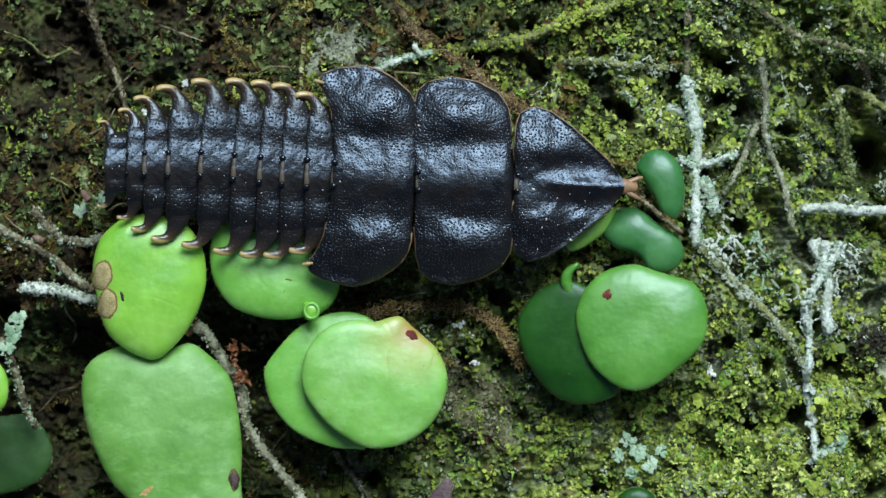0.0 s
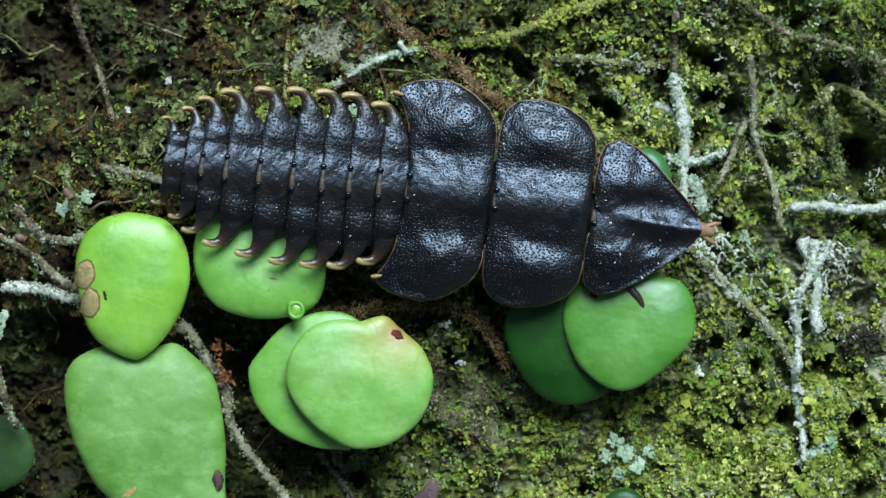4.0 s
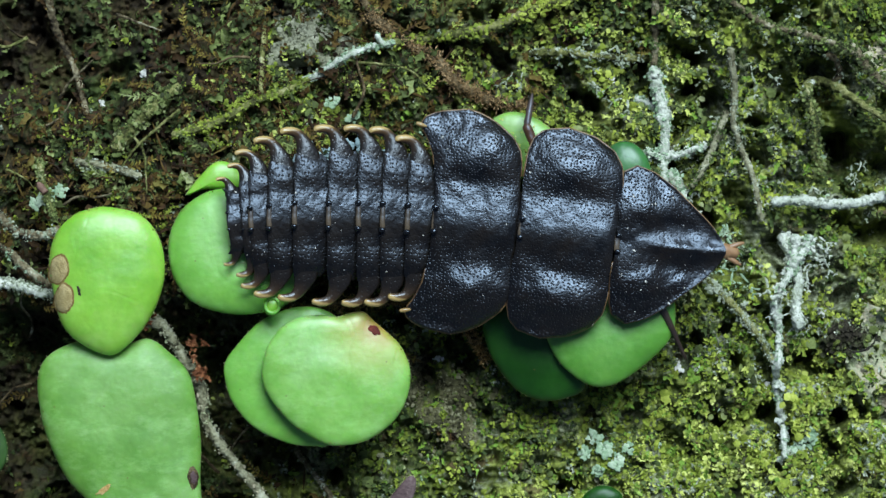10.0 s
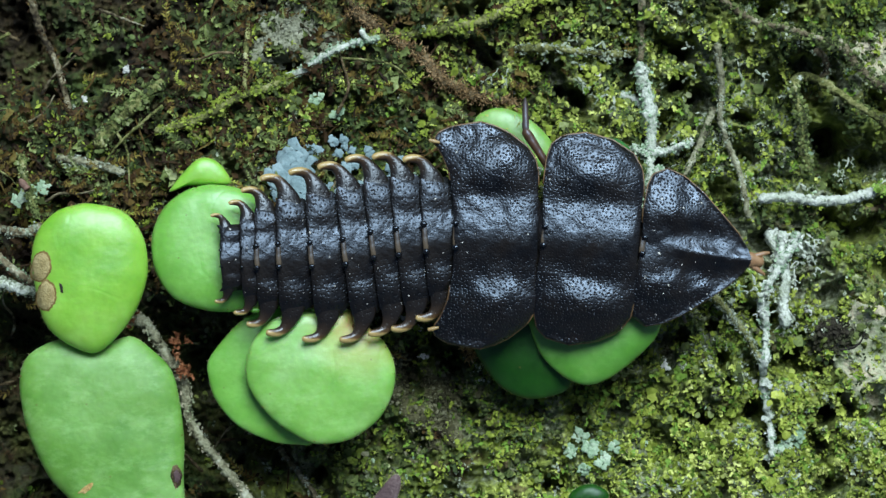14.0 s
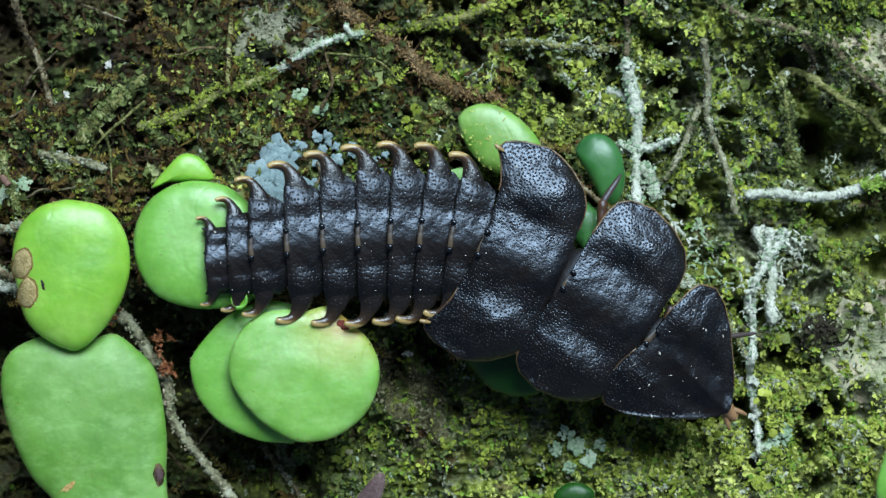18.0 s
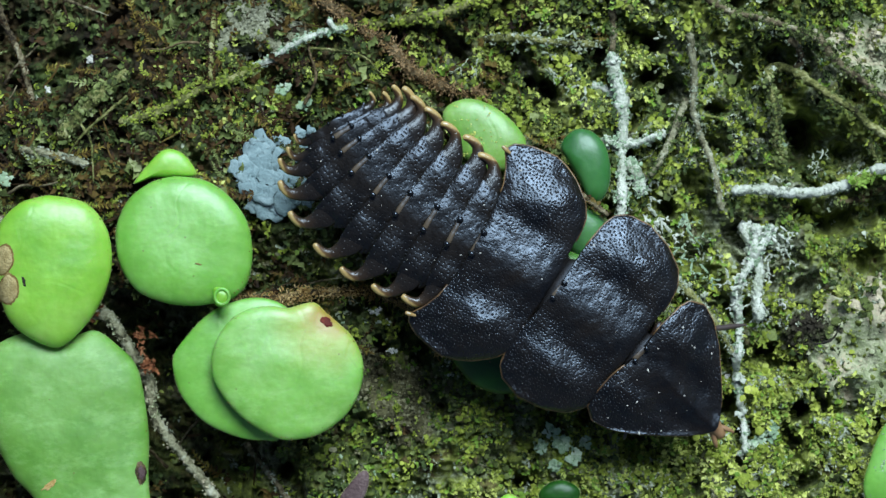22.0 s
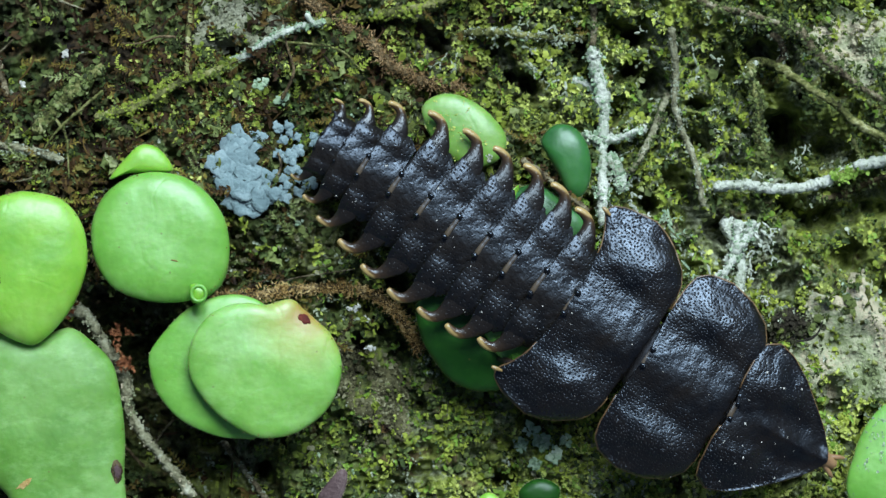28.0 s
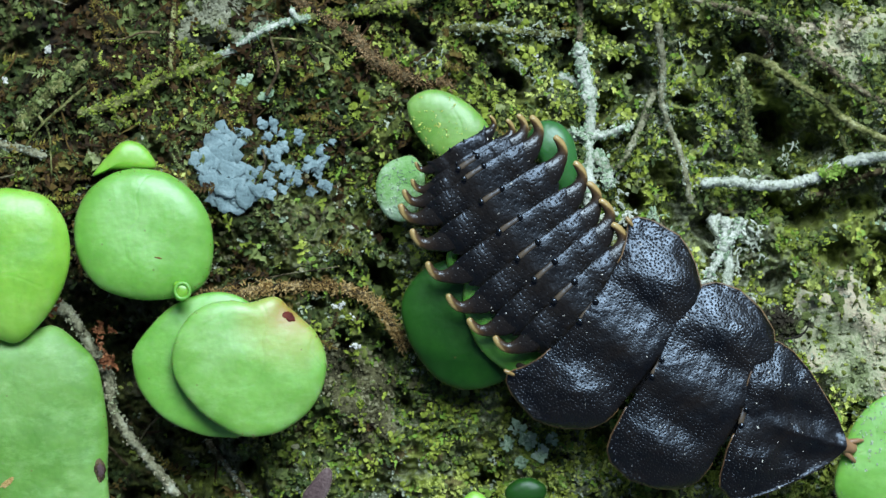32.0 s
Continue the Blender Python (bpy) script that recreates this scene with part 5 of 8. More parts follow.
def blotch(ob, x, y, rx, ry, turn, material, name, label, seed=0, proud=0.1, rough=0.14):
    """An uneven raised spot on a leaf's skin."""
    rng = np.random.RandomState(seed)
    n, verts, faces = 36, [], []
    ct, st = math.cos(turn), math.sin(turn)
    wob = rng.normal(size=n)
    wob = 1 + rough * (wob + np.roll(wob, 1) + np.roll(wob, -1)) / 1.7
    for ring, up in ((0.0, 1.0), (0.55, 1.0), (0.9, 0.8), (1.06, -0.8)):
        for q in range(n if ring else 1):
            a = 2 * math.pi * q / n
            k = ring * (wob[q] if ring else 1)
            px = x + rx * k * math.cos(a) * ct - ry * k * math.sin(a) * st
            py = y + rx * k * math.cos(a) * st + ry * k * math.sin(a) * ct
            zz = leaf_surface(ob, px, py)
            verts.append((px * MM, py * MM, (zz + proud * up * (0.7 + 0.5 * rng.rand())) * MM))
    for q in range(n):
        w = (q + 1) % n
        faces.append((0, 1 + q, 1 + w))
        for i in range(2):
            a = 1 + i * n
            faces.append((a + q, a + n + q, a + n + w, a + w))
    part = mesh_object(name, verts, faces, material, ob)
    return tagged(part, label)


def grains(ob, x, y, spread, count, material, label, seed):
    """Crumbs of lichen or algae that sit on a leaf's skin."""
    rng = np.random.RandomState(seed)
    p = np.column_stack([x + rng.normal(0, spread, count), y + rng.normal(0, spread, count)])
    c = []
    for px, py in p:
        hit, where, _, _ = ob.ray_cast((px * MM, py * MM, 0.05), (0, 0, -1))
        if hit:
            c.append((px, py, where.z / MM + 0.06))
    v, f = lobes(rng, np.array(c), rng.uniform(0.05, 0.16, len(c)), 3, 6, 0.2)
    tagged(mesh_object("grains", v * MM, f, material, ob), label, kind="stuff")


def build_leaves():
    scar = leaf([(-33.38, 3.99), (-29.86, 3.10), (-27.69, 0.34), (-27.17, -3.50), (-28.07, -7.02), (-29.86, -10.03), (-32.55, -12.53), (-34.66, -12.40), (-37.23, -10.93), (-38.83, -8.95), (-39.72, -5.42), (-40.17, -2.22), (-39.40, 0.98), (-37.35, 3.10), (-35.18, 3.86)], 4.9, 2.0, LIME, "lime-green fleshy round leaf with corky scars", (-0.02, 0.03), seed=1, dome=3.4, dots=60)
    for (x, y), k in zip([(-38.95, -3.05), (-38.37, -6.29)], (1, 2)):
        blotch(scar, x, y, 1.24, 1.85, -0.2, SCAR_RIM, "scar_rim", "dark brown scar rim", k, 0.07, 0.04)
        blotch(scar, x - 0.05, y, 1.12, 1.68, -0.2, CORK, "corky_scar", "tan corky scar", k, 0.14, 0.04)
    blotch(scar, -36.65, -5.42, 0.2, 0.6, 0.2, BLACK_DIRT, "dirt_speck", "black speck", 3, 0.05)
    big = leaf([(-37.41, -11.24), (-34.83, -11.37), (-32.26, -11.76), (-29.24, -10.86), (-26.66, -12.53), (-24.60, -14.78), (-23.70, -18.32), (-23.19, -22.83), (-23.25, -27.3), (-22.75, -33.1), (-23.57, -36.99), (-29.37, -37.64), (-33.55, -33.77), (-35.80, -29.59), (-38.37, -26.69), (-40.56, -22.18), (-41.52, -18.32), (-41.65, -15.10), (-40.49, -12.79)], 2.8, 1.9, OLIVE_LEAF, "large dull green fleshy leaf with brown wounds", (0.02, -0.02), seed=2, dome=4.0, wave=0.35, dots=70)
    blotch(big, -24.0, -26.5, 0.62, 1.3, 0.1, BROWN_TWIG, "wound", "dark brown dried wound", 4, 0.06, 0.08)
    blotch(big, -23.95, -26.5, 0.38, 0.8, 0.1, DRY_LEAF, "wound_core", "purple-brown sunken core", 14, 0.1, 0.12)
    blotch(big, -34.11, -27.91, 0.9, 0.35, 0.6, RUST, "wound", "brown rusty stain", 5, 0.03, 0.2)
    smooth = leaf([(-19.21, 6.12), (-16.60, 5.57), (-14.12, 3.77), (-12.39, 1.29), (-11.77, -1.50), (-11.95, -4.30), (-13.01, -6.47), (-15.49, -7.71), (-18.59, -8.14), (-21.68, -7.71), (-24.41, -6.47), (-26.20, -3.99), (-26.82, -1.20), (-26.57, 1.28), (-25.27, 3.76), (-23.04, 5.44), (-21.06, 6.06)], 3.9, 1.8, PALE_LEAF, "bright green smooth round fleshy leaf", (0.0, -0.01), seed=3, dome=3.6, dots=60)
    blotch(smooth, -17.65, -3.5, 0.45, 0.09, -0.2, SCAR_RIM, "scratch", "thin brown scratch", 31, 0.03)
    leaf([(-24.84, 5.39), (-23.29, 7.50), (-21.43, 9.12), (-19.38, 8.63), (-18.01, 6.39), (-20.50, 6.08), (-22.85, 6.01)], 3.2, 0.8, LIME, "small lime leaf half hidden behind a rounder one", (0.0, 0.05), seed=4)
    leaf([(-20.53, -13.68), (-19.00, -11.41), (-16.55, -8.95), (-13.48, -7.54), (-10.42, -7.30), (-7.66, -8.65), (-6.12, -12.34), (-6.73, -18.48), (-8.58, -22.66), (-10.42, -23.03), (-13.48, -22.65), (-17.16, -20.93), (-19.61, -18.16), (-20.47, -15.70)], 2.9, 1.1, PALE_LEAF, "green round leaf under a paler leaf", (0.02, 0.0), seed=5)
    disc = leaf([(-14.29, -9.80), (-12.16, -8.46), (-9.73, -8.09), (-7.90, -8.34), (-6.56, -7.97), (-4.86, -7.73), (-3.52, -8.89), (-2.05, -10.17), (-0.59, -11.64), (0.45, -14.20), (0.20, -17.13), (-1.20, -19.87), (-3.51, -21.76), (-5.59, -22.61), (-8.51, -22.79), (-10.95, -21.69), (-13.38, -19.86), (-15.51, -17.11), (-16.24, -14.67), (-15.75, -12.11)], 5.6, 1.2, TIPPED_LEAF, "pale green round fleshy leaf with notched reddish tip", (-0.015, 0.01), seed=6, dome=4.5, wave=0.5, dots=70)
    blotch(disc, -3.55, -9.85, 0.78, 0.5, -0.7, RED_SPOT, "tip_wound", "dark red withered tip", 7, 0.1)
    leaf([(-15.97, -6.28), (-15.12, -6.04), (-14.21, -6.52), (-14.15, -7.50), (-14.88, -8.17), (-15.85, -7.87)], 5.8, 0.8, LIME, "tiny round green leaf bud", seed=7, name="leaf_bud", hairs=0)
    c = np.array((-15.02, -7.06))
    ring = [(c[0] + 0.78 * math.cos(a), c[1] + 0.85 * math.sin(a), 6.45) for a in np.linspace(0, 2 * math.pi, 25)]
    v, f = tube(ring, [0.2] * 25, 8, 0.1, False)
    tagged(mesh_object("rim", v, f, PALE_LEAF, bpy.data.objects["leaf_bud"]), "pale swollen rim")
    leaf([(8.66, -8.40), (10.49, -5.28), (13.09, -3.84), (15.50, -3.84), (18.11, -5.80), (19.60, -11.66), (20.26, -16.22), (18.11, -17.65), (15.37, -17.91), (12.77, -16.87), (10.81, -14.78), (9.25, -11.98)], 2.6, 1.3, DEEP_LEAF, "dark green round leaf under another, shade deepened in its colour", (0.06, 0.12), seed=8)
    spot = leaf([(15.23, -8.04), (16.20, -4.80), (18.54, -2.59), (21.78, -1.75), (24.50, -2.53), (26.45, -3.11), (28.78, -3.95), (30.01, -5.90), (30.33, -8.69), (29.56, -11.08), (26.96, -13.68), (23.72, -15.88), (21.00, -16.14), (18.41, -14.65), (16.46, -12.25)], 4.8, 1.5, GREEN_LEAF, "glossy mid-green round leaf with a red dot", (0.01, -0.02), seed=9)
    blotch(spot, 18.80, -5.25, 0.55, 0.5, 0.1, RED_SPOT, "red_dot", "dark red sunken dot", 8, 0.06)
    leaf([(22.40, 9.70), (23.84, 11.33), (25.92, 11.14), (27.48, 9.18), (27.88, 5.93), (26.96, 3.65), (25.53, 3.71), (24.16, 6.25), (23.06, 8.01)], 2.6, 1.2, TEAL_LEAF, "small glossy dark green leaf beside a twig", (0.0, 0.0), seed=10)
    leaf([(18.11, 2.34), (19.60, 4.30), (22.21, 4.75), (24.62, 3.06), (27.09, 1.37), (27.68, -0.91), (26.18, -2.54), (23.84, -2.54), (22.40, -0.72), (19.80, 0.20)], 3.2, 1.3, TEAL_LEAF, "blue-green bent fleshy leaf", (0.02, 0.0), seed=11)
    old = leaf([(9.27, 12.88), (10.72, 14.52), (13.24, 14.65), (16.39, 12.89), (18.53, 9.99), (17.46, 7.35), (14.13, 6.84), (10.85, 9.11)], 2.8, 1.1, SPECKLED_LEAF, "bright green leaf with white specks on bark", (0.02, 0.0), seed=12)
    frosted = leaf([(5.9, 4.5), (6.6, 6.3), (8.2, 7.3), (10.0, 7.5), (11.2, 5.5), (10.8, 2.4), (9.2, 0.5), (7.2, 0.9), (6.1, 2.6)], 2.3, 0.8, FROSTED_LEAF, "leaf stub covered with pale blue-white lichen film", seed=22)
    grains(frosted, 8.2, 4.0, 1.9, 160, MINT_LICHEN, "pale mint lichen grains", 9)
    grains(old, 11.5, 9.5, 2.0, 90, PALE_MOSS, "yellow-white algal grains", 5)
    grains(old, 16.7, 7.7, 0.22, 14, SPECK, "white crumb on the leaf", 19)
    edge_leaf = leaf([(56.08, -29.30), (56.70, -24.99), (58.43, -21.11), (61.03, -18.77), (64.74, -18.03), (67.72, -21.61), (67.23, -27.79), (64.14, -32.72), (59.80, -34.25)], 3.8, 1.2, PALE_LEAF, "pale green round leaf at the moss edge", (0.0, 0.0), seed=14)
    grains(edge_leaf, 59.33, -22.16, 2.6, 130, MINT_LICHEN, "white-green lichen grains", 6)
    leaf([(-51.31, -19.70), (-49.08, -19.70), (-47.12, -21.40), (-46.20, -24.28), (-47.25, -26.77), (-50.00, -28.47), (-54.25, -28.73), (-55.89, -24.15), (-53.93, -20.55)], -8.0, 0.7, SHADED_LEAF, "dull green leaf low on the bark, shade put into its colour", (0.0, 0.0), seed=15)
    leaf([(-54.19, -13.90), (-51.72, -12.93), (-50.42, -14.23), (-50.09, -16.18), (-50.68, -18.26), (-53.21, -19.56), (-54.84, -16.83)], 3.2, 0.9, LIME, "lime-green leaf rim beside dark roots", (0.0, 0.0), seed=16)
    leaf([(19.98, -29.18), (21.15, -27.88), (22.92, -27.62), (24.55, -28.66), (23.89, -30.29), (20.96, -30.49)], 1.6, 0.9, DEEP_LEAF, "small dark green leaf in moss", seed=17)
    leaf([(15.14, -30.29), (16.56, -29.06), (18.04, -29.99), (17.61, -31.84), (15.57, -31.84)], 2.0, 0.8, LIME, "small lime leaf in moss", seed=18)
    leaf([(13.74, 1.37), (16.02, 2.80), (18.63, 3.84), (19.93, 4.75), (19.15, 2.54), (17.00, 0.72), (14.72, -0.26)], 3.4, 0.8, LIME, "narrow yellow-green leaf on mossy bark", seed=19)
    leaf([(-15.57, -6.77), (-14.85, -4.82), (-13.29, -3.84), (-11.98, -4.17), (-12.64, -6.12), (-14.26, -7.42)], 3.0, 0.6, OLIVE_LEAF, "narrow green leaf blade among roots", seed=20)
    # rolled leaflet beside the dotted leaf
    p = smooth_loop([(15.43, -1.75), (14.39, -2.66), (14.13, -3.82), (14.65, -4.86), (15.69, -5.38)], 20, False)
    v, f = tube(np.column_stack([p, np.linspace(5.2, 3.2, 20)]), 0.62 * np.sin(np.linspace(0.25, 2.9, 20)) + 0.06, 8, 0.05)
    tagged(mesh_object("leaflet", v, f, GREEN_LEAF), "thin curled green leaflet", "leaf")
    # withered purple leaf piece
    leaf([(-2.13, -29.68), (-0.90, -27.72), (0.45, -26.37), (1.13, -26.98), (0.76, -28.95), (-0.59, -31.10)], 2.6, 0.4, DRY_LEAF, "withered purple-brown leaf scrap", (0.1, 0.15), seed=21, name="leaf_scrap")


build_leaves()


# ---- the trilobite beetle ----
# Plates lie in their own space: x ahead, y to the left, z up, in mm, with the origin between the rear tubercles.
S = 0.064
beetle = new("beetle")
tagged(beetle, "black armoured trilobite beetle with tan-tipped side spines", "beetle")


def edge(points):
    """A function x(y) through (y, x) points, for half a plate."""
    ys = np.array([p[0] for p in points], float) * S
    xs = np.array([p[1] for p in points], float) * S
    return lambda y: np.interp(y, ys, xs)


def plate(name, rear, fore, half, relief, label, thick=0.55, nx=44, ny=72, material=None):
    """A domed plate between its rear and fore edges, with a thin rim of its own; relief(u, s, y) gives heights in mm."""
    re, fe, h = edge(rear), edge(fore), half * S
    verts, faces = [], []
    ss = np.sin(np.linspace(-1, 1, ny) * math.pi / 2)
    us = 0.5 - 0.5 * np.cos(np.linspace(0, 1, nx) * math.pi)
    for layer in (0, 1):
        for s in ss:
            y = s * h
            a, b = float(re(abs(y))), float(fe(abs(y)))
            for u in us:
                x = a + (b - a) * u
                z = relief(u, abs(s), y, x)
                verts.append((x * MM, y * MM, (z - layer * thick) * MM))
    off = nx * ny
    for i in range(ny - 1):
        for k in range(nx - 1):
            q = i * nx + k
            faces.append((q, q + 1, q + nx + 1, q + nx)[::-1])
            faces.append((off + q, off + q + 1, off + q + nx + 1, off + q + nx))
    ring = [k for k in range(nx)] + [i * nx + nx - 1 for i in range(1, ny)] + [(ny - 1) * nx + k for k in range(nx - 2, -1, -1)] + [i * nx for i in range(ny - 2, 0, -1)]
    for a, b in zip(ring, ring[1:] + ring[:1]):
        faces.append((a, b, off + b, off + a))
    ob = mesh_object(name, verts, faces, material or SHELL, beetle)
    tagged(ob, label)
    loop = np.array([verts[k] for k in ring]) / MM
    loop[:, 2] -= thick * 0.5
    return ob, loop


def bead(ob, points, radius, material=None, name="margin", label="brown raised margin"):
    v, f = tube(points, [radius] * len(points), 6)
    tagged(mesh_object(name, v, f, material or SHELL_RIM, ob), label)


def side_margins(ob, loop, half, radius):
    """The pale brown margin along a plate's two free sides."""
    for side in (1, -1):
        on = [side * q[1] > 0.42 * half for q in loop]
        start = next(k for k in range(len(on)) if on[k] and not on[k - 1])
        run = []
        while on[(start + len(run)) % len(on)]:
            run.append(loop[(start + len(run)) % len(on)])
        bead(ob, run[::2], radius)


def tubercles(ob, gap, z, size=0.3):
    for side in (1, -1):
        bm = bmesh.new()
        bmesh.ops.create_uvsphere(bm, u_segments=14, v_segments=9, radius=size * MM)
        bmesh.ops.scale(bm, vec=(1.15, 0.85, 0.75), verts=bm.verts)
        bmesh.ops.translate(bm, vec=(0.12 * MM, side * gap * S * MM, z * MM), verts=bm.verts)
        me = bpy.data.meshes.new("tubercle")
        bm.to_mesh(me)
        bm.free()
        me.materials.append(TUBERCLE)
        me.shade_smooth()
        t = new("tubercle", me)
        t.parent = ob
        tagged(t, "glossy black bump")


def membrane(ob, gap, x=-0.1, z=-0.08, width=0.32):
    v, f = tube([(x + 0.22, y, z - 0.09 * abs(y) ** 2) for y in np.linspace(-gap * S, gap * S, 13)], [width * 0.95] * 13, 10, 0.1)
    v = [(p[0], p[1], (z - 0.09 * (p[1] / MM) ** 2) * MM + 0.3 * (p[2] - (z - 0.09 * (p[1] / MM) ** 2) * MM)) for p in v]
    tagged(mesh_object("membrane", v, f, MEMBRANE, ob), "pale tan joint skin")


def belly(ob, x0, x1, half, top, bottom):
    """The soft body under a plate."""
    n, m, verts, faces = 10, 20, [], []
    for i in range(n):
        x = x0 + (x1 - x0) * i / (n - 1)
        k = math.sin(math.pi * (0.12 + 0.76 * i / (n - 1))) ** 0.5
        for q in range(m):
            a = 2 * math.pi * q / m
            verts.append((x * MM, half * k * math.cos(a) * MM, ((top + bottom) / 2 + (top - bottom) / 2 * k * math.sin(a)) * MM))
    for i in range(n - 1):
        for q in range(m):
            w = (q + 1) % m
            faces.append((i * m + q, i * m + w, (i + 1) * m + w, (i + 1) * m + q))
    faces.append(tuple(range(m - 1, -1, -1)))
    faces.append(tuple((n - 1) * m + q for q in range(m)))
    tagged(mesh_object("belly", verts, faces, UNDERSIDE, ob), "dark soft underside")


def limb(ob, points, radii, name="leg", material=None):
    p = smooth_loop(points, 22, False)
    r = np.interp(np.linspace(0, 1, 22), np.linspace(0, 1, len(radii)), radii)
    v, f = tube(p, r, 9, 0.04)
    return tagged(mesh_object(name, v, f, material or LEG, ob), "jointed dark brown leg" if name == "leg" else "")


def jointed_leg(ob, hip, knee, tip, thick):
    """A leg with a brown thigh, a swollen knee and a darker straight shin."""
    a = smooth_loop([hip, [(p + q) / 2 for p, q in zip(hip, knee)], knee], 16, False)
    b = np.array(knee) + np.outer(np.linspace(0.04, 1, 12), np.array(tip) - np.array(knee))
    r = np.concatenate([np.interp(np.linspace(0, 1, 16), (0, 0.7, 0.9, 1), (0.9, 0.95, 1.1, 1.05)), np.interp(np.linspace(0, 1, 12), (0, 0.1, 0.75, 1), (0.72, 0.8, 0.62, 0.25))])
    v, f = tube(np.concatenate([a, b]), r * thick, 12, 0.04)
    leg = mesh_object("leg", v, f, THIGH, ob)
    leg.data.materials.append(SHIN)
    for poly in leg.data.polygons:
        if min(poly.vertices) >= 16 * 12 - 1:
            poly.material_index = 1
    return tagged(leg, "jointed brown leg with a darker shin")


def hump(y, x, cy, cx, wy, wx):
    return math.exp(-((abs(y) - cy) / wy) ** 2 - ((x - cx) / wx) ** 2)


def wrinkle(x, y, seed, cell=1.6):
    return float(bump_field(x, y, cell, 3, seed)) - 0.5


def thorax_relief(seed, length, half, lobe):
    def relief(u, s, y, x):
        a = abs(y)
        ridge = 0.62 * math.exp(-(a / 2.6) ** 2)
        side = lobe * hump(y, x, half * 0.63, length * 0.50, half * 0.24, length * 0.42)
        crease = -0.30 * hump(y, x, half * 0.37, length * 0.55, half * 0.09, length * 0.40)
        fall = -1.75 * (a / half) ** 2.2
        lip = 0.22 * math.exp(-((1 - s) / 0.05) ** 2) - 0.45 * math.exp(-u / 0.05) * 0.4 - 0.5 * math.exp(-(1 - u) / 0.07)
        return ridge + side + crease + fall + lip - 0.45 + (0.32 * wrinkle(x, y, seed) + 0.17 * wrinkle(x, y, seed + 40, 0.85)) * (1 - 0.6 * math.exp(-(a / 2.0) ** 2))
    return relief


def dust(ob, half, length, count, seed):
    """Pale grains and scales of dust that stick to a plate."""
    rng = np.random.RandomState(seed)
    verts, faces = [], []
    while count:
        x, y = rng.uniform(0.2, length), rng.uniform(-half, half)
        hit, where, _, _ = ob.ray_cast((x * MM, y * MM, 0.01), (0, 0, -1))
        if not hit:
            continue
        count -= 1
        r = 0.04 + 0.09 * rng.rand() ** 4
        a = rng.rand() * 3.14
        sx, sy, o = r * rng.uniform(0.8, 2.4), r, len(verts)
        for dx, dy, dz in ((sx, 0, 0), (0, sy, 0), (-sx, 0, 0), (0, -sy, 0), (0, 0, r * 0.6)):
            verts.append((where.x + (dx * math.cos(a) - dy * math.sin(a)) * MM, where.y + (dx * math.sin(a) + dy * math.cos(a)) * MM, where.z + (dz + 0.012) * MM))
        faces += [(o, o + 1, o + 4), (o + 1, o + 2, o + 4), (o + 2, o + 3, o + 4), (o + 3, o, o + 4)]
    d = mesh_object("dust", verts, faces, SPECK, ob, False)
    tagged(d, "tiny pale dust grains", kind="stuff")


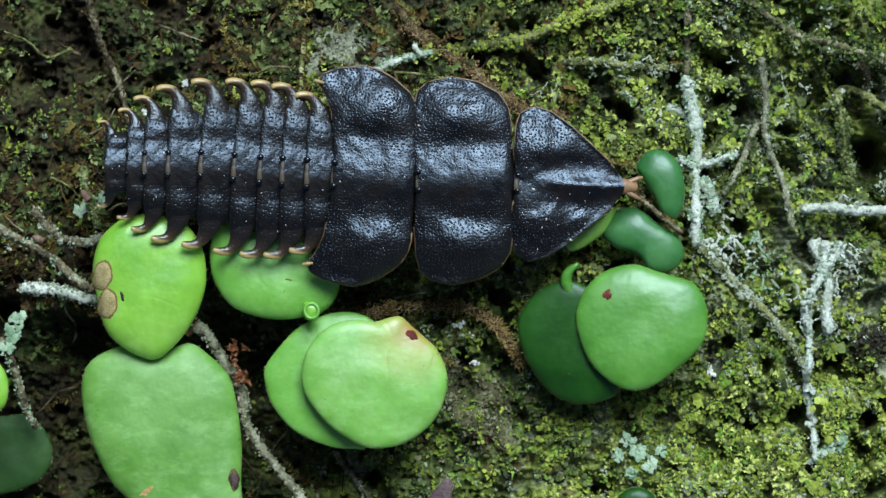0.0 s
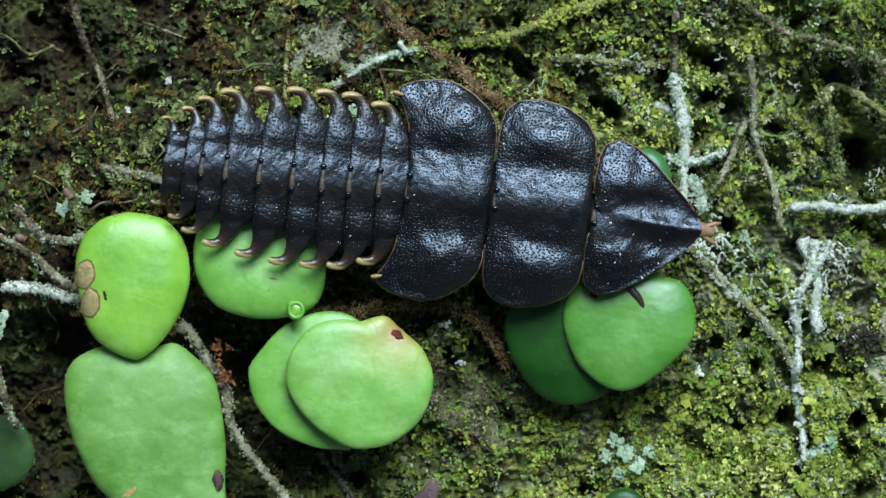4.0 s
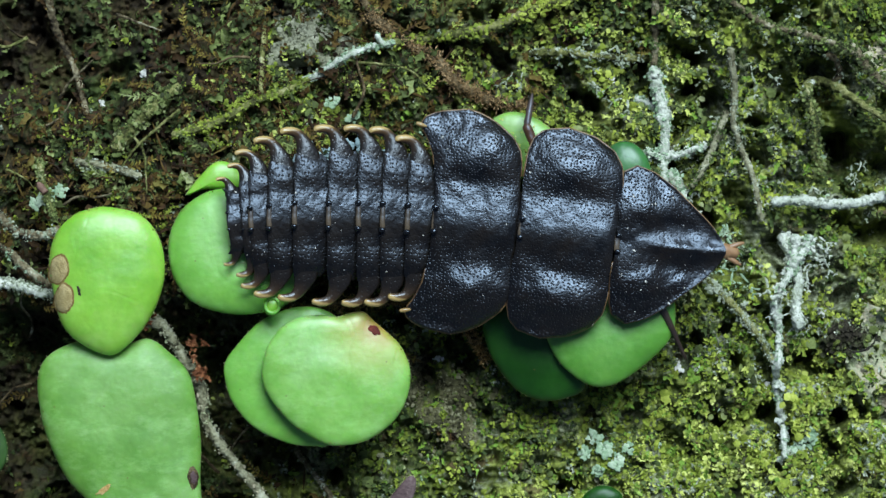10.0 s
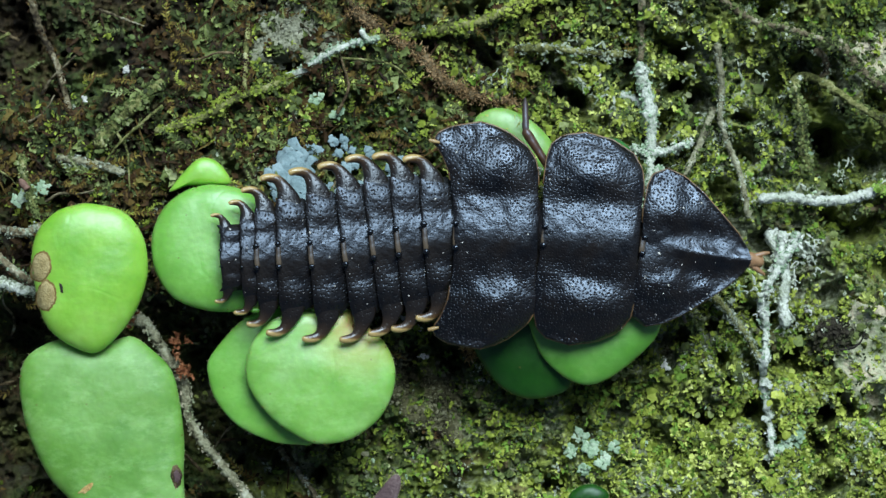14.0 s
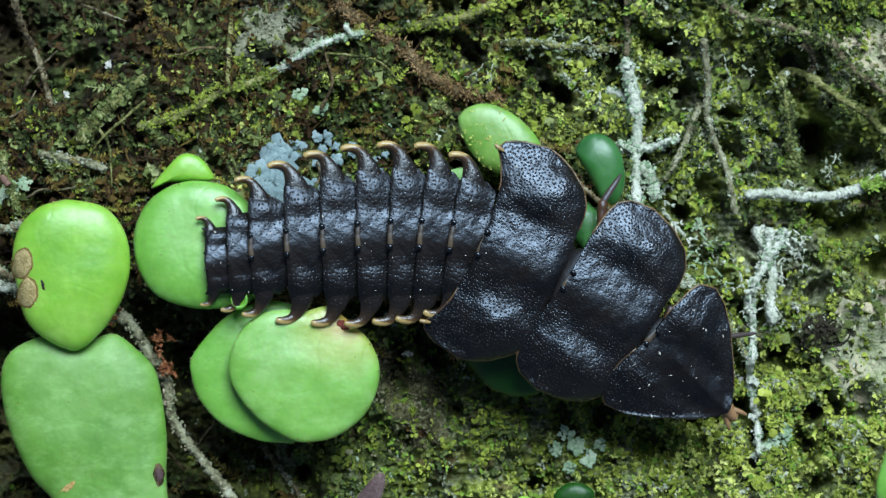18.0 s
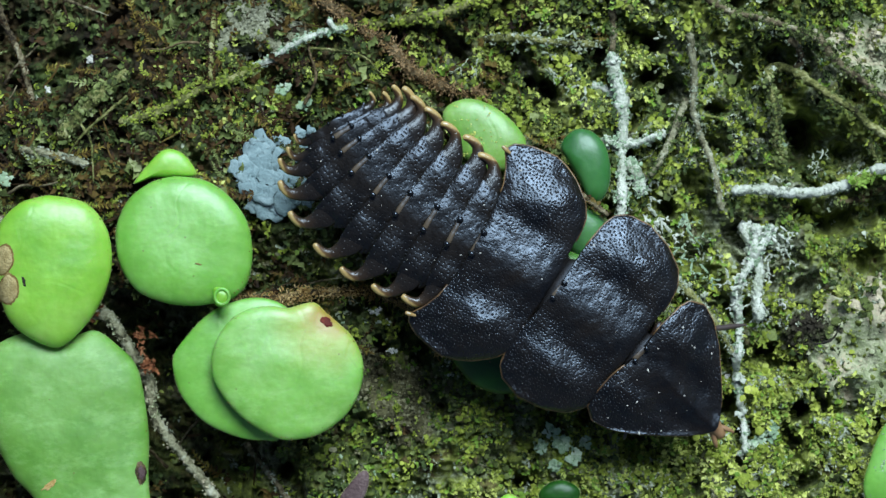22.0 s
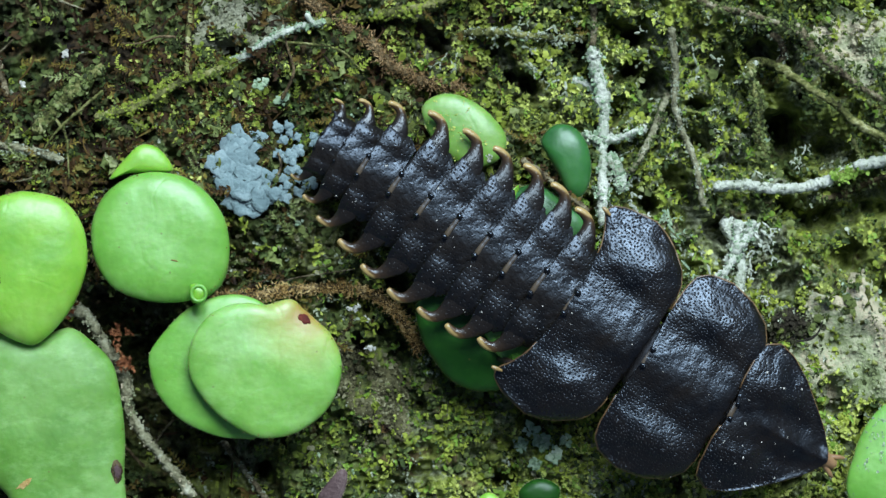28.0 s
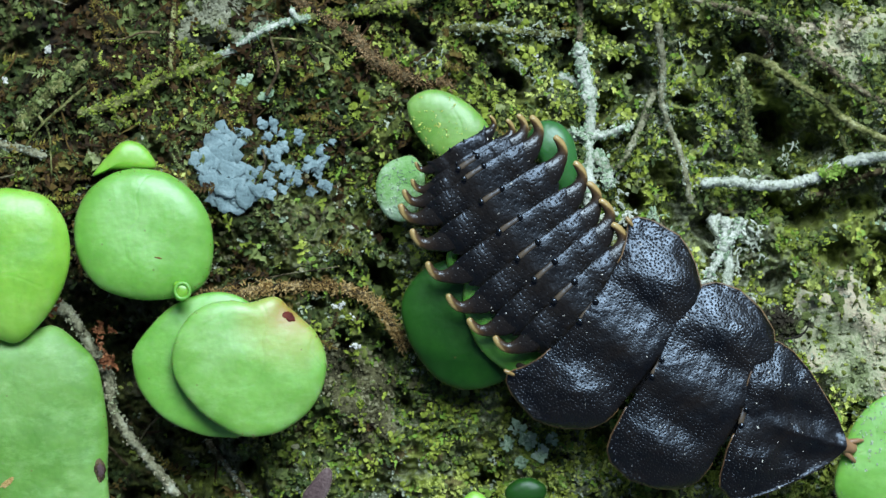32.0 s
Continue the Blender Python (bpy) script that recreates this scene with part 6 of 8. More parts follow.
def build_thorax():
    made = {}
    # pronotum: a rounded triangle with a keel
    rear = [(0, 0), (60, -6), (105, -2), (125, 5), (137, 28)]
    fore = [(0, 194), (10, 191), (20, 186), (45, 165), (75, 130), (105, 95), (128, 60), (137, 30)]

    def relief0(u, s, y, x):
        a = abs(y)
        keel = 0.5 * math.exp(-(a / 0.7) ** 2) * min(1, max(0, (x - 2) / 5))
        hollow = -0.4 * hump(y, x, 2.2, 7.0, 1.3, 3.5)
        swell = 0.55 * hump(y, x, 4.2, 3.2, 2.2, 3.0)
        fall = -1.25 * (a / 8.8) ** 2 - 0.8 * (x / 12.4) ** 2
        lip = 0.16 * math.exp(-((1 - u) / 0.05) ** 2) - 0.2 * math.exp(-u / 0.05)
        return keel + hollow + swell + fall + lip - 0.1 + 0.32 * wrinkle(x, y, 311) + 0.17 * wrinkle(x, y, 351, 0.85)
    ob, loop = plate("pronotum", rear, fore, 137, relief0, "triangular pitted black head shield")
    side_margins(ob, loop, 5.0, 0.13)
    tubercles(ob, 14, 0.12, 0.3)
    membrane(ob, 13, -0.2, -0.15)
    belly(ob, -0.5, 9.0, 3.6, -0.9, -4.0)
    dust(ob, 8.5, 12.0, 34, 21)
    made[0] = ob
    # head and mouth at the tip
    limb(ob, [(10.6, 0, -1.9), (12.4, 0.1, -1.9), (13.9, 0, -2.0)], [0.9, 0.95, 0.6], "head", FLESH)
    limb(ob, [(12.8, 0.5, -1.8), (13.9, 1.0, -1.8), (14.6, 1.2, -2.0)], [0.36, 0.28, 0.16], "antenna", FLESH)
    limb(ob, [(12.8, -0.5, -1.8), (13.8, -1.0, -1.8), (14.4, -1.3, -2.0)], [0.36, 0.28, 0.16], "antenna", FLESH)
    made["far_front_leg"] = jointed_leg(ob, (3.0, 3.0, -3.2), (4.9, 7.4, -2.9), (7.6, 10.3, -4.0), 0.42)
    made["front_leg"] = limb(ob, [(4.0, -3.0, -3.0), (5.6, -7.6, -2.8), (7.6, -9.8, -2.9), (10.6, -14.8, -3.9)], [0.5, 0.48, 0.44, 0.18])
    # mesonotum
    rear = [(0, 0), (80, -6), (135, -3), (160, 4), (176, 22), (184, 62)]
    fore = [(0, 166), (50, 167), (100, 168), (130, 163), (155, 146), (175, 110), (184, 64)]
    ob, loop = plate("mesonotum", rear, fore, 184, thorax_relief(401, 10.6, 11.8, 0.9), "broad pitted black thorax plate")
    side_margins(ob, loop, 11.8, 0.15)
    tubercles(ob, 16, 0.2, 0.33)
    membrane(ob, 15)
    belly(ob, -1.0, 11.0, 5.5, -1.2, -4.6)
    made["mid_leg"] = jointed_leg(ob, (3.5, 4.0, -3.3), (-0.75, 11.4, -3.2), (-0.6, 15.2, -4.6), 0.5)
    limb(ob, [(5.0, -4.0, -3.4), (6.0, -8.0, -3.4), (5.0, -10.0, -5.0), (4.6, -10.6, -11.6)], [0.55, 0.5, 0.36, 0.15])
    dust(ob, 11.5, 10.5, 14, 22)
    made[1] = ob
    # metanotum
    rear = [(0, 0), (60, -2), (110, -9), (140, -21), (162, -36), (176, -30), (188, -6), (196, 45)]
    fore = [(0, 146), (60, 146), (110, 145), (130, 141), (152, 128), (178, 95), (190, 70), (196, 47)]
    ob, loop = plate("metanotum", rear, fore, 196, thorax_relief(501, 9.3, 12.5, 0.95), "broad pitted black thorax plate with pointed rear corners")
    side_margins(ob, loop, 12.5, 0.15)
    tubercles(ob, 21, 0.2, 0.38)
    membrane(ob, 20)
    for side in (1, -1):
        limb(ob, [(-1.7, side * 10.25, -1.4), (-2.3, side * 10.4, -1.35), (-2.8, side * 10.5, -1.35)], [0.14, 0.26, 0.2], "corner_tip", HORN_TIP)
    belly(ob, -1.0, 10.0, 5.8, -1.2, -4.6)
    made["hind_leg"] = jointed_leg(ob, (2.0, 4.0, -3.8), (-6.0, 9.2, -4.2), (-9.6, 11.9, -5.2), 0.5)
    limb(ob, [(3.0, -4.0, -3.4), (1.0, -8.0, -3.6), (-2.0, -9.2, -5.0), (-2.6, -9.6, -11.6)], [0.55, 0.5, 0.36, 0.15])
    dust(ob, 12.0, 9.0, 12, 23)
    made[2] = ob
    return made


def spine(ob, half, reach, side, size):
    """A flat horn that grows out of a plate's whole side and hooks to the rear, with a pale outer edge."""
    k, n, m = size / 0.9, 30, 16
    way = [(24, -44, 23), (23, -30, 22), (21, -19, 19.5), (16, -5, 14), (10, 6, 10.5), (2, 13.5, 8.6), (-9, 16.5, 7.6), (-19, 16.0, 6.2), (-25, 14.0, 4.4)]
    lift = reach - 17 * k
    path = smooth_loop([(x * k * S, (half + lift + y * k) * S, 0.0) for x, y, _ in way], n, False)
    turn = np.linspace(0, 1, n)
    wide = np.interp(turn * (len(way) - 1), np.arange(len(way)), [w for _, _, w in way]) * k * S
    wide[-1] *= 0.55
    verts, faces, along = [], [], []
    for i in range(n):
        d = path[min(i + 1, n - 1)] - path[max(i - 1, 0)]
        d = d / np.hypot(d[0], d[1])
        out = np.array([d[1], -d[0]])
        deep = min(wide[i] * 0.8, 0.3 + 0.2 * turn[i])
        b = soft_step(turn[i], 0.4, 0.95)
        drop = (-0.62 - 1.15 * (path[i][1] / (half * S)) ** 2.2) * (1 - b) - 1.5 * b
        for q in range(m):
            a = 2 * math.pi * q / m
            c = math.cos(a)
            verts.append(((path[i][0] + out[0] * c * wide[i]) * MM, side * (path[i][1] + out[1] * c * wide[i]) * MM, (drop + deep * math.sin(a) - 0.2 * (path[i][0] + out[0] * c * wide[i]) * (1 - soft_step(turn[i], 0.1, 0.6))) * MM))
            along.append(turn[i] + 0.26 * c * soft_step(turn[i], 0.45, 0.7))
    for i in range(n - 1):
        for q in range(m):
            r = (q + 1) % m
            quad = (i * m + q, i * m + r, (i + 1) * m + r, (i + 1) * m + q)
            faces.append(quad if side < 0 else quad[::-1])
    last = tuple((n - 1) * m + q for q in range(m))
    faces += [tuple(range(m)), last]
    t = mesh_object("spine", verts, faces, SPINE, ob)
    att = t.data.attributes.new("along", 'FLOAT', 'POINT')
    att.data.foreach_set("value", along)
    tagged(t, "hooked brown spine with tan outer edge")


def build_abdomen():
    made = {}
    halves = (122, 132, 134, 133, 127, 117, 101, 84, 68)
    reaches = (17, 19, 19, 19, 19, 18, 16, 12, 7)
    for n, (half, reach) in enumerate(zip(halves, reaches)):
        last = n == 8
        length = 66 if n < 6 else (62 if n < 8 else 60)
        k = 1.0 if n < 6 else 1.0 - 0.16 * (n - 5)
        side_end = half - 20 * k
        rear = [(0, 0), (half * 0.7, 0 if not last else 3), (side_end, 2 if not last else -4)]
        fore = [(0, length), (half * 0.7, length), (side_end, length * 0.72)]
        hh, ll = half * S, length * S

        def relief(u, s, y, x, hh=hh, ll=ll, n=n):
            a = abs(y)
            ridge = 0.3 * math.exp(-(a / 2.4) ** 2)
            side = 0.40 * math.exp(-((a - hh * 0.64) / (hh * 0.24)) ** 2) * math.exp(-((u - 0.4) / 0.4) ** 2)
            crease = -0.05 * math.exp(-((a - hh * 0.4) / (hh * 0.09)) ** 2)
            fall = -1.35 * (a / hh) ** 1.7 - 0.8 * u
            lip = -0.16 * math.exp(-u / 0.06)
            return ridge + side + crease + fall + lip - 0.3 + 0.15 * wrinkle(x + n * 13.7, y, 600 + n, 1.2)
        ob, loop = plate("abdominal_plate", rear, fore, side_end, relief, "narrow pitted black tail plate" if not last else "small blunt end plate of the tail", 0.45, 22, 60, TAIL_SHELL)
        if n < 7:
            tubercles(ob, 24 - n * 0.8, 0.12, 0.38 - 0.012 * n)
            membrane(ob, 22 - n * 0.8, -0.08, -0.07, 0.3)
        else:
            tubercles(ob, 17 - 3 * (n - 7), 0.0, 0.17)
        for side in (1, -1):
            spine(ob, half, reach, side, 0.9 * k)
        belly(ob, 0.2, 4.6 if not last else 3.0, hh * 0.72, -1.3, -3.6)
        dust(ob, hh, 3.0, 5, 30 + n)
        made[3 + n] = ob
    return made


plates = {**build_thorax(), **build_abdomen()}


def motions():
    walk(beetle, [
        (0, mm(-12.50, 8.53, 10, -3.6)),
        (0.5, mm(-11.67, 8.39, 10, -3.8)),
        (1, mm(-11.09, 8.35, 10, -4.3)),
        (1.5, mm(-10.16, 7.93, 10, -4.7)),
        (2, mm(-7.89, 7.31, 10, -5.9)),
        (2.5, mm(-5.97, 6.76, 10, -6.8)),
        (3, mm(-4.93, 6.73, 10, -6.8)),
        (3.5, mm(-3.47, 6.72, 10, -6.3)),
        (5.5, mm(-1.08, 7.75, 10, -9.4)),
        (6, mm(-0.61, 7.79, 10, -9.2)),
        (6.5, mm(-0.60, 7.82, 10, -9.0)),
        (7, mm(-0.81, 7.76, 10, -9.4)),
        (7.5, mm(-1.18, 7.71, 10, -9.6)),
        (7.9, mm(-1.18, 7.71, 10, -9.6)),
        (8.1, mm(1.45, 4.72, 10, -8.4)),
        (8.5, mm(1.45, 4.72, 10, -8.4)),
        (9, mm(2.14, 4.28, 10, -7.9)),
        (9.5, mm(2.92, 2.84, 10, -6.0)),
        (10, mm(3.03, 2.61, 10, -5.0)),
        (10.5, mm(3.82, 1.65, 10, -3.7)),
        (11, mm(3.93, 0.85, 10, -1.6)),
        (11.5, mm(4.04, 0.61, 10, -0.8)),
        (12, mm(4.24, 0.66, 10, -0.7)),
        (12.5, mm(4.82, 0.62, 10, 0.0)),
        (13, mm(6.12, 0.48, 10, 1.0)),
        (13.5, mm(6.70, 0.35, 10, 1.0)),
        (14, mm(6.99, 0.49, 10, -0.3)),
        (14.5, mm(7.56, 0.42, 10, -1.9)),
        (16.5, mm(9.48, 0.54, 10, -14.8)),
        (17, mm(10.20, 0.07, 10, -18.1)),
        (17.5, mm(10.97, -0.80, 10, -21.3)),
        (18, mm(11.66, -0.75, 10, -23.2)),
        (18.5, mm(12.32, -0.47, 10, -26.3)),
        (19, mm(13.12, -0.18, 10, -29.0)),
        (19.5, mm(13.72, 0.42, 10, -32.0)),
        (20, mm(13.67, 0.46, 10, -31.9)),
        (20.5, mm(12.76, -0.84, 10, -30.8)),
        (22, mm(12.81, -1.11, 10, -30.2)),
        (22.5, mm(13.30, -0.89, 10, -30.4)),
        (23, mm(13.42, -1.00, 10, -31.0)),
        (23.5, mm(13.49, -0.97, 10, -31.4)),
        (24, mm(13.82, -2.23, 10, -32.3)),
        (24.5, mm(14.67, -2.92, 10, -34.4)),
        (25, mm(15.95, -4.12, 10, -36.6)),
        (25.5, mm(17.41, -5.10, 10, -38.1)),
        (27.5, mm(23.21, -7.14, 10, -36.0)),
        (28, mm(25.07, -7.95, 10, -34.9)),
        (28.5, mm(25.40, -8.17, 10, -34.1)),
        (29, mm(26.31, -8.65, 10, -34.4)),
        (29.5, mm(27.39, -8.83, 10, -35.9)),
        (30, mm(28.19, -8.71, 10, -37.5)),
        (30.5, mm(28.58, -8.72, 10, -38.4)),
        (31, mm(28.58, -8.84, 10, -38.8)),
        (31.5, mm(28.42, -9.09, 10, -38.7)),
        (32, mm(28.35, -9.10, 10, -38.5)),
    ])
    walk(plates[0], [
        (0, mm(20.86, 0.29, -0.6, 1.5, 4.0)),
        (0.5, mm(20.78, 0.44, -0.6, 1.8, 4.0)),
        (1, mm(20.69, 0.70, -0.6, 2.8, 4.1)),
        (2, mm(20.52, 0.44, -0.6, 2.7, 4.1)),
        (2.5, mm(20.74, 0.30, -0.6, 2.5, 4.2)),
        (3, mm(21.09, 0.11, -0.6, 2.1, 4.2)),
        (3.5, mm(21.32, -0.24, -0.6, 0.6, 4.2)),
        (5.5, mm(20.83, -1.60, -0.6, -8.2, 4.4)),
        (6, mm(20.68, -1.86, -0.6, -9.2, 4.4)),
        (6.5, mm(20.64, -2.11, -0.6, -9.5, 4.4)),
        (7, mm(20.62, -2.17, -0.6, -8.9, 4.5)),
        (7.5, mm(20.69, -1.98, -0.6, -8.4, 4.5)),
        (7.9, mm(20.69, -1.98, -0.6, -8.4, 4.5)),
        (8.1, mm(20.76, -1.17, -0.6, -1.7, 4.6)),
        (9, mm(20.74, -1.06, -0.6, -1.0, 4.6)),
        (9.5, mm(20.62, -0.79, -0.6, -0.7, 4.7)),
        (10, mm(20.61, -0.90, -0.6, 0.4, 4.7)),
        (10.5, mm(20.53, -0.72, -0.6, -0.7, 4.7)),
        (11, mm(20.55, -0.72, -0.6, -3.3, 4.8)),
        (11.5, mm(20.62, -0.82, -0.6, -4.6, 4.8)),
        (12, mm(20.59, -0.86, -0.6, -4.6, 4.8)),
        (13, mm(20.72, -0.60, -0.6, -3.8, 4.9)),
        (13.5, mm(20.81, -0.61, -0.6, -4.9, 4.9)),
        (14, mm(20.86, -0.98, -0.6, -7.9, 5.0)),
        (14.5, mm(20.98, -1.65, -0.6, -10.3, 5.0)),
        (16.5, mm(21.27, -1.61, -0.6, -18.0, 8.4)),
        (17, mm(21.27, -2.44, -0.6, -19.1, 9.3)),
        (17.5, mm(21.24, -2.26, -0.6, -19.2, 10.1)),
        (18, mm(21.28, -2.12, -0.6, -20.6, 11.0)),
        (18.5, mm(21.36, -2.18, -0.6, -20.5, 11.2)),
        (19, mm(21.42, -2.16, -0.6, -17.3, 11.3)),
        (19.5, mm(21.55, -1.85, -0.6, -13.2, 11.5)),
        (20, mm(21.57, -2.01, -0.6, -12.2, 11.7)),
        (20.5, mm(21.63, -1.37, -0.6, -11.3, 11.8)),
        (21, mm(21.61, -1.62, -0.6, -13.2, 12.0)),
        (21.5, mm(21.60, -1.77, -0.6, -14.3, 12.2)),
        (22, mm(21.56, -1.52, -0.6, -14.2, 12.3)),
        (22.5, mm(21.48, -1.58, -0.6, -13.9, 12.5)),
        (23, mm(21.51, -1.50, -0.6, -13.2, 12.7)),
        (23.5, mm(21.36, -1.65, -0.6, -12.9, 12.8)),
        (24, mm(21.37, -1.17, -0.6, -12.0, 13.0)),
        (24.5, mm(21.39, -1.07, -0.6, -9.9, 12.9)),
        (25, mm(21.29, -0.54, -0.6, -6.9, 12.8)),
        (25.5, mm(21.25, -0.14, -0.6, -3.9, 12.6)),
        (27.5, mm(21.32, 0.38, -0.6, 7.5, 12.1)),
        (28, mm(21.26, 0.54, -0.6, 6.6, 12.0)),
        (28.5, mm(21.26, 0.46, -0.6, 8.6, 11.9)),
        (29, mm(21.24, 0.51, -0.6, 10.7, 11.8)),
        (30, mm(20.94, 1.15, -0.6, 16.2, 11.5)),
        (31, mm(20.56, 1.42, -0.6, 19.1, 11.2)),
        (31.5, mm(20.44, 1.67, -0.6, 20.8, 11.1)),
        (32, mm(20.33, 1.55, -0.6, 21.8, 11.0)),
    ])
    walk(plates[1], [
        (0, mm(9.59, -0.18, 0, 4.4)),
        (1, mm(9.52, -0.07, 0, 5.5)),
        (2, mm(9.55, -0.24, 0, 4.7)),
        (2.5, mm(9.64, -0.14, 0, 4.3)),
        (3.5, mm(9.90, -0.18, 0, 1.9)),
        (5.5, mm(9.91, -0.12, 0, -6.7)),
        (6, mm(9.79, -0.13, 0, -7.5)),
        (6.5, mm(9.75, -0.26, 0, -8.3)),
        (7.5, mm(9.84, -0.19, 0, -8.7)),
        (7.9, mm(9.84, -0.19, 0, -8.7)),
        (8.1, mm(9.76, -0.02, 0, -5.1)),
        (8.5, mm(9.76, -0.02, 0, -5.1)),
        (9, mm(9.76, -0.15, 0, -4.2)),
        (9.5, mm(9.74, -0.04, 0, -3.7)),
        (10, mm(9.67, -0.12, 0, -3.0)),
        (10.5, mm(9.64, -0.09, 0, -2.7)),
        (11, mm(9.66, -0.02, 0, -3.3)),
        (12, mm(9.64, -0.13, 0, -3.2)),
        (12.5, mm(9.73, -0.05, 0, -3.0)),
        (13, mm(9.71, -0.03, 0, -2.8)),
        (14, mm(9.80, 0.01, 0, -4.4)),
        (14.5, mm(9.89, -0.15, 0, -5.6)),
        (16.5, mm(10.15, -0.02, 0, -9.5, 1.7)),
        (17, mm(10.19, -0.26, 0, -10.0, 2.1)),
        (18, mm(10.25, -0.04, 0, -10.1, 3.0)),
        (19, mm(10.23, -0.07, 0, -10.3, 3.0)),
        (19.5, mm(10.20, -0.05, 0, -8.7, 3.0)),
        (20, mm(10.23, -0.04, 0, -8.9, 3.0)),
        (20.5, mm(10.23, 0.10, 0, -6.6, 3.0)),
        (21, mm(10.28, -0.02, 0, -7.6, 3.0)),
        (21.5, mm(10.25, -0.03, 0, -8.0, 3.0)),
        (22, mm(10.20, -0.00, 0, -7.5, 3.0)),
        (23, mm(10.25, 0.02, 0, -7.3, 3.0)),
        (23.5, mm(10.24, -0.07, 0, -7.1, 3.0)),
        (24, mm(10.27, 0.11, 0, -6.3, 3.0)),
        (24.5, mm(10.26, -0.03, 0, -4.6, 3.0)),
        (25.5, mm(10.07, -0.08, 0, -0.1, 3.0)),
        (27.5, mm(10.23, -0.14, 0, 2.3, 3.0)),
        (28, mm(10.20, -0.06, 0, 2.1, 3.0)),
        (29, mm(10.09, -0.10, 0, 2.2, 3.0)),
        (30, mm(9.89, -0.10, 0, 5.4, 3.0)),
        (31.5, mm(9.65, -0.07, 0, 8.0, 3.0)),
        (32, mm(9.61, -0.14, 0, 8.1, 3.0)),
    ])
    walk(plates[3], [
        (0, mm(-3.09, -0.10, -0.2, 1.4)),
        (2, mm(-3.23, -0.03, -0.2, 1.4)),
        (2.5, mm(-3.39, -0.01, -0.2, 1.7)),
        (3, mm(-3.43, -0.06, -0.2, 1.2)),
        (3.5, mm(-3.43, 0.01, -0.2, 1.2)),
        (5.5, mm(-2.64, -0.10, -0.2, 1.6)),
        (6.5, mm(-2.59, -0.07, -0.2, 2.7)),
        (7.5, mm(-2.88, -0.09, -0.2, 3.1)),
        (7.9, mm(-2.88, -0.09, -0.2, 3.1)),
        (8.1, mm(-3.07, -0.31, -0.2, 3.3)),
        (9, mm(-2.98, -0.27, -0.2, 3.0)),
        (10, mm(-3.03, -0.17, -0.2, 2.3)),
        (11.5, mm(-2.97, -0.28, -0.2, 3.5)),
        (12, mm(-3.07, -0.18, -0.2, 3.6)),
        (12.5, mm(-3.07, -0.24, -0.2, 3.6)),
        (13, mm(-3.26, -0.28, -0.2, 3.6)),
        (14.5, mm(-3.38, -0.35, -0.2, 6.6)),
        (16.5, mm(-3.36, -0.69, -0.26, 12.9, -1.0)),
        (17, mm(-3.46, -0.58, -0.28, 13.4, -1.3)),
        (17.5, mm(-3.41, -0.67, -0.3, 14.0, -1.7)),
        (18, mm(-3.46, -0.61, -0.32, 14.0, -2.0)),
        (18.5, mm(-3.37, -0.56, -0.34, 13.5, -2.3)),
        (19.5, mm(-3.00, -0.37, -0.36, 3.8, -3.0)),
        (20.5, mm(-2.89, -0.24, -0.38, 2.3, -3.7)),
        (21.5, mm(-2.88, -0.19, -0.42, 1.1, -4.3)),
        (22, mm(-2.90, -0.27, -0.44, 1.9, -4.7)),
        (23, mm(-2.94, -0.23, -0.47, 3.8, -5.3)),
        (23.5, mm(-3.09, -0.35, -0.5, 4.8, -5.7)),
        (24.5, mm(-3.42, -0.41, -0.58, 4.1, -6.3)),
        (25, mm(-3.39, -0.31, -0.59, 2.9, -6.7)),
        (25.5, mm(-3.53, -0.27, -0.63, 1.9, -7.0)),
        (27.5, mm(-3.99, -0.07, -0.74, -1.8, -7.8)),
        (28, mm(-4.10, -0.08, -0.74, -2.0, -7.5)),
        (28.5, mm(-4.04, -0.03, -0.71, -1.6, -7.2)),
        (29, mm(-3.87, -0.05, -0.67, -2.4, -7.0)),
        (29.5, mm(-3.73, 0.06, -0.62, -4.3, -6.5)),
        (30, mm(-3.48, 0.09, -0.56, -6.2, -6.0)),
        (30.5, mm(-3.37, 0.12, -0.52, -7.3, -5.5)),
        (31.5, mm(-3.28, 0.22, -0.49, -7.7, -5.0)),
        (32, mm(-3.28, 0.18, -0.49, -7.8, -5.0)),
    ])
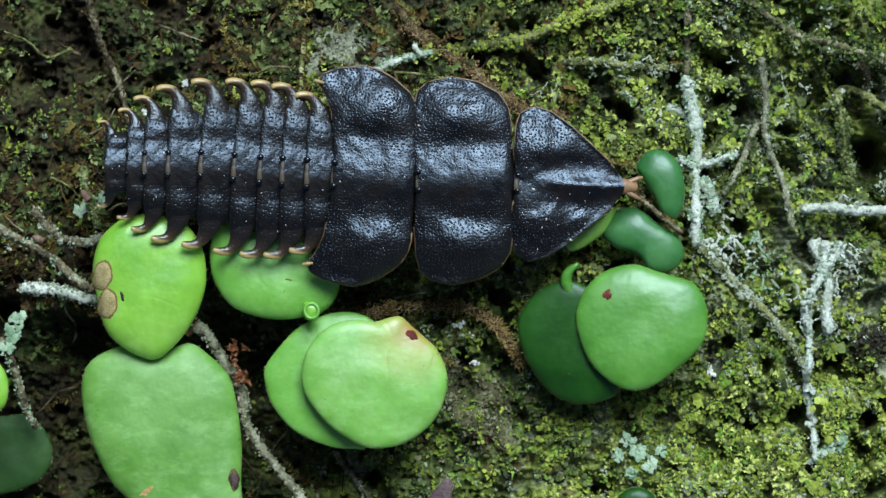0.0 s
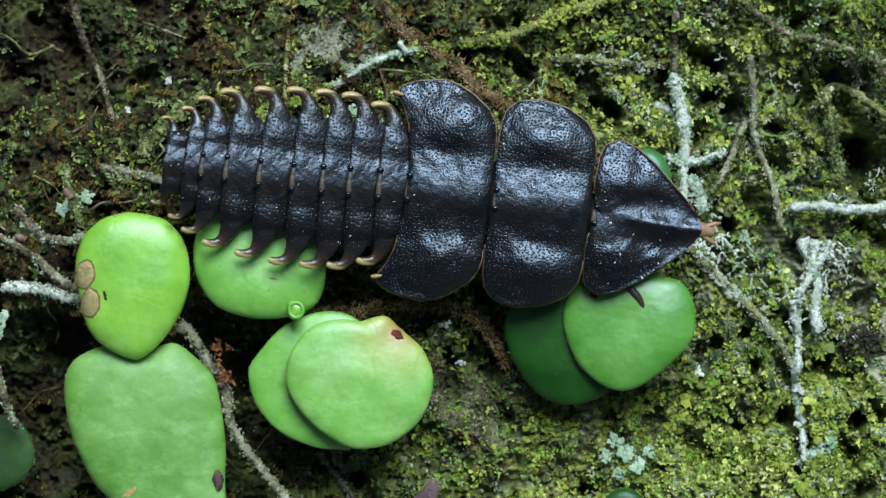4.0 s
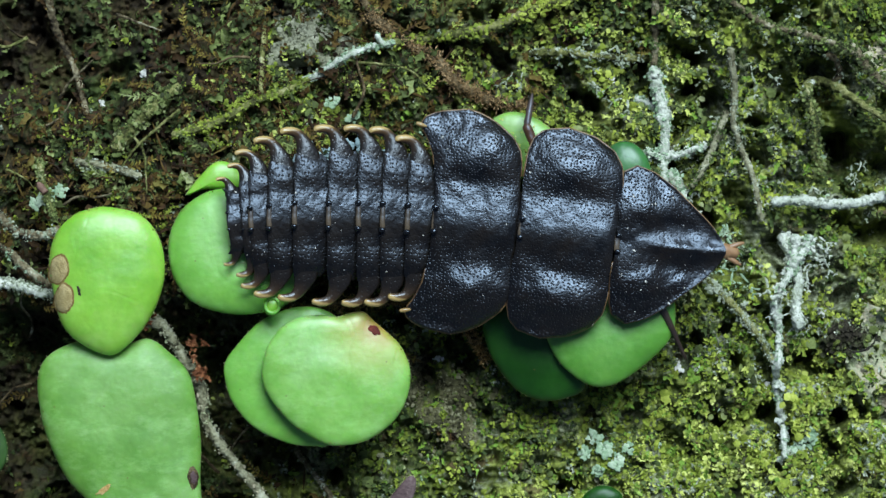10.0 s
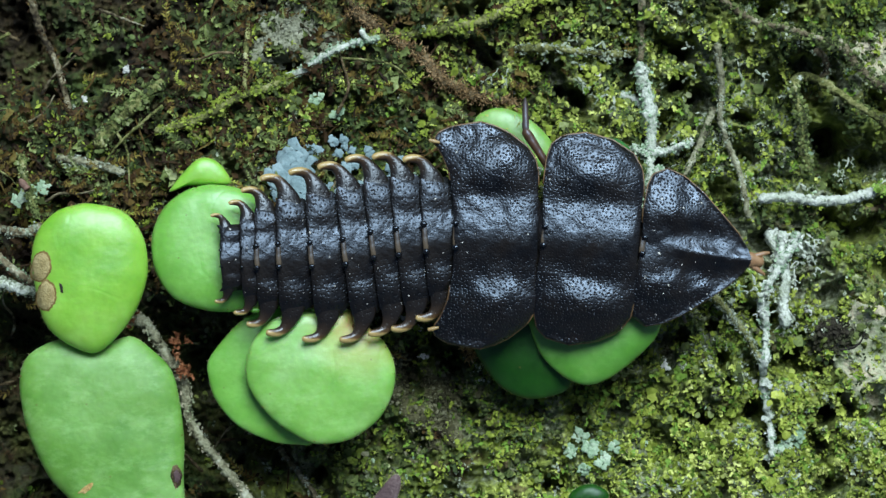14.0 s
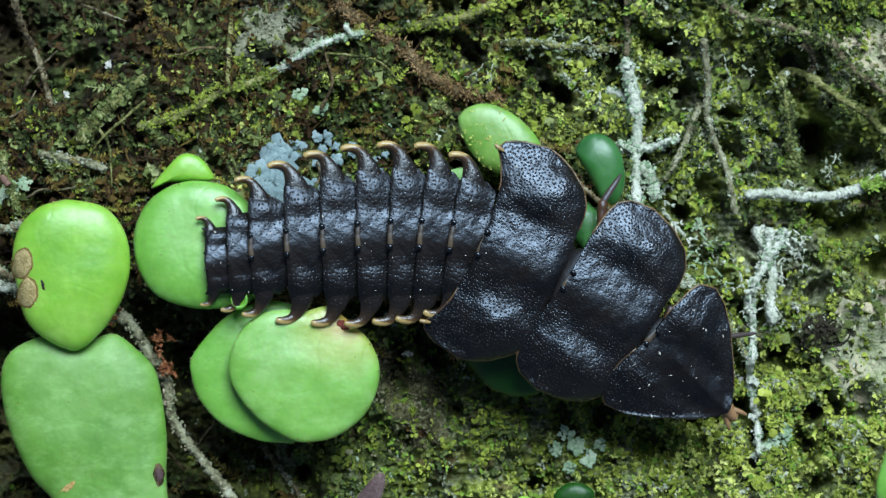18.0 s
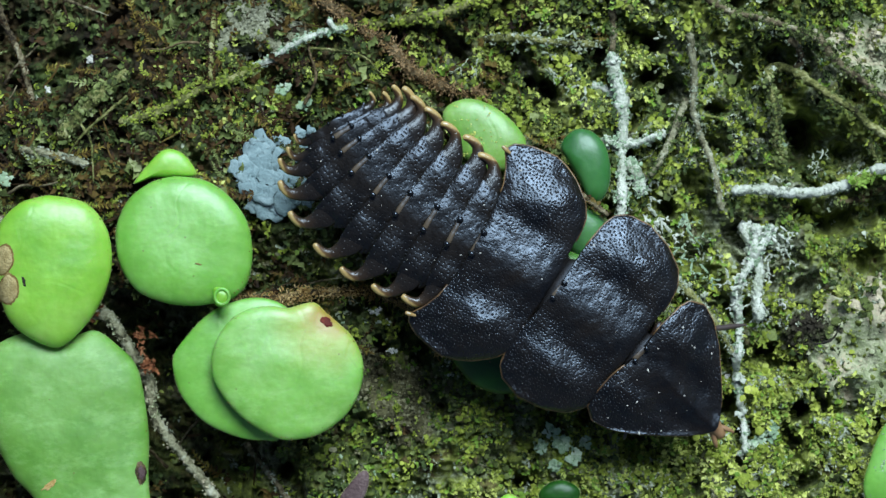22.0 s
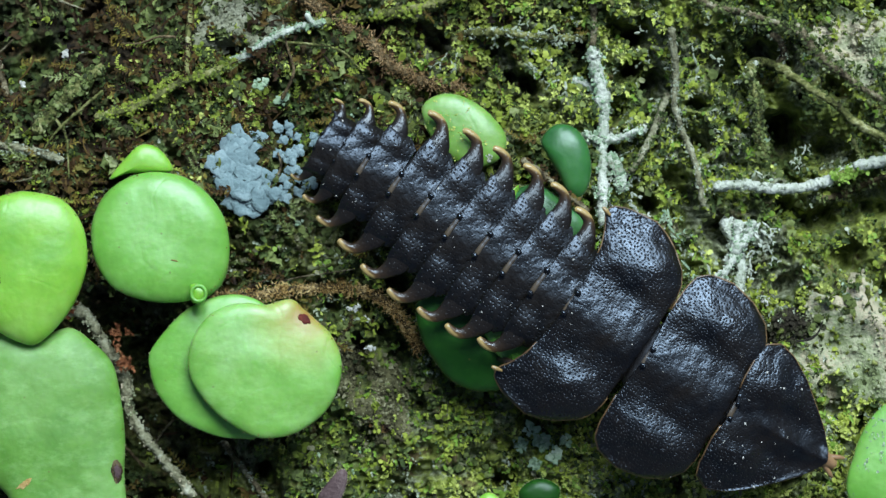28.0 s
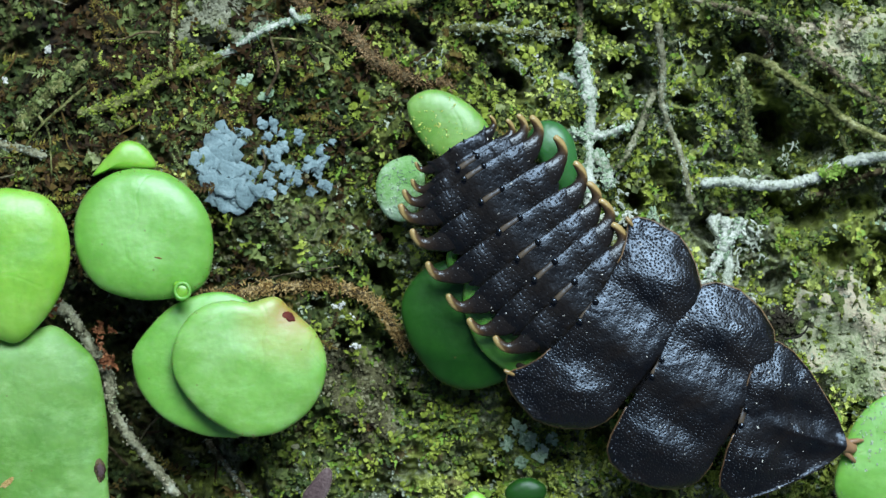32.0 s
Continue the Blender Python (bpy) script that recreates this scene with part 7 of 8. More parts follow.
    walk(plates[4], [
        (0, mm(-5.89, -0.03, -0.32, 0.8)),
        (0.5, mm(-5.98, -0.05, -0.32, 1.1)),
        (1, mm(-5.93, -0.09, -0.32, 1.1)),
        (1.5, mm(-6.12, -0.06, -0.32, 0.5)),
        (2, mm(-6.42, -0.12, -0.32, 1.1)),
        (3, mm(-6.91, -0.04, -0.32, 1.7)),
        (3.5, mm(-6.93, -0.13, -0.32, 1.6)),
        (5.5, mm(-5.11, -0.02, -0.32, 1.2)),
        (6.5, mm(-5.00, -0.01, -0.32, 2.4)),
        (7, mm(-5.13, -0.11, -0.32, 2.9)),
        (7.5, mm(-5.42, -0.14, -0.32, 3.1)),
        (7.9, mm(-5.42, -0.14, -0.32, 3.1)),
        (8.1, mm(-5.82, -0.52, -0.32, 3.8)),
        (8.5, mm(-5.82, -0.52, -0.32, 3.8)),
        (9, mm(-5.83, -0.37, -0.32, 3.7)),
        (9.5, mm(-5.86, -0.42, -0.32, 3.3)),
        (10, mm(-5.82, -0.22, -0.32, 3.3)),
        (10.5, mm(-5.85, -0.38, -0.32, 4.1)),
        (11, mm(-5.70, -0.55, -0.32, 4.3)),
        (11.5, mm(-5.75, -0.56, -0.32, 4.5)),
        (12, mm(-5.85, -0.45, -0.32, 4.7)),
        (12.5, mm(-5.89, -0.48, -0.32, 4.9)),
        (13, mm(-6.14, -0.56, -0.32, 4.9)),
        (14.5, mm(-6.46, -0.88, -0.32, 8.3)),
        (16.5, mm(-6.57, -1.59, -0.43, 15.4, -1.0)),
        (17, mm(-6.74, -1.55, -0.48, 16.4, -1.3)),
        (17.5, mm(-6.73, -1.70, -0.52, 17.4, -1.7)),
        (18, mm(-6.69, -1.74, -0.55, 17.0, -2.0)),
        (18.5, mm(-6.51, -1.59, -0.59, 15.5, -2.3)),
        (19, mm(-6.19, -1.05, -0.61, 8.1, -2.7)),
        (19.5, mm(-6.00, -0.57, -0.63, 1.4, -3.0)),
        (20, mm(-5.86, -0.42, -0.66, 0.2, -3.3)),
        (21, mm(-5.93, -0.23, -0.73, -1.5, -4.0)),
        (21.5, mm(-5.86, -0.11, -0.76, -1.8, -4.3)),
        (22.5, mm(-5.80, -0.35, -0.83, -0.4, -5.0)),
        (23, mm(-5.83, -0.34, -0.86, 0.8, -5.3)),
        (23.5, mm(-6.08, -0.59, -0.92, 1.8, -5.7)),
        (24, mm(-6.37, -0.64, -0.99, 2.2, -6.0)),
        (25, mm(-6.53, -0.48, -1.08, 1.9, -6.7)),
        (25.5, mm(-6.76, -0.24, -1.14, 1.8, -7.0)),
        (27.5, mm(-7.61, -0.10, -1.35, -2.0, -7.8)),
        (28, mm(-7.77, -0.13, -1.33, -2.0, -7.5)),
        (28.5, mm(-7.79, -0.15, -1.3, -2.0, -7.2)),
        (29, mm(-7.51, -0.17, -1.24, -3.2, -7.0)),
        (29.5, mm(-7.11, 0.20, -1.12, -5.7, -6.5)),
        (30, mm(-6.72, 0.41, -1.02, -8.0, -6.0)),
        (30.5, mm(-6.49, 0.54, -0.94, -9.1, -5.5)),
        (31, mm(-6.35, 0.62, -0.87, -9.2, -5.0)),
        (32, mm(-6.30, 0.62, -0.87, -9.4, -5.0)),
    ])
    walk(plates[5], [
        (0, mm(-8.45, 0.00, -0.44, -0.2)),
        (0.5, mm(-8.53, -0.12, -0.44, -0.0)),
        (1, mm(-8.52, -0.09, -0.44, -0.4)),
        (1.5, mm(-8.78, 0.01, -0.44, -0.7)),
        (2.5, mm(-9.75, -0.22, -0.44, 1.6)),
        (3, mm(-9.98, -0.21, -0.44, 2.1)),
        (3.5, mm(-10.00, -0.27, -0.44, 1.9)),
        (5.5, mm(-7.75, -0.11, -0.44, -0.2)),
        (6, mm(-7.58, -0.20, -0.44, 0.7)),
        (6.5, mm(-7.51, -0.26, -0.44, 1.2)),
        (7, mm(-7.65, -0.34, -0.44, 1.9)),
        (7.5, mm(-7.99, -0.33, -0.44, 2.4)),
        (7.9, mm(-7.99, -0.33, -0.44, 2.4)),
        (8.1, mm(-8.48, -0.67, -0.44, 4.5)),
        (8.5, mm(-8.48, -0.67, -0.44, 4.5)),
        (9, mm(-8.49, -0.55, -0.44, 4.8)),
        (9.5, mm(-8.55, -0.61, -0.44, 4.4)),
        (10, mm(-8.51, -0.36, -0.44, 4.3)),
        (10.5, mm(-8.48, -0.61, -0.44, 4.9)),
        (11, mm(-8.29, -0.76, -0.44, 5.1)),
        (12, mm(-8.48, -0.63, -0.44, 5.6)),
        (12.5, mm(-8.57, -0.77, -0.44, 5.7)),
        (13, mm(-8.87, -0.85, -0.44, 5.8)),
        (14.5, mm(-9.26, -1.40, -0.44, 9.8)),
        (16.5, mm(-9.62, -2.69, -0.61, 18.8, -1.0)),
        (17, mm(-9.84, -2.77, -0.67, 20.7, -1.3)),
        (17.5, mm(-9.78, -3.00, -0.72, 22.2, -1.7)),
        (18, mm(-9.74, -3.05, -0.78, 21.6, -2.0)),
        (18.5, mm(-9.55, -2.72, -0.83, 19.1, -2.3)),
        (19, mm(-9.20, -1.58, -0.87, 8.5, -2.7)),
        (19.5, mm(-9.04, -0.79, -0.91, -1.3, -3.0)),
        (20, mm(-8.95, -0.57, -0.96, -3.1, -3.3)),
        (21, mm(-9.11, -0.29, -1.08, -4.6, -4.0)),
        (21.5, mm(-9.13, -0.20, -1.13, -4.9, -4.3)),
        (22, mm(-9.18, -0.34, -1.19, -4.7, -4.7)),
        (22.5, mm(-9.10, -0.49, -1.23, -4.2, -5.0)),
        (23, mm(-9.17, -0.53, -1.29, -3.1, -5.3)),
        (23.5, mm(-9.41, -0.81, -1.37, -2.1, -5.7)),
        (24, mm(-9.69, -0.91, -1.45, -1.3, -6.0)),
        (24.5, mm(-9.78, -0.90, -1.52, -0.1, -6.3)),
        (25, mm(-9.85, -0.73, -1.58, 1.0, -6.7)),
        (25.5, mm(-10.07, -0.58, -1.67, 2.0, -7.0)),
        (27.5, mm(-11.13, -0.17, -1.94, -1.7, -7.8)),
        (28, mm(-11.33, -0.24, -1.92, -1.6, -7.5)),
        (28.5, mm(-11.33, -0.24, -1.87, -2.1, -7.2)),
        (29, mm(-10.93, -0.21, -1.77, -4.4, -7.0)),
        (29.5, mm(-10.19, 0.49, -1.59, -8.9, -6.5)),
        (30, mm(-9.70, 0.94, -1.45, -12.3, -6.0)),
        (30.5, mm(-9.34, 1.13, -1.34, -13.2, -5.5)),
        (31, mm(-9.12, 1.18, -1.24, -13.0, -5.0)),
        (31.5, mm(-9.15, 1.16, -1.24, -12.6, -5.0)),
        (32, mm(-9.07, 1.20, -1.23, -12.9, -5.0)),
    ])
    walk(plates[6], [
        (0, mm(-11.41, 0.11, -0.56, -0.7)),
        (0.5, mm(-11.48, -0.02, -0.56, -0.8)),
        (1, mm(-11.48, 0.04, -0.56, -1.3)),
        (1.5, mm(-11.83, 0.15, -0.56, -1.6)),
        (2.5, mm(-13.08, -0.23, -0.56, 0.5)),
        (3, mm(-13.35, -0.31, -0.56, 1.2)),
        (3.5, mm(-13.36, -0.40, -0.56, 1.0)),
        (5.5, mm(-11.37, 0.03, -0.56, -1.3)),
        (6, mm(-11.26, -0.20, -0.56, -0.3)),
        (6.5, mm(-11.18, -0.26, -0.56, 0.2)),
        (7, mm(-11.27, -0.35, -0.56, 1.2)),
        (7.5, mm(-11.55, -0.44, -0.56, 1.5)),
        (7.9, mm(-11.55, -0.44, -0.56, 1.5)),
        (8.1, mm(-11.89, -1.08, -0.56, 4.8)),
        (8.5, mm(-11.89, -1.08, -0.56, 4.8)),
        (9, mm(-11.83, -0.96, -0.56, 5.4)),
        (9.5, mm(-11.85, -1.00, -0.56, 4.8)),
        (10, mm(-11.82, -0.60, -0.56, 4.3)),
        (10.5, mm(-11.73, -0.97, -0.56, 4.4)),
        (11, mm(-11.54, -1.19, -0.56, 4.5)),
        (11.5, mm(-11.60, -1.21, -0.56, 4.7)),
        (12, mm(-11.69, -1.10, -0.56, 4.8)),
        (12.5, mm(-11.78, -1.25, -0.56, 4.8)),
        (13, mm(-12.08, -1.32, -0.56, 4.8)),
        (13.5, mm(-12.22, -1.51, -0.56, 5.8)),
        (14, mm(-12.31, -1.89, -0.56, 7.5)),
        (14.5, mm(-12.48, -2.13, -0.56, 9.0)),
        (16.5, mm(-12.67, -3.99, -0.78, 20.3, -1.0)),
        (17, mm(-12.90, -4.27, -0.86, 22.9, -1.3)),
        (17.5, mm(-12.78, -4.58, -0.93, 24.8, -1.7)),
        (18, mm(-12.92, -4.68, -1, 24.4, -2.0)),
        (18.5, mm(-12.50, -4.02, -1.07, 21.9, -2.3)),
        (19, mm(-12.10, -2.10, -1.12, 8.3, -2.7)),
        (19.5, mm(-11.96, -0.49, -1.19, -4.2, -3.0)),
        (20, mm(-11.88, -0.16, -1.25, -7.3, -3.3)),
        (20.5, mm(-11.91, 0.05, -1.32, -8.7, -3.7)),
        (21, mm(-12.06, 0.18, -1.4, -9.3, -4.0)),
        (21.5, mm(-12.11, 0.26, -1.47, -9.4, -4.3)),
        (22, mm(-12.27, 0.20, -1.56, -9.1, -4.7)),
        (22.5, mm(-12.22, 0.01, -1.63, -8.5, -5.0)),
        (23, mm(-12.34, -0.09, -1.71, -7.0, -5.3)),
        (23.5, mm(-12.59, -0.38, -1.8, -6.0, -5.7)),
        (24, mm(-12.86, -0.48, -1.9, -5.2, -6.0)),
        (24.5, mm(-12.95, -0.58, -1.99, -3.2, -6.3)),
        (25, mm(-13.06, -0.50, -2.08, -1.2, -6.7)),
        (25.5, mm(-13.28, -0.42, -2.18, 0.4, -7.0)),
        (27.5, mm(-14.75, -0.44, -2.55, -1.7, -7.8)),
        (28, mm(-15.14, -0.51, -2.54, -1.8, -7.5)),
        (28.5, mm(-15.06, -0.46, -2.46, -2.7, -7.2)),
        (29, mm(-14.42, -0.06, -2.32, -6.5, -7.0)),
        (29.5, mm(-13.39, 1.33, -2.08, -13.7, -6.5)),
        (30, mm(-12.81, 2.01, -1.9, -17.9, -6.0)),
        (30.5, mm(-12.39, 2.21, -1.75, -18.4, -5.5)),
        (31, mm(-12.25, 2.25, -1.63, -17.7, -5.0)),
        (31.5, mm(-12.28, 2.16, -1.63, -17.1, -5.0)),
        (32, mm(-12.29, 2.19, -1.63, -17.3, -5.0)),
    ])
    walk(plates[7], [
        (0, mm(-15.19, 0.22, -0.68, 0.1)),
        (0.5, mm(-15.26, 0.08, -0.68, -0.3)),
        (1, mm(-15.26, 0.15, -0.68, -1.0)),
        (1.5, mm(-15.61, 0.28, -0.68, -1.6)),
        (2, mm(-16.21, 0.15, -0.68, -1.2)),
        (2.5, mm(-16.87, -0.19, -0.68, -0.1)),
        (3, mm(-17.13, -0.33, -0.68, 0.5)),
        (3.5, mm(-17.13, -0.42, -0.68, 0.2)),
        (5.5, mm(-15.22, 0.12, -0.68, -1.1)),
        (6, mm(-15.17, -0.25, -0.68, -0.1)),
        (6.5, mm(-15.19, -0.30, -0.68, 0.6)),
        (7, mm(-15.26, -0.52, -0.68, 1.6)),
        (7.5, mm(-15.50, -0.53, -0.68, 1.5)),
        (7.9, mm(-15.50, -0.53, -0.68, 1.5)),
        (8.1, mm(-15.71, -1.26, -0.68, 5.1)),
        (9, mm(-15.64, -1.20, -0.68, 5.7)),
        (9.5, mm(-15.69, -1.26, -0.68, 4.7)),
        (10, mm(-15.61, -0.84, -0.68, 4.2)),
        (10.5, mm(-15.56, -1.21, -0.68, 4.1)),
        (11, mm(-15.38, -1.44, -0.68, 3.7)),
        (11.5, mm(-15.48, -1.41, -0.68, 3.6)),
        (12, mm(-15.47, -1.24, -0.68, 3.6)),
        (12.5, mm(-15.51, -1.39, -0.68, 3.5)),
        (13, mm(-15.77, -1.49, -0.68, 2.9)),
        (13.5, mm(-15.90, -1.78, -0.68, 3.4)),
        (14, mm(-15.99, -2.24, -0.68, 5.0)),
        (14.5, mm(-16.14, -2.58, -0.68, 7.0)),
        (16.5, mm(-16.17, -5.26, -0.96, 20.8, -1.0)),
        (17, mm(-16.27, -5.72, -1.06, 23.8, -1.3)),
        (17.5, mm(-16.24, -6.15, -1.15, 25.9, -1.7)),
        (18, mm(-16.36, -6.49, -1.23, 25.7, -2.0)),
        (18.5, mm(-15.81, -5.50, -1.31, 23.2, -2.3)),
        (19, mm(-15.39, -2.52, -1.4, 6.3, -2.7)),
        (19.5, mm(-15.14, -0.14, -1.47, -8.3, -3.0)),
        (20, mm(-15.02, 0.50, -1.55, -12.7, -3.3)),
        (20.5, mm(-15.00, 0.90, -1.64, -15.5, -3.7)),
        (21.5, mm(-15.22, 1.13, -1.83, -16.9, -4.3)),
        (22, mm(-15.38, 1.06, -1.93, -16.3, -4.7)),
        (22.5, mm(-15.38, 0.83, -2.02, -14.9, -5.0)),
        (23, mm(-15.48, 0.66, -2.12, -12.8, -5.3)),
        (23.5, mm(-15.72, 0.34, -2.23, -11.7, -5.7)),
        (24, mm(-15.98, 0.26, -2.35, -10.7, -6.0)),
        (24.5, mm(-16.11, 0.04, -2.46, -8.6, -6.3)),
        (25, mm(-16.23, 0.00, -2.56, -6.0, -6.7)),
        (25.5, mm(-16.53, -0.06, -2.69, -3.5, -7.0)),
        (27.5, mm(-18.52, -0.41, -3.18, -1.9, -7.8)),
        (28, mm(-18.96, -0.40, -3.16, -2.1, -7.5)),
        (28.5, mm(-18.86, -0.34, -3.06, -3.4, -7.2)),
        (29, mm(-18.16, 0.20, -2.89, -8.4, -7.0)),
        (29.5, mm(-16.78, 2.44, -2.58, -17.3, -6.5)),
        (30, mm(-16.14, 3.37, -2.37, -21.6, -6.0)),
        (30.5, mm(-15.78, 3.49, -2.19, -20.9, -5.5)),
        (31, mm(-15.71, 3.44, -2.05, -19.5, -5.0)),
        (31.5, mm(-15.80, 3.37, -2.06, -18.5, -5.0)),
        (32, mm(-15.74, 3.47, -2.05, -18.5, -5.0)),
    ])
    walk(plates[8], [
        (0, mm(-18.91, -0.02, -0.8, 1.4)),
        (0.5, mm(-19.08, -0.03, -0.8, 0.7)),
        (1, mm(-19.08, 0.06, -0.8, -0.1)),
        (1.5, mm(-19.39, 0.32, -0.8, -1.1)),
        (2, mm(-20.19, 0.24, -0.8, -0.8)),
        (2.5, mm(-21.00, -0.09, -0.8, -0.1)),
        (3, mm(-21.25, -0.32, -0.8, 0.4)),
        (3.5, mm(-21.24, -0.39, -0.8, 0.1)),
        (5.5, mm(-17.60, 0.18, -0.8, -0.8)),
        (6, mm(-17.60, -0.28, -0.8, 0.2)),
        (6.5, mm(-17.68, -0.33, -0.8, 0.9)),
        (7, mm(-17.73, -0.63, -0.8, 1.9)),
        (7.5, mm(-17.96, -0.58, -0.8, 1.6)),
        (7.9, mm(-17.96, -0.58, -0.8, 1.6)),
        (8.1, mm(-18.28, -1.68, -0.8, 5.9)),
        (9, mm(-18.33, -1.77, -0.8, 6.5)),
        (9.5, mm(-18.39, -1.79, -0.8, 5.4)),
        (10, mm(-18.41, -1.38, -0.8, 5.1)),
        (10.5, mm(-18.47, -1.65, -0.8, 4.8)),
        (11, mm(-18.44, -1.81, -0.8, 3.8)),
        (11.5, mm(-18.40, -1.69, -0.8, 3.4)),
        (12, mm(-18.53, -1.56, -0.8, 3.3)),
        (12.5, mm(-18.67, -1.68, -0.8, 3.0)),
        (13, mm(-19.12, -1.67, -0.8, 1.8)),
        (13.5, mm(-19.39, -1.86, -0.8, 1.3)),
        (14.5, mm(-19.65, -2.98, -0.8, 5.5)),
        (16.5, mm(-19.58, -6.83, -1.14, 21.1, -1.0)),
        (17, mm(-19.60, -7.71, -1.26, 24.4, -1.3)),
        (17.5, mm(-19.77, -8.17, -1.37, 26.5, -1.7)),
        (18, mm(-19.83, -8.44, -1.47, 26.3, -2.0)),
        (18.5, mm(-19.19, -7.16, -1.57, 23.9, -2.3)),
        (19, mm(-18.61, -2.74, -1.67, 5.0, -2.7)),
        (19.5, mm(-17.84, 0.62, -1.73, -11.5, -3.0)),
        (20, mm(-17.36, 1.48, -1.81, -16.8, -3.3)),
        (20.5, mm(-17.22, 2.04, -1.9, -20.4, -3.7)),
        (21, mm(-17.20, 2.26, -2, -22.7, -4.0)),
        (21.5, mm(-17.23, 2.36, -2.1, -23.4, -4.3)),
        (22, mm(-17.39, 2.28, -2.22, -22.6, -4.7)),
        (23, mm(-17.62, 1.67, -2.44, -18.0, -5.3)),
        (23.5, mm(-17.91, 1.31, -2.57, -16.8, -5.7)),
        (24, mm(-18.35, 1.37, -2.72, -15.6, -6.0)),
        (24.5, mm(-18.77, 0.95, -2.87, -13.2, -6.3)),
        (25, mm(-19.03, 0.78, -3.01, -9.8, -6.7)),
        (25.5, mm(-19.70, 0.42, -3.2, -6.2, -7.0)),
        (27.5, mm(-22.44, -0.02, -3.83, 0.2, -7.8)),
        (28, mm(-22.88, -0.24, -3.79, -0.2, -7.5)),
        (28.5, mm(-22.80, -0.09, -3.68, -2.2, -7.2)),
        (29, mm(-21.89, 0.63, -3.47, -9.0, -7.0)),
        (29.5, mm(-20.30, 3.50, -3.1, -18.9, -6.5)),
        (30, mm(-19.46, 4.57, -2.83, -22.4, -6.0)),
        (30.5, mm(-19.10, 4.46, -2.63, -20.5, -5.5)),
        (31, mm(-18.93, 4.19, -2.45, -18.7, -5.0)),
        (31.5, mm(-18.93, 4.01, -2.45, -17.4, -5.0)),
        (32, mm(-18.75, 4.21, -2.43, -17.5, -5.0)),
    ])
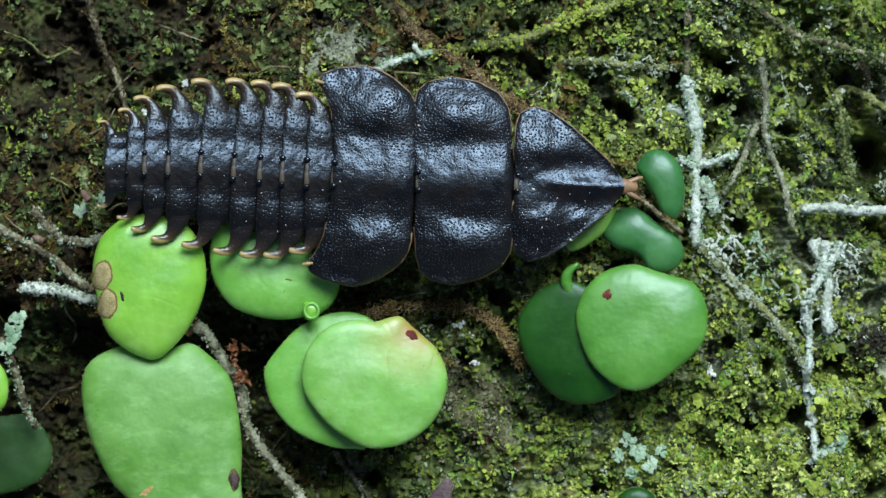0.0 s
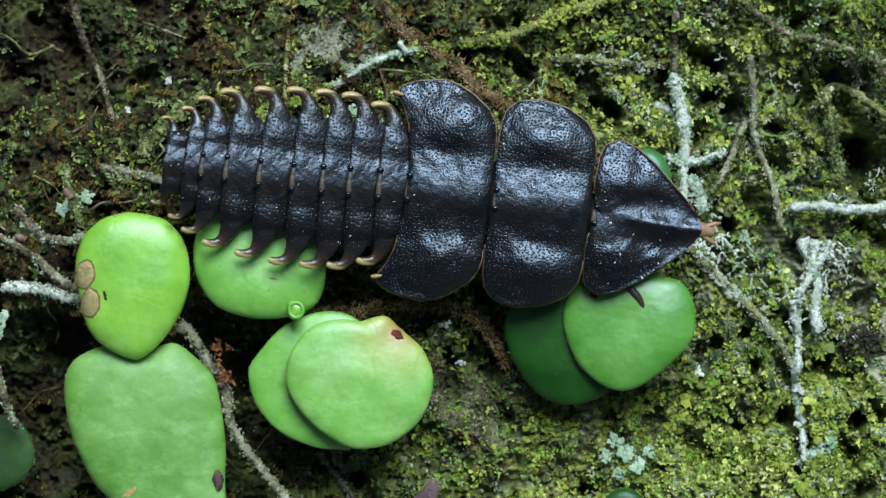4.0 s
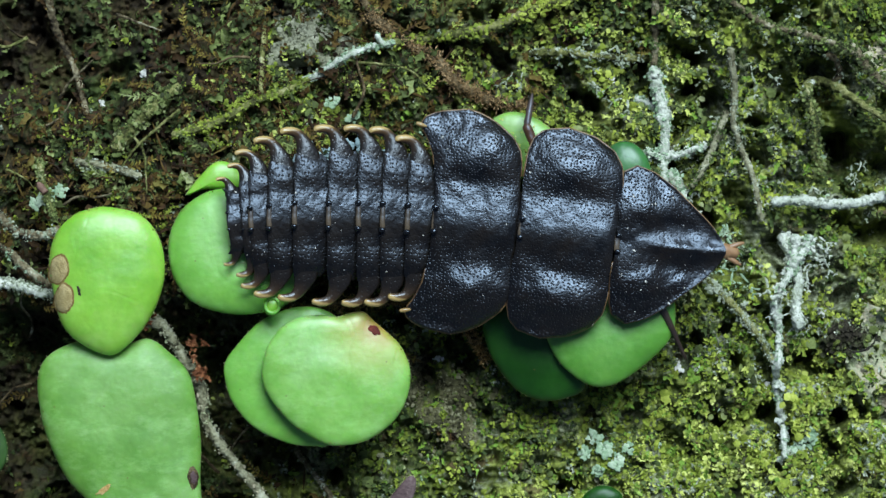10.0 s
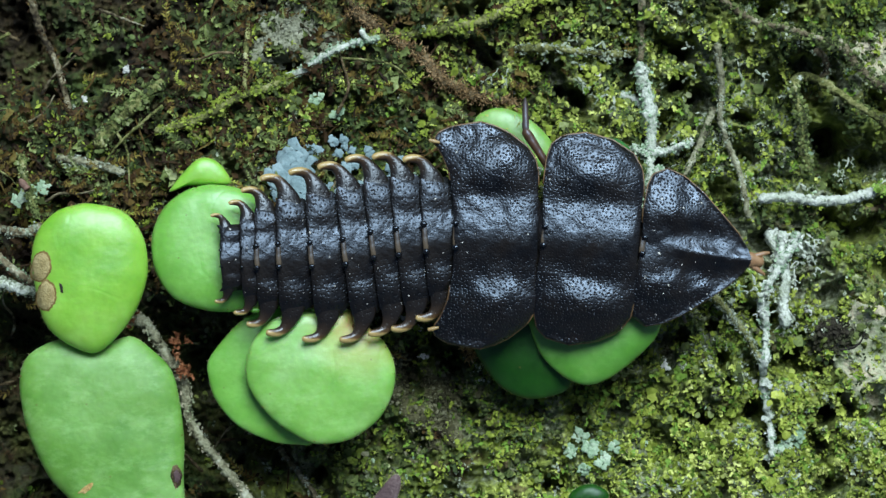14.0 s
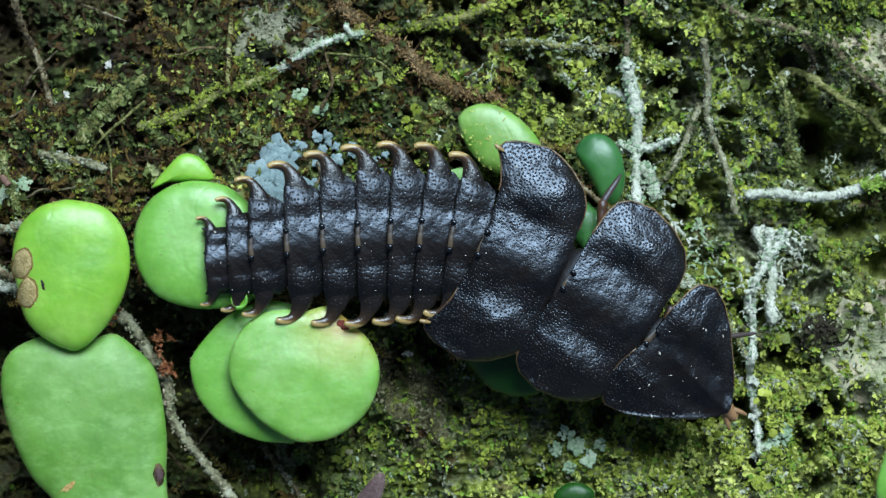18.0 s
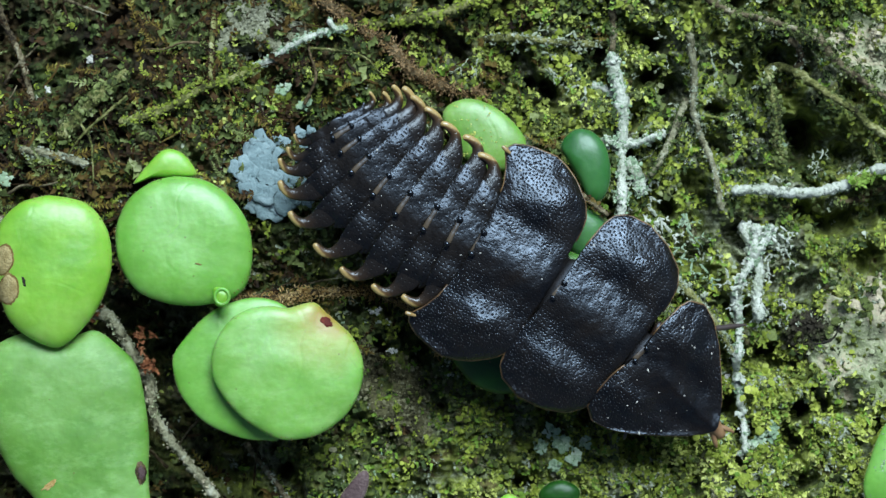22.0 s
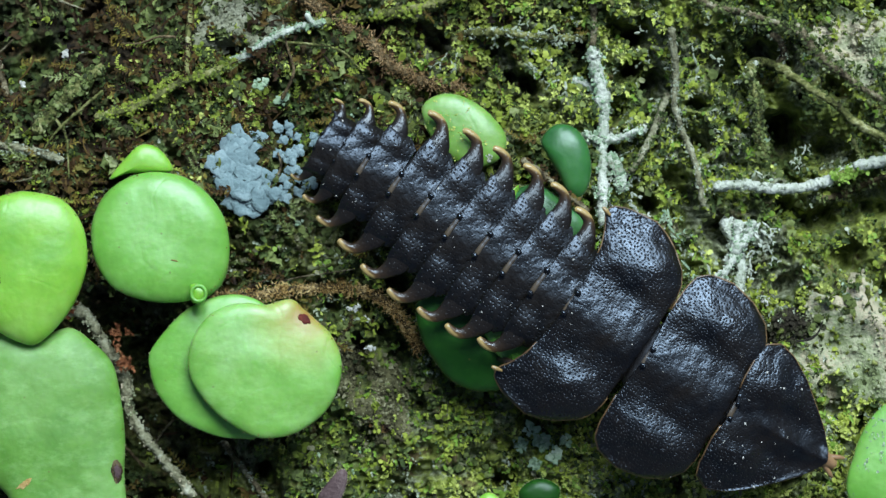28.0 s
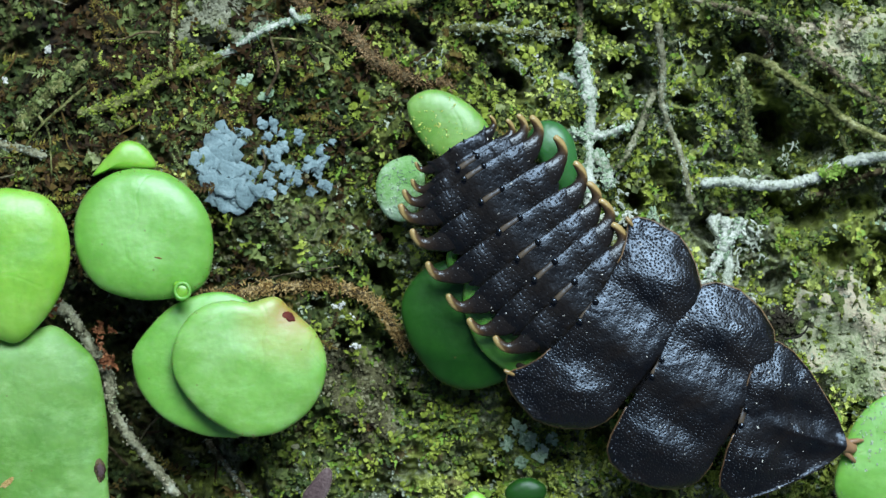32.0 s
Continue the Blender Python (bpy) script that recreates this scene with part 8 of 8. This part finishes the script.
    walk(plates[9], [
        (0, mm(-21.59, -0.19, -0.9, 2.4)),
        (0.5, mm(-21.83, -0.10, -0.9, 1.4)),
        (1, mm(-21.82, -0.01, -0.9, 0.5)),
        (1.5, mm(-22.11, 0.34, -0.9, -0.8)),
        (2, mm(-23.06, 0.29, -0.9, -0.8)),
        (2.5, mm(-23.98, -0.02, -0.9, -0.4)),
        (3, mm(-24.22, -0.32, -0.9, 0.1)),
        (3.5, mm(-24.20, -0.37, -0.9, -0.2)),
        (5.5, mm(-19.34, 0.22, -0.9, -0.8)),
        (6, mm(-19.36, -0.30, -0.9, 0.2)),
        (6.5, mm(-19.48, -0.36, -0.9, 0.9)),
        (7, mm(-19.53, -0.70, -0.9, 1.9)),
        (7.5, mm(-19.73, -0.61, -0.9, 1.6)),
        (7.9, mm(-19.73, -0.61, -0.9, 1.6)),
        (8.1, mm(-20.13, -1.99, -0.9, 7.9)),
        (8.5, mm(-20.13, -1.99, -0.9, 7.9)),
        (9, mm(-20.27, -2.18, -0.9, 8.8)),
        (9.5, mm(-20.34, -2.16, -0.9, 7.9)),
        (10, mm(-20.43, -1.76, -0.9, 7.5)),
        (11, mm(-20.64, -2.08, -0.9, 5.1)),
        (11.5, mm(-20.50, -1.89, -0.9, 4.4)),
        (12, mm(-20.73, -1.79, -0.9, 4.4)),
        (12.5, mm(-20.94, -1.89, -0.9, 3.8)),
        (13, mm(-21.53, -1.80, -0.9, 2.0)),
        (13.5, mm(-21.90, -1.92, -0.9, 1.1)),
        (14, mm(-21.98, -2.52, -0.9, 2.6)),
        (14.5, mm(-22.18, -3.27, -0.9, 5.4)),
        (16.5, mm(-22.97, -7.94, -1.29, 21.2, -1.0)),
        (17, mm(-23.06, -9.01, -1.42, 24.5, -1.3)),
        (17.5, mm(-22.99, -9.78, -1.54, 26.5, -1.7)),
        (18, mm(-23.27, -10.42, -1.66, 26.3, -2.0)),
        (18.5, mm(-22.22, -8.68, -1.77, 24.1, -2.3)),
        (19, mm(-20.94, -2.90, -1.87, 4.5, -2.7)),
        (19.5, mm(-19.79, 1.17, -1.94, -13.7, -3.0)),
        (20, mm(-19.04, 2.20, -2.01, -19.9, -3.3)),
        (20.5, mm(-18.82, 2.87, -2.1, -24.0, -3.7)),
        (21, mm(-18.68, 3.12, -2.2, -26.7, -4.0)),
        (21.5, mm(-18.67, 3.25, -2.31, -27.7, -4.3)),
        (22, mm(-18.84, 3.16, -2.43, -26.9, -4.7)),
        (22.5, mm(-19.02, 2.72, -2.56, -24.4, -5.0)),
        (23, mm(-19.16, 2.40, -2.68, -21.9, -5.3)),
        (23.5, mm(-19.48, 2.01, -2.82, -20.8, -5.7)),
        (24, mm(-20.05, 2.17, -3, -19.8, -6.0)),
        (24.5, mm(-20.69, 1.60, -3.18, -16.4, -6.3)),
        (25, mm(-21.04, 1.34, -3.34, -12.3, -6.7)),
        (25.5, mm(-21.98, 0.77, -3.58, -8.0, -7.0)),
        (27.5, mm(-26.37, -0.40, -4.46, 3.3, -7.8)),
        (28, mm(-26.89, -0.60, -4.41, 2.7, -7.5)),
        (28.5, mm(-26.73, -0.33, -4.27, -0.3, -7.2)),
        (29, mm(-25.25, 1.09, -3.98, -9.1, -7.0)),
        (29.5, mm(-22.85, 4.64, -3.49, -19.9, -6.5)),
        (30, mm(-21.47, 5.43, -3.14, -22.2, -6.0)),
        (30.5, mm(-20.70, 4.90, -2.88, -19.1, -5.5)),
        (31, mm(-20.27, 4.66, -2.67, -18.3, -5.0)),
        (31.5, mm(-20.14, 4.40, -2.66, -17.7, -5.0)),
        (32, mm(-19.92, 4.64, -2.64, -18.1, -5.0)),
    ])
    walk(plates[10], [
        (0, mm(-23.55, -0.31, -1, 2.9)),
        (0.5, mm(-23.87, -0.16, -1, 1.8)),
        (1, mm(-23.86, -0.05, -1, 0.9)),
        (1.5, mm(-24.12, 0.36, -1, -0.5)),
        (2, mm(-25.18, 0.34, -1, -1.0)),
        (2.5, mm(-26.19, 0.04, -1, -0.8)),
        (3, mm(-26.42, -0.32, -1, -0.2)),
        (3.5, mm(-26.39, -0.35, -1, -0.4)),
        (5.5, mm(-19.89, 0.24, -1, -0.8)),
        (6, mm(-19.95, -0.30, -1, 0.2)),
        (6.5, mm(-20.12, -0.36, -1, 0.9)),
        (7, mm(-20.15, -0.73, -1, 1.9)),
        (7.5, mm(-20.34, -0.63, -1, 1.6)),
        (7.9, mm(-20.34, -0.63, -1, 1.6)),
        (8.1, mm(-20.83, -2.11, -1, 9.7)),
        (8.5, mm(-20.83, -2.11, -1, 9.7)),
        (9, mm(-21.09, -2.36, -1, 10.9)),
        (9.5, mm(-21.17, -2.32, -1, 10.3)),
        (10, mm(-21.35, -1.94, -1, 9.8)),
        (11, mm(-21.81, -2.23, -1, 6.3)),
        (11.5, mm(-21.52, -1.99, -1, 5.4)),
        (12, mm(-21.90, -1.92, -1, 5.5)),
        (12.5, mm(-22.21, -2.00, -1, 4.7)),
        (13, mm(-23.02, -1.88, -1, 2.7)),
        (13.5, mm(-23.55, -1.95, -1, 1.5)),
        (14, mm(-23.63, -2.59, -1, 3.0)),
        (14.5, mm(-23.88, -3.47, -1, 5.8)),
        (16.5, mm(-25.10, -9.58, -1.42, 21.1, -1.0)),
        (17, mm(-25.20, -10.85, -1.56, 24.5, -1.3)),
        (17.5, mm(-25.23, -11.78, -1.69, 26.2, -1.7)),
        (18, mm(-25.24, -12.19, -1.83, 26.2, -2.0)),
        (18.5, mm(-24.26, -10.46, -1.94, 24.1, -2.3)),
        (19, mm(-22.28, -2.99, -2.04, 4.1, -2.7)),
        (19.5, mm(-20.66, 1.41, -2.08, -15.3, -3.0)),
        (20, mm(-19.65, 2.45, -2.14, -22.2, -3.3)),
        (20.5, mm(-19.38, 3.16, -2.24, -26.6, -3.7)),
        (21, mm(-19.14, 3.39, -2.34, -29.2, -4.0)),
        (21.5, mm(-19.11, 3.51, -2.44, -30.5, -4.3)),
        (22, mm(-19.28, 3.42, -2.57, -29.7, -4.7)),
        (22.5, mm(-19.49, 2.96, -2.7, -27.1, -5.0)),
        (23, mm(-19.64, 2.62, -2.83, -24.6, -5.3)),
        (23.5, mm(-19.98, 2.23, -2.97, -23.7, -5.7)),
        (24, mm(-20.70, 2.47, -3.16, -22.9, -6.0)),
        (24.5, mm(-21.54, 1.89, -3.38, -18.8, -6.3)),
        (25, mm(-21.99, 1.61, -3.55, -14.1, -6.7)),
        (25.5, mm(-23.27, 0.97, -3.84, -9.6, -7.0)),
        (27.5, mm(-29.28, -0.68, -4.95, 5.2, -7.8)),
        (28, mm(-29.85, -0.87, -4.9, 4.4, -7.5)),
        (28.5, mm(-29.65, -0.52, -4.74, 1.0, -7.2)),
        (29, mm(-27.74, 1.43, -4.38, -9.0, -7.0)),
        (29.5, mm(-24.73, 5.48, -3.8, -20.5, -6.5)),
        (30, mm(-22.51, 5.87, -3.35, -21.8, -6.0)),
        (30.5, mm(-21.44, 5.11, -3.05, -18.0, -5.5)),
        (31, mm(-20.88, 4.88, -2.82, -18.4, -5.0)),
        (31.5, mm(-20.69, 4.58, -2.8, -18.5, -5.0)),
        (32, mm(-20.46, 4.84, -2.78, -19.3, -5.0)),
    ])
    walk(plates[11], [
        (0, mm(-26.12, -0.48, -1.1, 3.1)),
        (0.5, mm(-26.47, -0.23, -1.1, 1.9)),
        (1, mm(-26.46, -0.11, -1.1, 1.0)),
        (1.5, mm(-26.72, 0.39, -1.1, -0.4)),
        (2, mm(-27.78, 0.39, -1.1, -1.0)),
        (2.5, mm(-28.78, 0.10, -1.1, -0.9)),
        (3, mm(-29.02, -0.32, -1.1, -0.3)),
        (3.5, mm(-28.99, -0.32, -1.1, -0.5)),
        (5.5, mm(-21.01, 0.26, -1.1, -0.8)),
        (6, mm(-21.11, -0.32, -1.1, 0.2)),
        (6.5, mm(-21.35, -0.38, -1.1, 0.9)),
        (7, mm(-21.37, -0.78, -1.1, 1.9)),
        (7.5, mm(-21.53, -0.65, -1.1, 1.6)),
        (7.9, mm(-21.53, -0.65, -1.1, 1.6)),
        (8.1, mm(-22.15, -2.33, -1.1, 10.2)),
        (8.5, mm(-22.15, -2.33, -1.1, 10.2)),
        (9, mm(-22.56, -2.67, -1.1, 11.6)),
        (9.5, mm(-22.65, -2.61, -1.1, 11.0)),
        (10, mm(-22.94, -2.24, -1.1, 10.4)),
        (11, mm(-23.67, -2.45, -1.1, 6.7)),
        (11.5, mm(-23.22, -2.15, -1.1, 5.7)),
        (12, mm(-23.75, -2.11, -1.1, 5.8)),
        (12.5, mm(-24.17, -2.18, -1.1, 5.0)),
        (13, mm(-25.19, -1.99, -1.1, 2.9)),
        (13.5, mm(-25.86, -2.01, -1.1, 1.7)),
        (14, mm(-25.94, -2.70, -1.1, 3.1)),
        (14.5, mm(-26.23, -3.74, -1.1, 5.9)),
        (16.5, mm(-26.81, -10.56, -1.56, 21.0, -1.0)),
        (17, mm(-26.88, -11.94, -1.71, 24.4, -1.3)),
        (17.5, mm(-27.15, -12.94, -1.86, 26.1, -1.7)),
        (18, mm(-27.20, -13.87, -2.01, 26.2, -2.0)),
        (18.5, mm(-26.42, -12.14, -2.13, 24.1, -2.3)),
        (19, mm(-24.31, -3.14, -2.23, 4.0, -2.7)),
        (19.5, mm(-22.17, 1.84, -2.26, -15.7, -3.0)),
        (20, mm(-20.82, 2.94, -2.31, -22.9, -3.3)),
        (20.5, mm(-20.47, 3.73, -2.41, -27.3, -3.7)),
        (21, mm(-20.08, 3.94, -2.5, -29.9, -4.0)),
        (21.5, mm(-20.02, 4.07, -2.61, -31.3, -4.3)),
        (22, mm(-20.19, 3.97, -2.74, -30.5, -4.7)),
        (22.5, mm(-20.46, 3.47, -2.88, -27.8, -5.0)),
        (23, mm(-20.61, 3.08, -3.02, -25.4, -5.3)),
        (23.5, mm(-20.99, 2.68, -3.17, -24.5, -5.7)),
        (24, mm(-21.92, 3.04, -3.39, -23.8, -6.0)),
        (24.5, mm(-23.02, 2.40, -3.64, -19.4, -6.3)),
        (25, mm(-23.60, 2.05, -3.84, -14.7, -6.7)),
        (25.5, mm(-25.25, 1.27, -4.18, -10.1, -7.0)),
        (27.5, mm(-31.86, -0.93, -5.4, 5.7, -7.8)),
        (28, mm(-32.44, -1.10, -5.33, 4.9, -7.5)),
        (28.5, mm(-32.24, -0.68, -5.17, 1.4, -7.2)),
        (29, mm(-30.31, 1.79, -4.79, -9.0, -7.0)),
        (29.5, mm(-27.11, 6.54, -4.17, -20.7, -6.5)),
        (30, mm(-24.17, 6.58, -3.63, -21.7, -6.0)),
        (30.5, mm(-22.99, 5.54, -3.3, -17.7, -5.5)),
        (31, mm(-22.40, 5.42, -3.05, -18.4, -5.0)),
        (31.5, mm(-22.23, 5.08, -3.04, -18.7, -5.0)),
        (32, mm(-21.97, 5.39, -3.02, -19.6, -5.0)),
    ])
    walk(plates["front_leg"], [
        (0, mm(-4, 7, 0.3)), (3.2, mm(-4, 7, 0.3)), (3.5, mm(-1, 1.5, 0)), (5.5, mm(0, 0, 0)), (7.5, mm(0, 0, 0)), (8.1, mm(-0.6, 1, 0)),
        (9.5, mm(-1, 2, 0)), (11, mm(-2, 4, 0)), (14.5, mm(-4, 7, 0.3)), (32, mm(-4, 7, 0.3)),
    ])
    walk(plates["mid_leg"], [
        (0, mm(2, -5.5, -0.5)), (7.9, mm(2, -5.5, -0.5)), (8.5, mm(0, 0, 0)), (10, mm(0, 0, 0)), (11.5, mm(-0.6, 0.3, 0, 1.5)), (13, mm(-0.2, 0.5, 0, 5)), (14.5, mm(-0.6, -0.5, 0, 8)),
        (16.5, mm(2, -5.5, -0.5)), (17.4, mm(1, -4, -0.3)), (18.4, mm(-0.8, -1.3, 0)), (19.3, mm(-0.8, -1.2, 0)), (20.3, mm(2, -5.5, -0.5)), (32, mm(2, -5.5, -0.5)),
    ])
    walk(plates["far_front_leg"], [
        (0, mm(-2, -5, -0.3)), (12.7, mm(-2, -5, -0.3)), (12.9, mm(-1.3, 4.0, 0, -37)), (13.1, mm(-1.3, 4.0, 0, -37)), (13.4, mm(-2, -5, -0.3)), (16.3, mm(-2, -5, -0.3)), (17.2, mm(1.8, -2.2, 0)), (17.5, mm(2.2, -1.9, 0)), (20, mm(0, -0.3, 0)), (22, mm(0, 0.4, 0)), (23.4, mm(0.2, 0.3, 0)),
        (24, mm(2.0, -0.8, 0)), (25, mm(2.1, -0.5, 0)), (25.5, mm(1.5, -1.5, 0)), (27.3, mm(-2, -5, -0.3)), (32, mm(-2, -5, -0.3)),
    ])
    walk(plates["hind_leg"], [
        (0, mm(2, -5, -0.3, 12)), (23.7, mm(2, -5, -0.3, 12)), (23.9, mm(-0.4, -0.9, 0, 12)), (24, mm(0, 0, 0)), (24.1, mm(-1.8, -0.7, 0, -18)), (24.2, mm(-2.9, -0.8, 0, -33)),
        (24.4, mm(0, -5, -0.3, -35)), (32, mm(0, -5, -0.3, -35)),
    ])


motions()
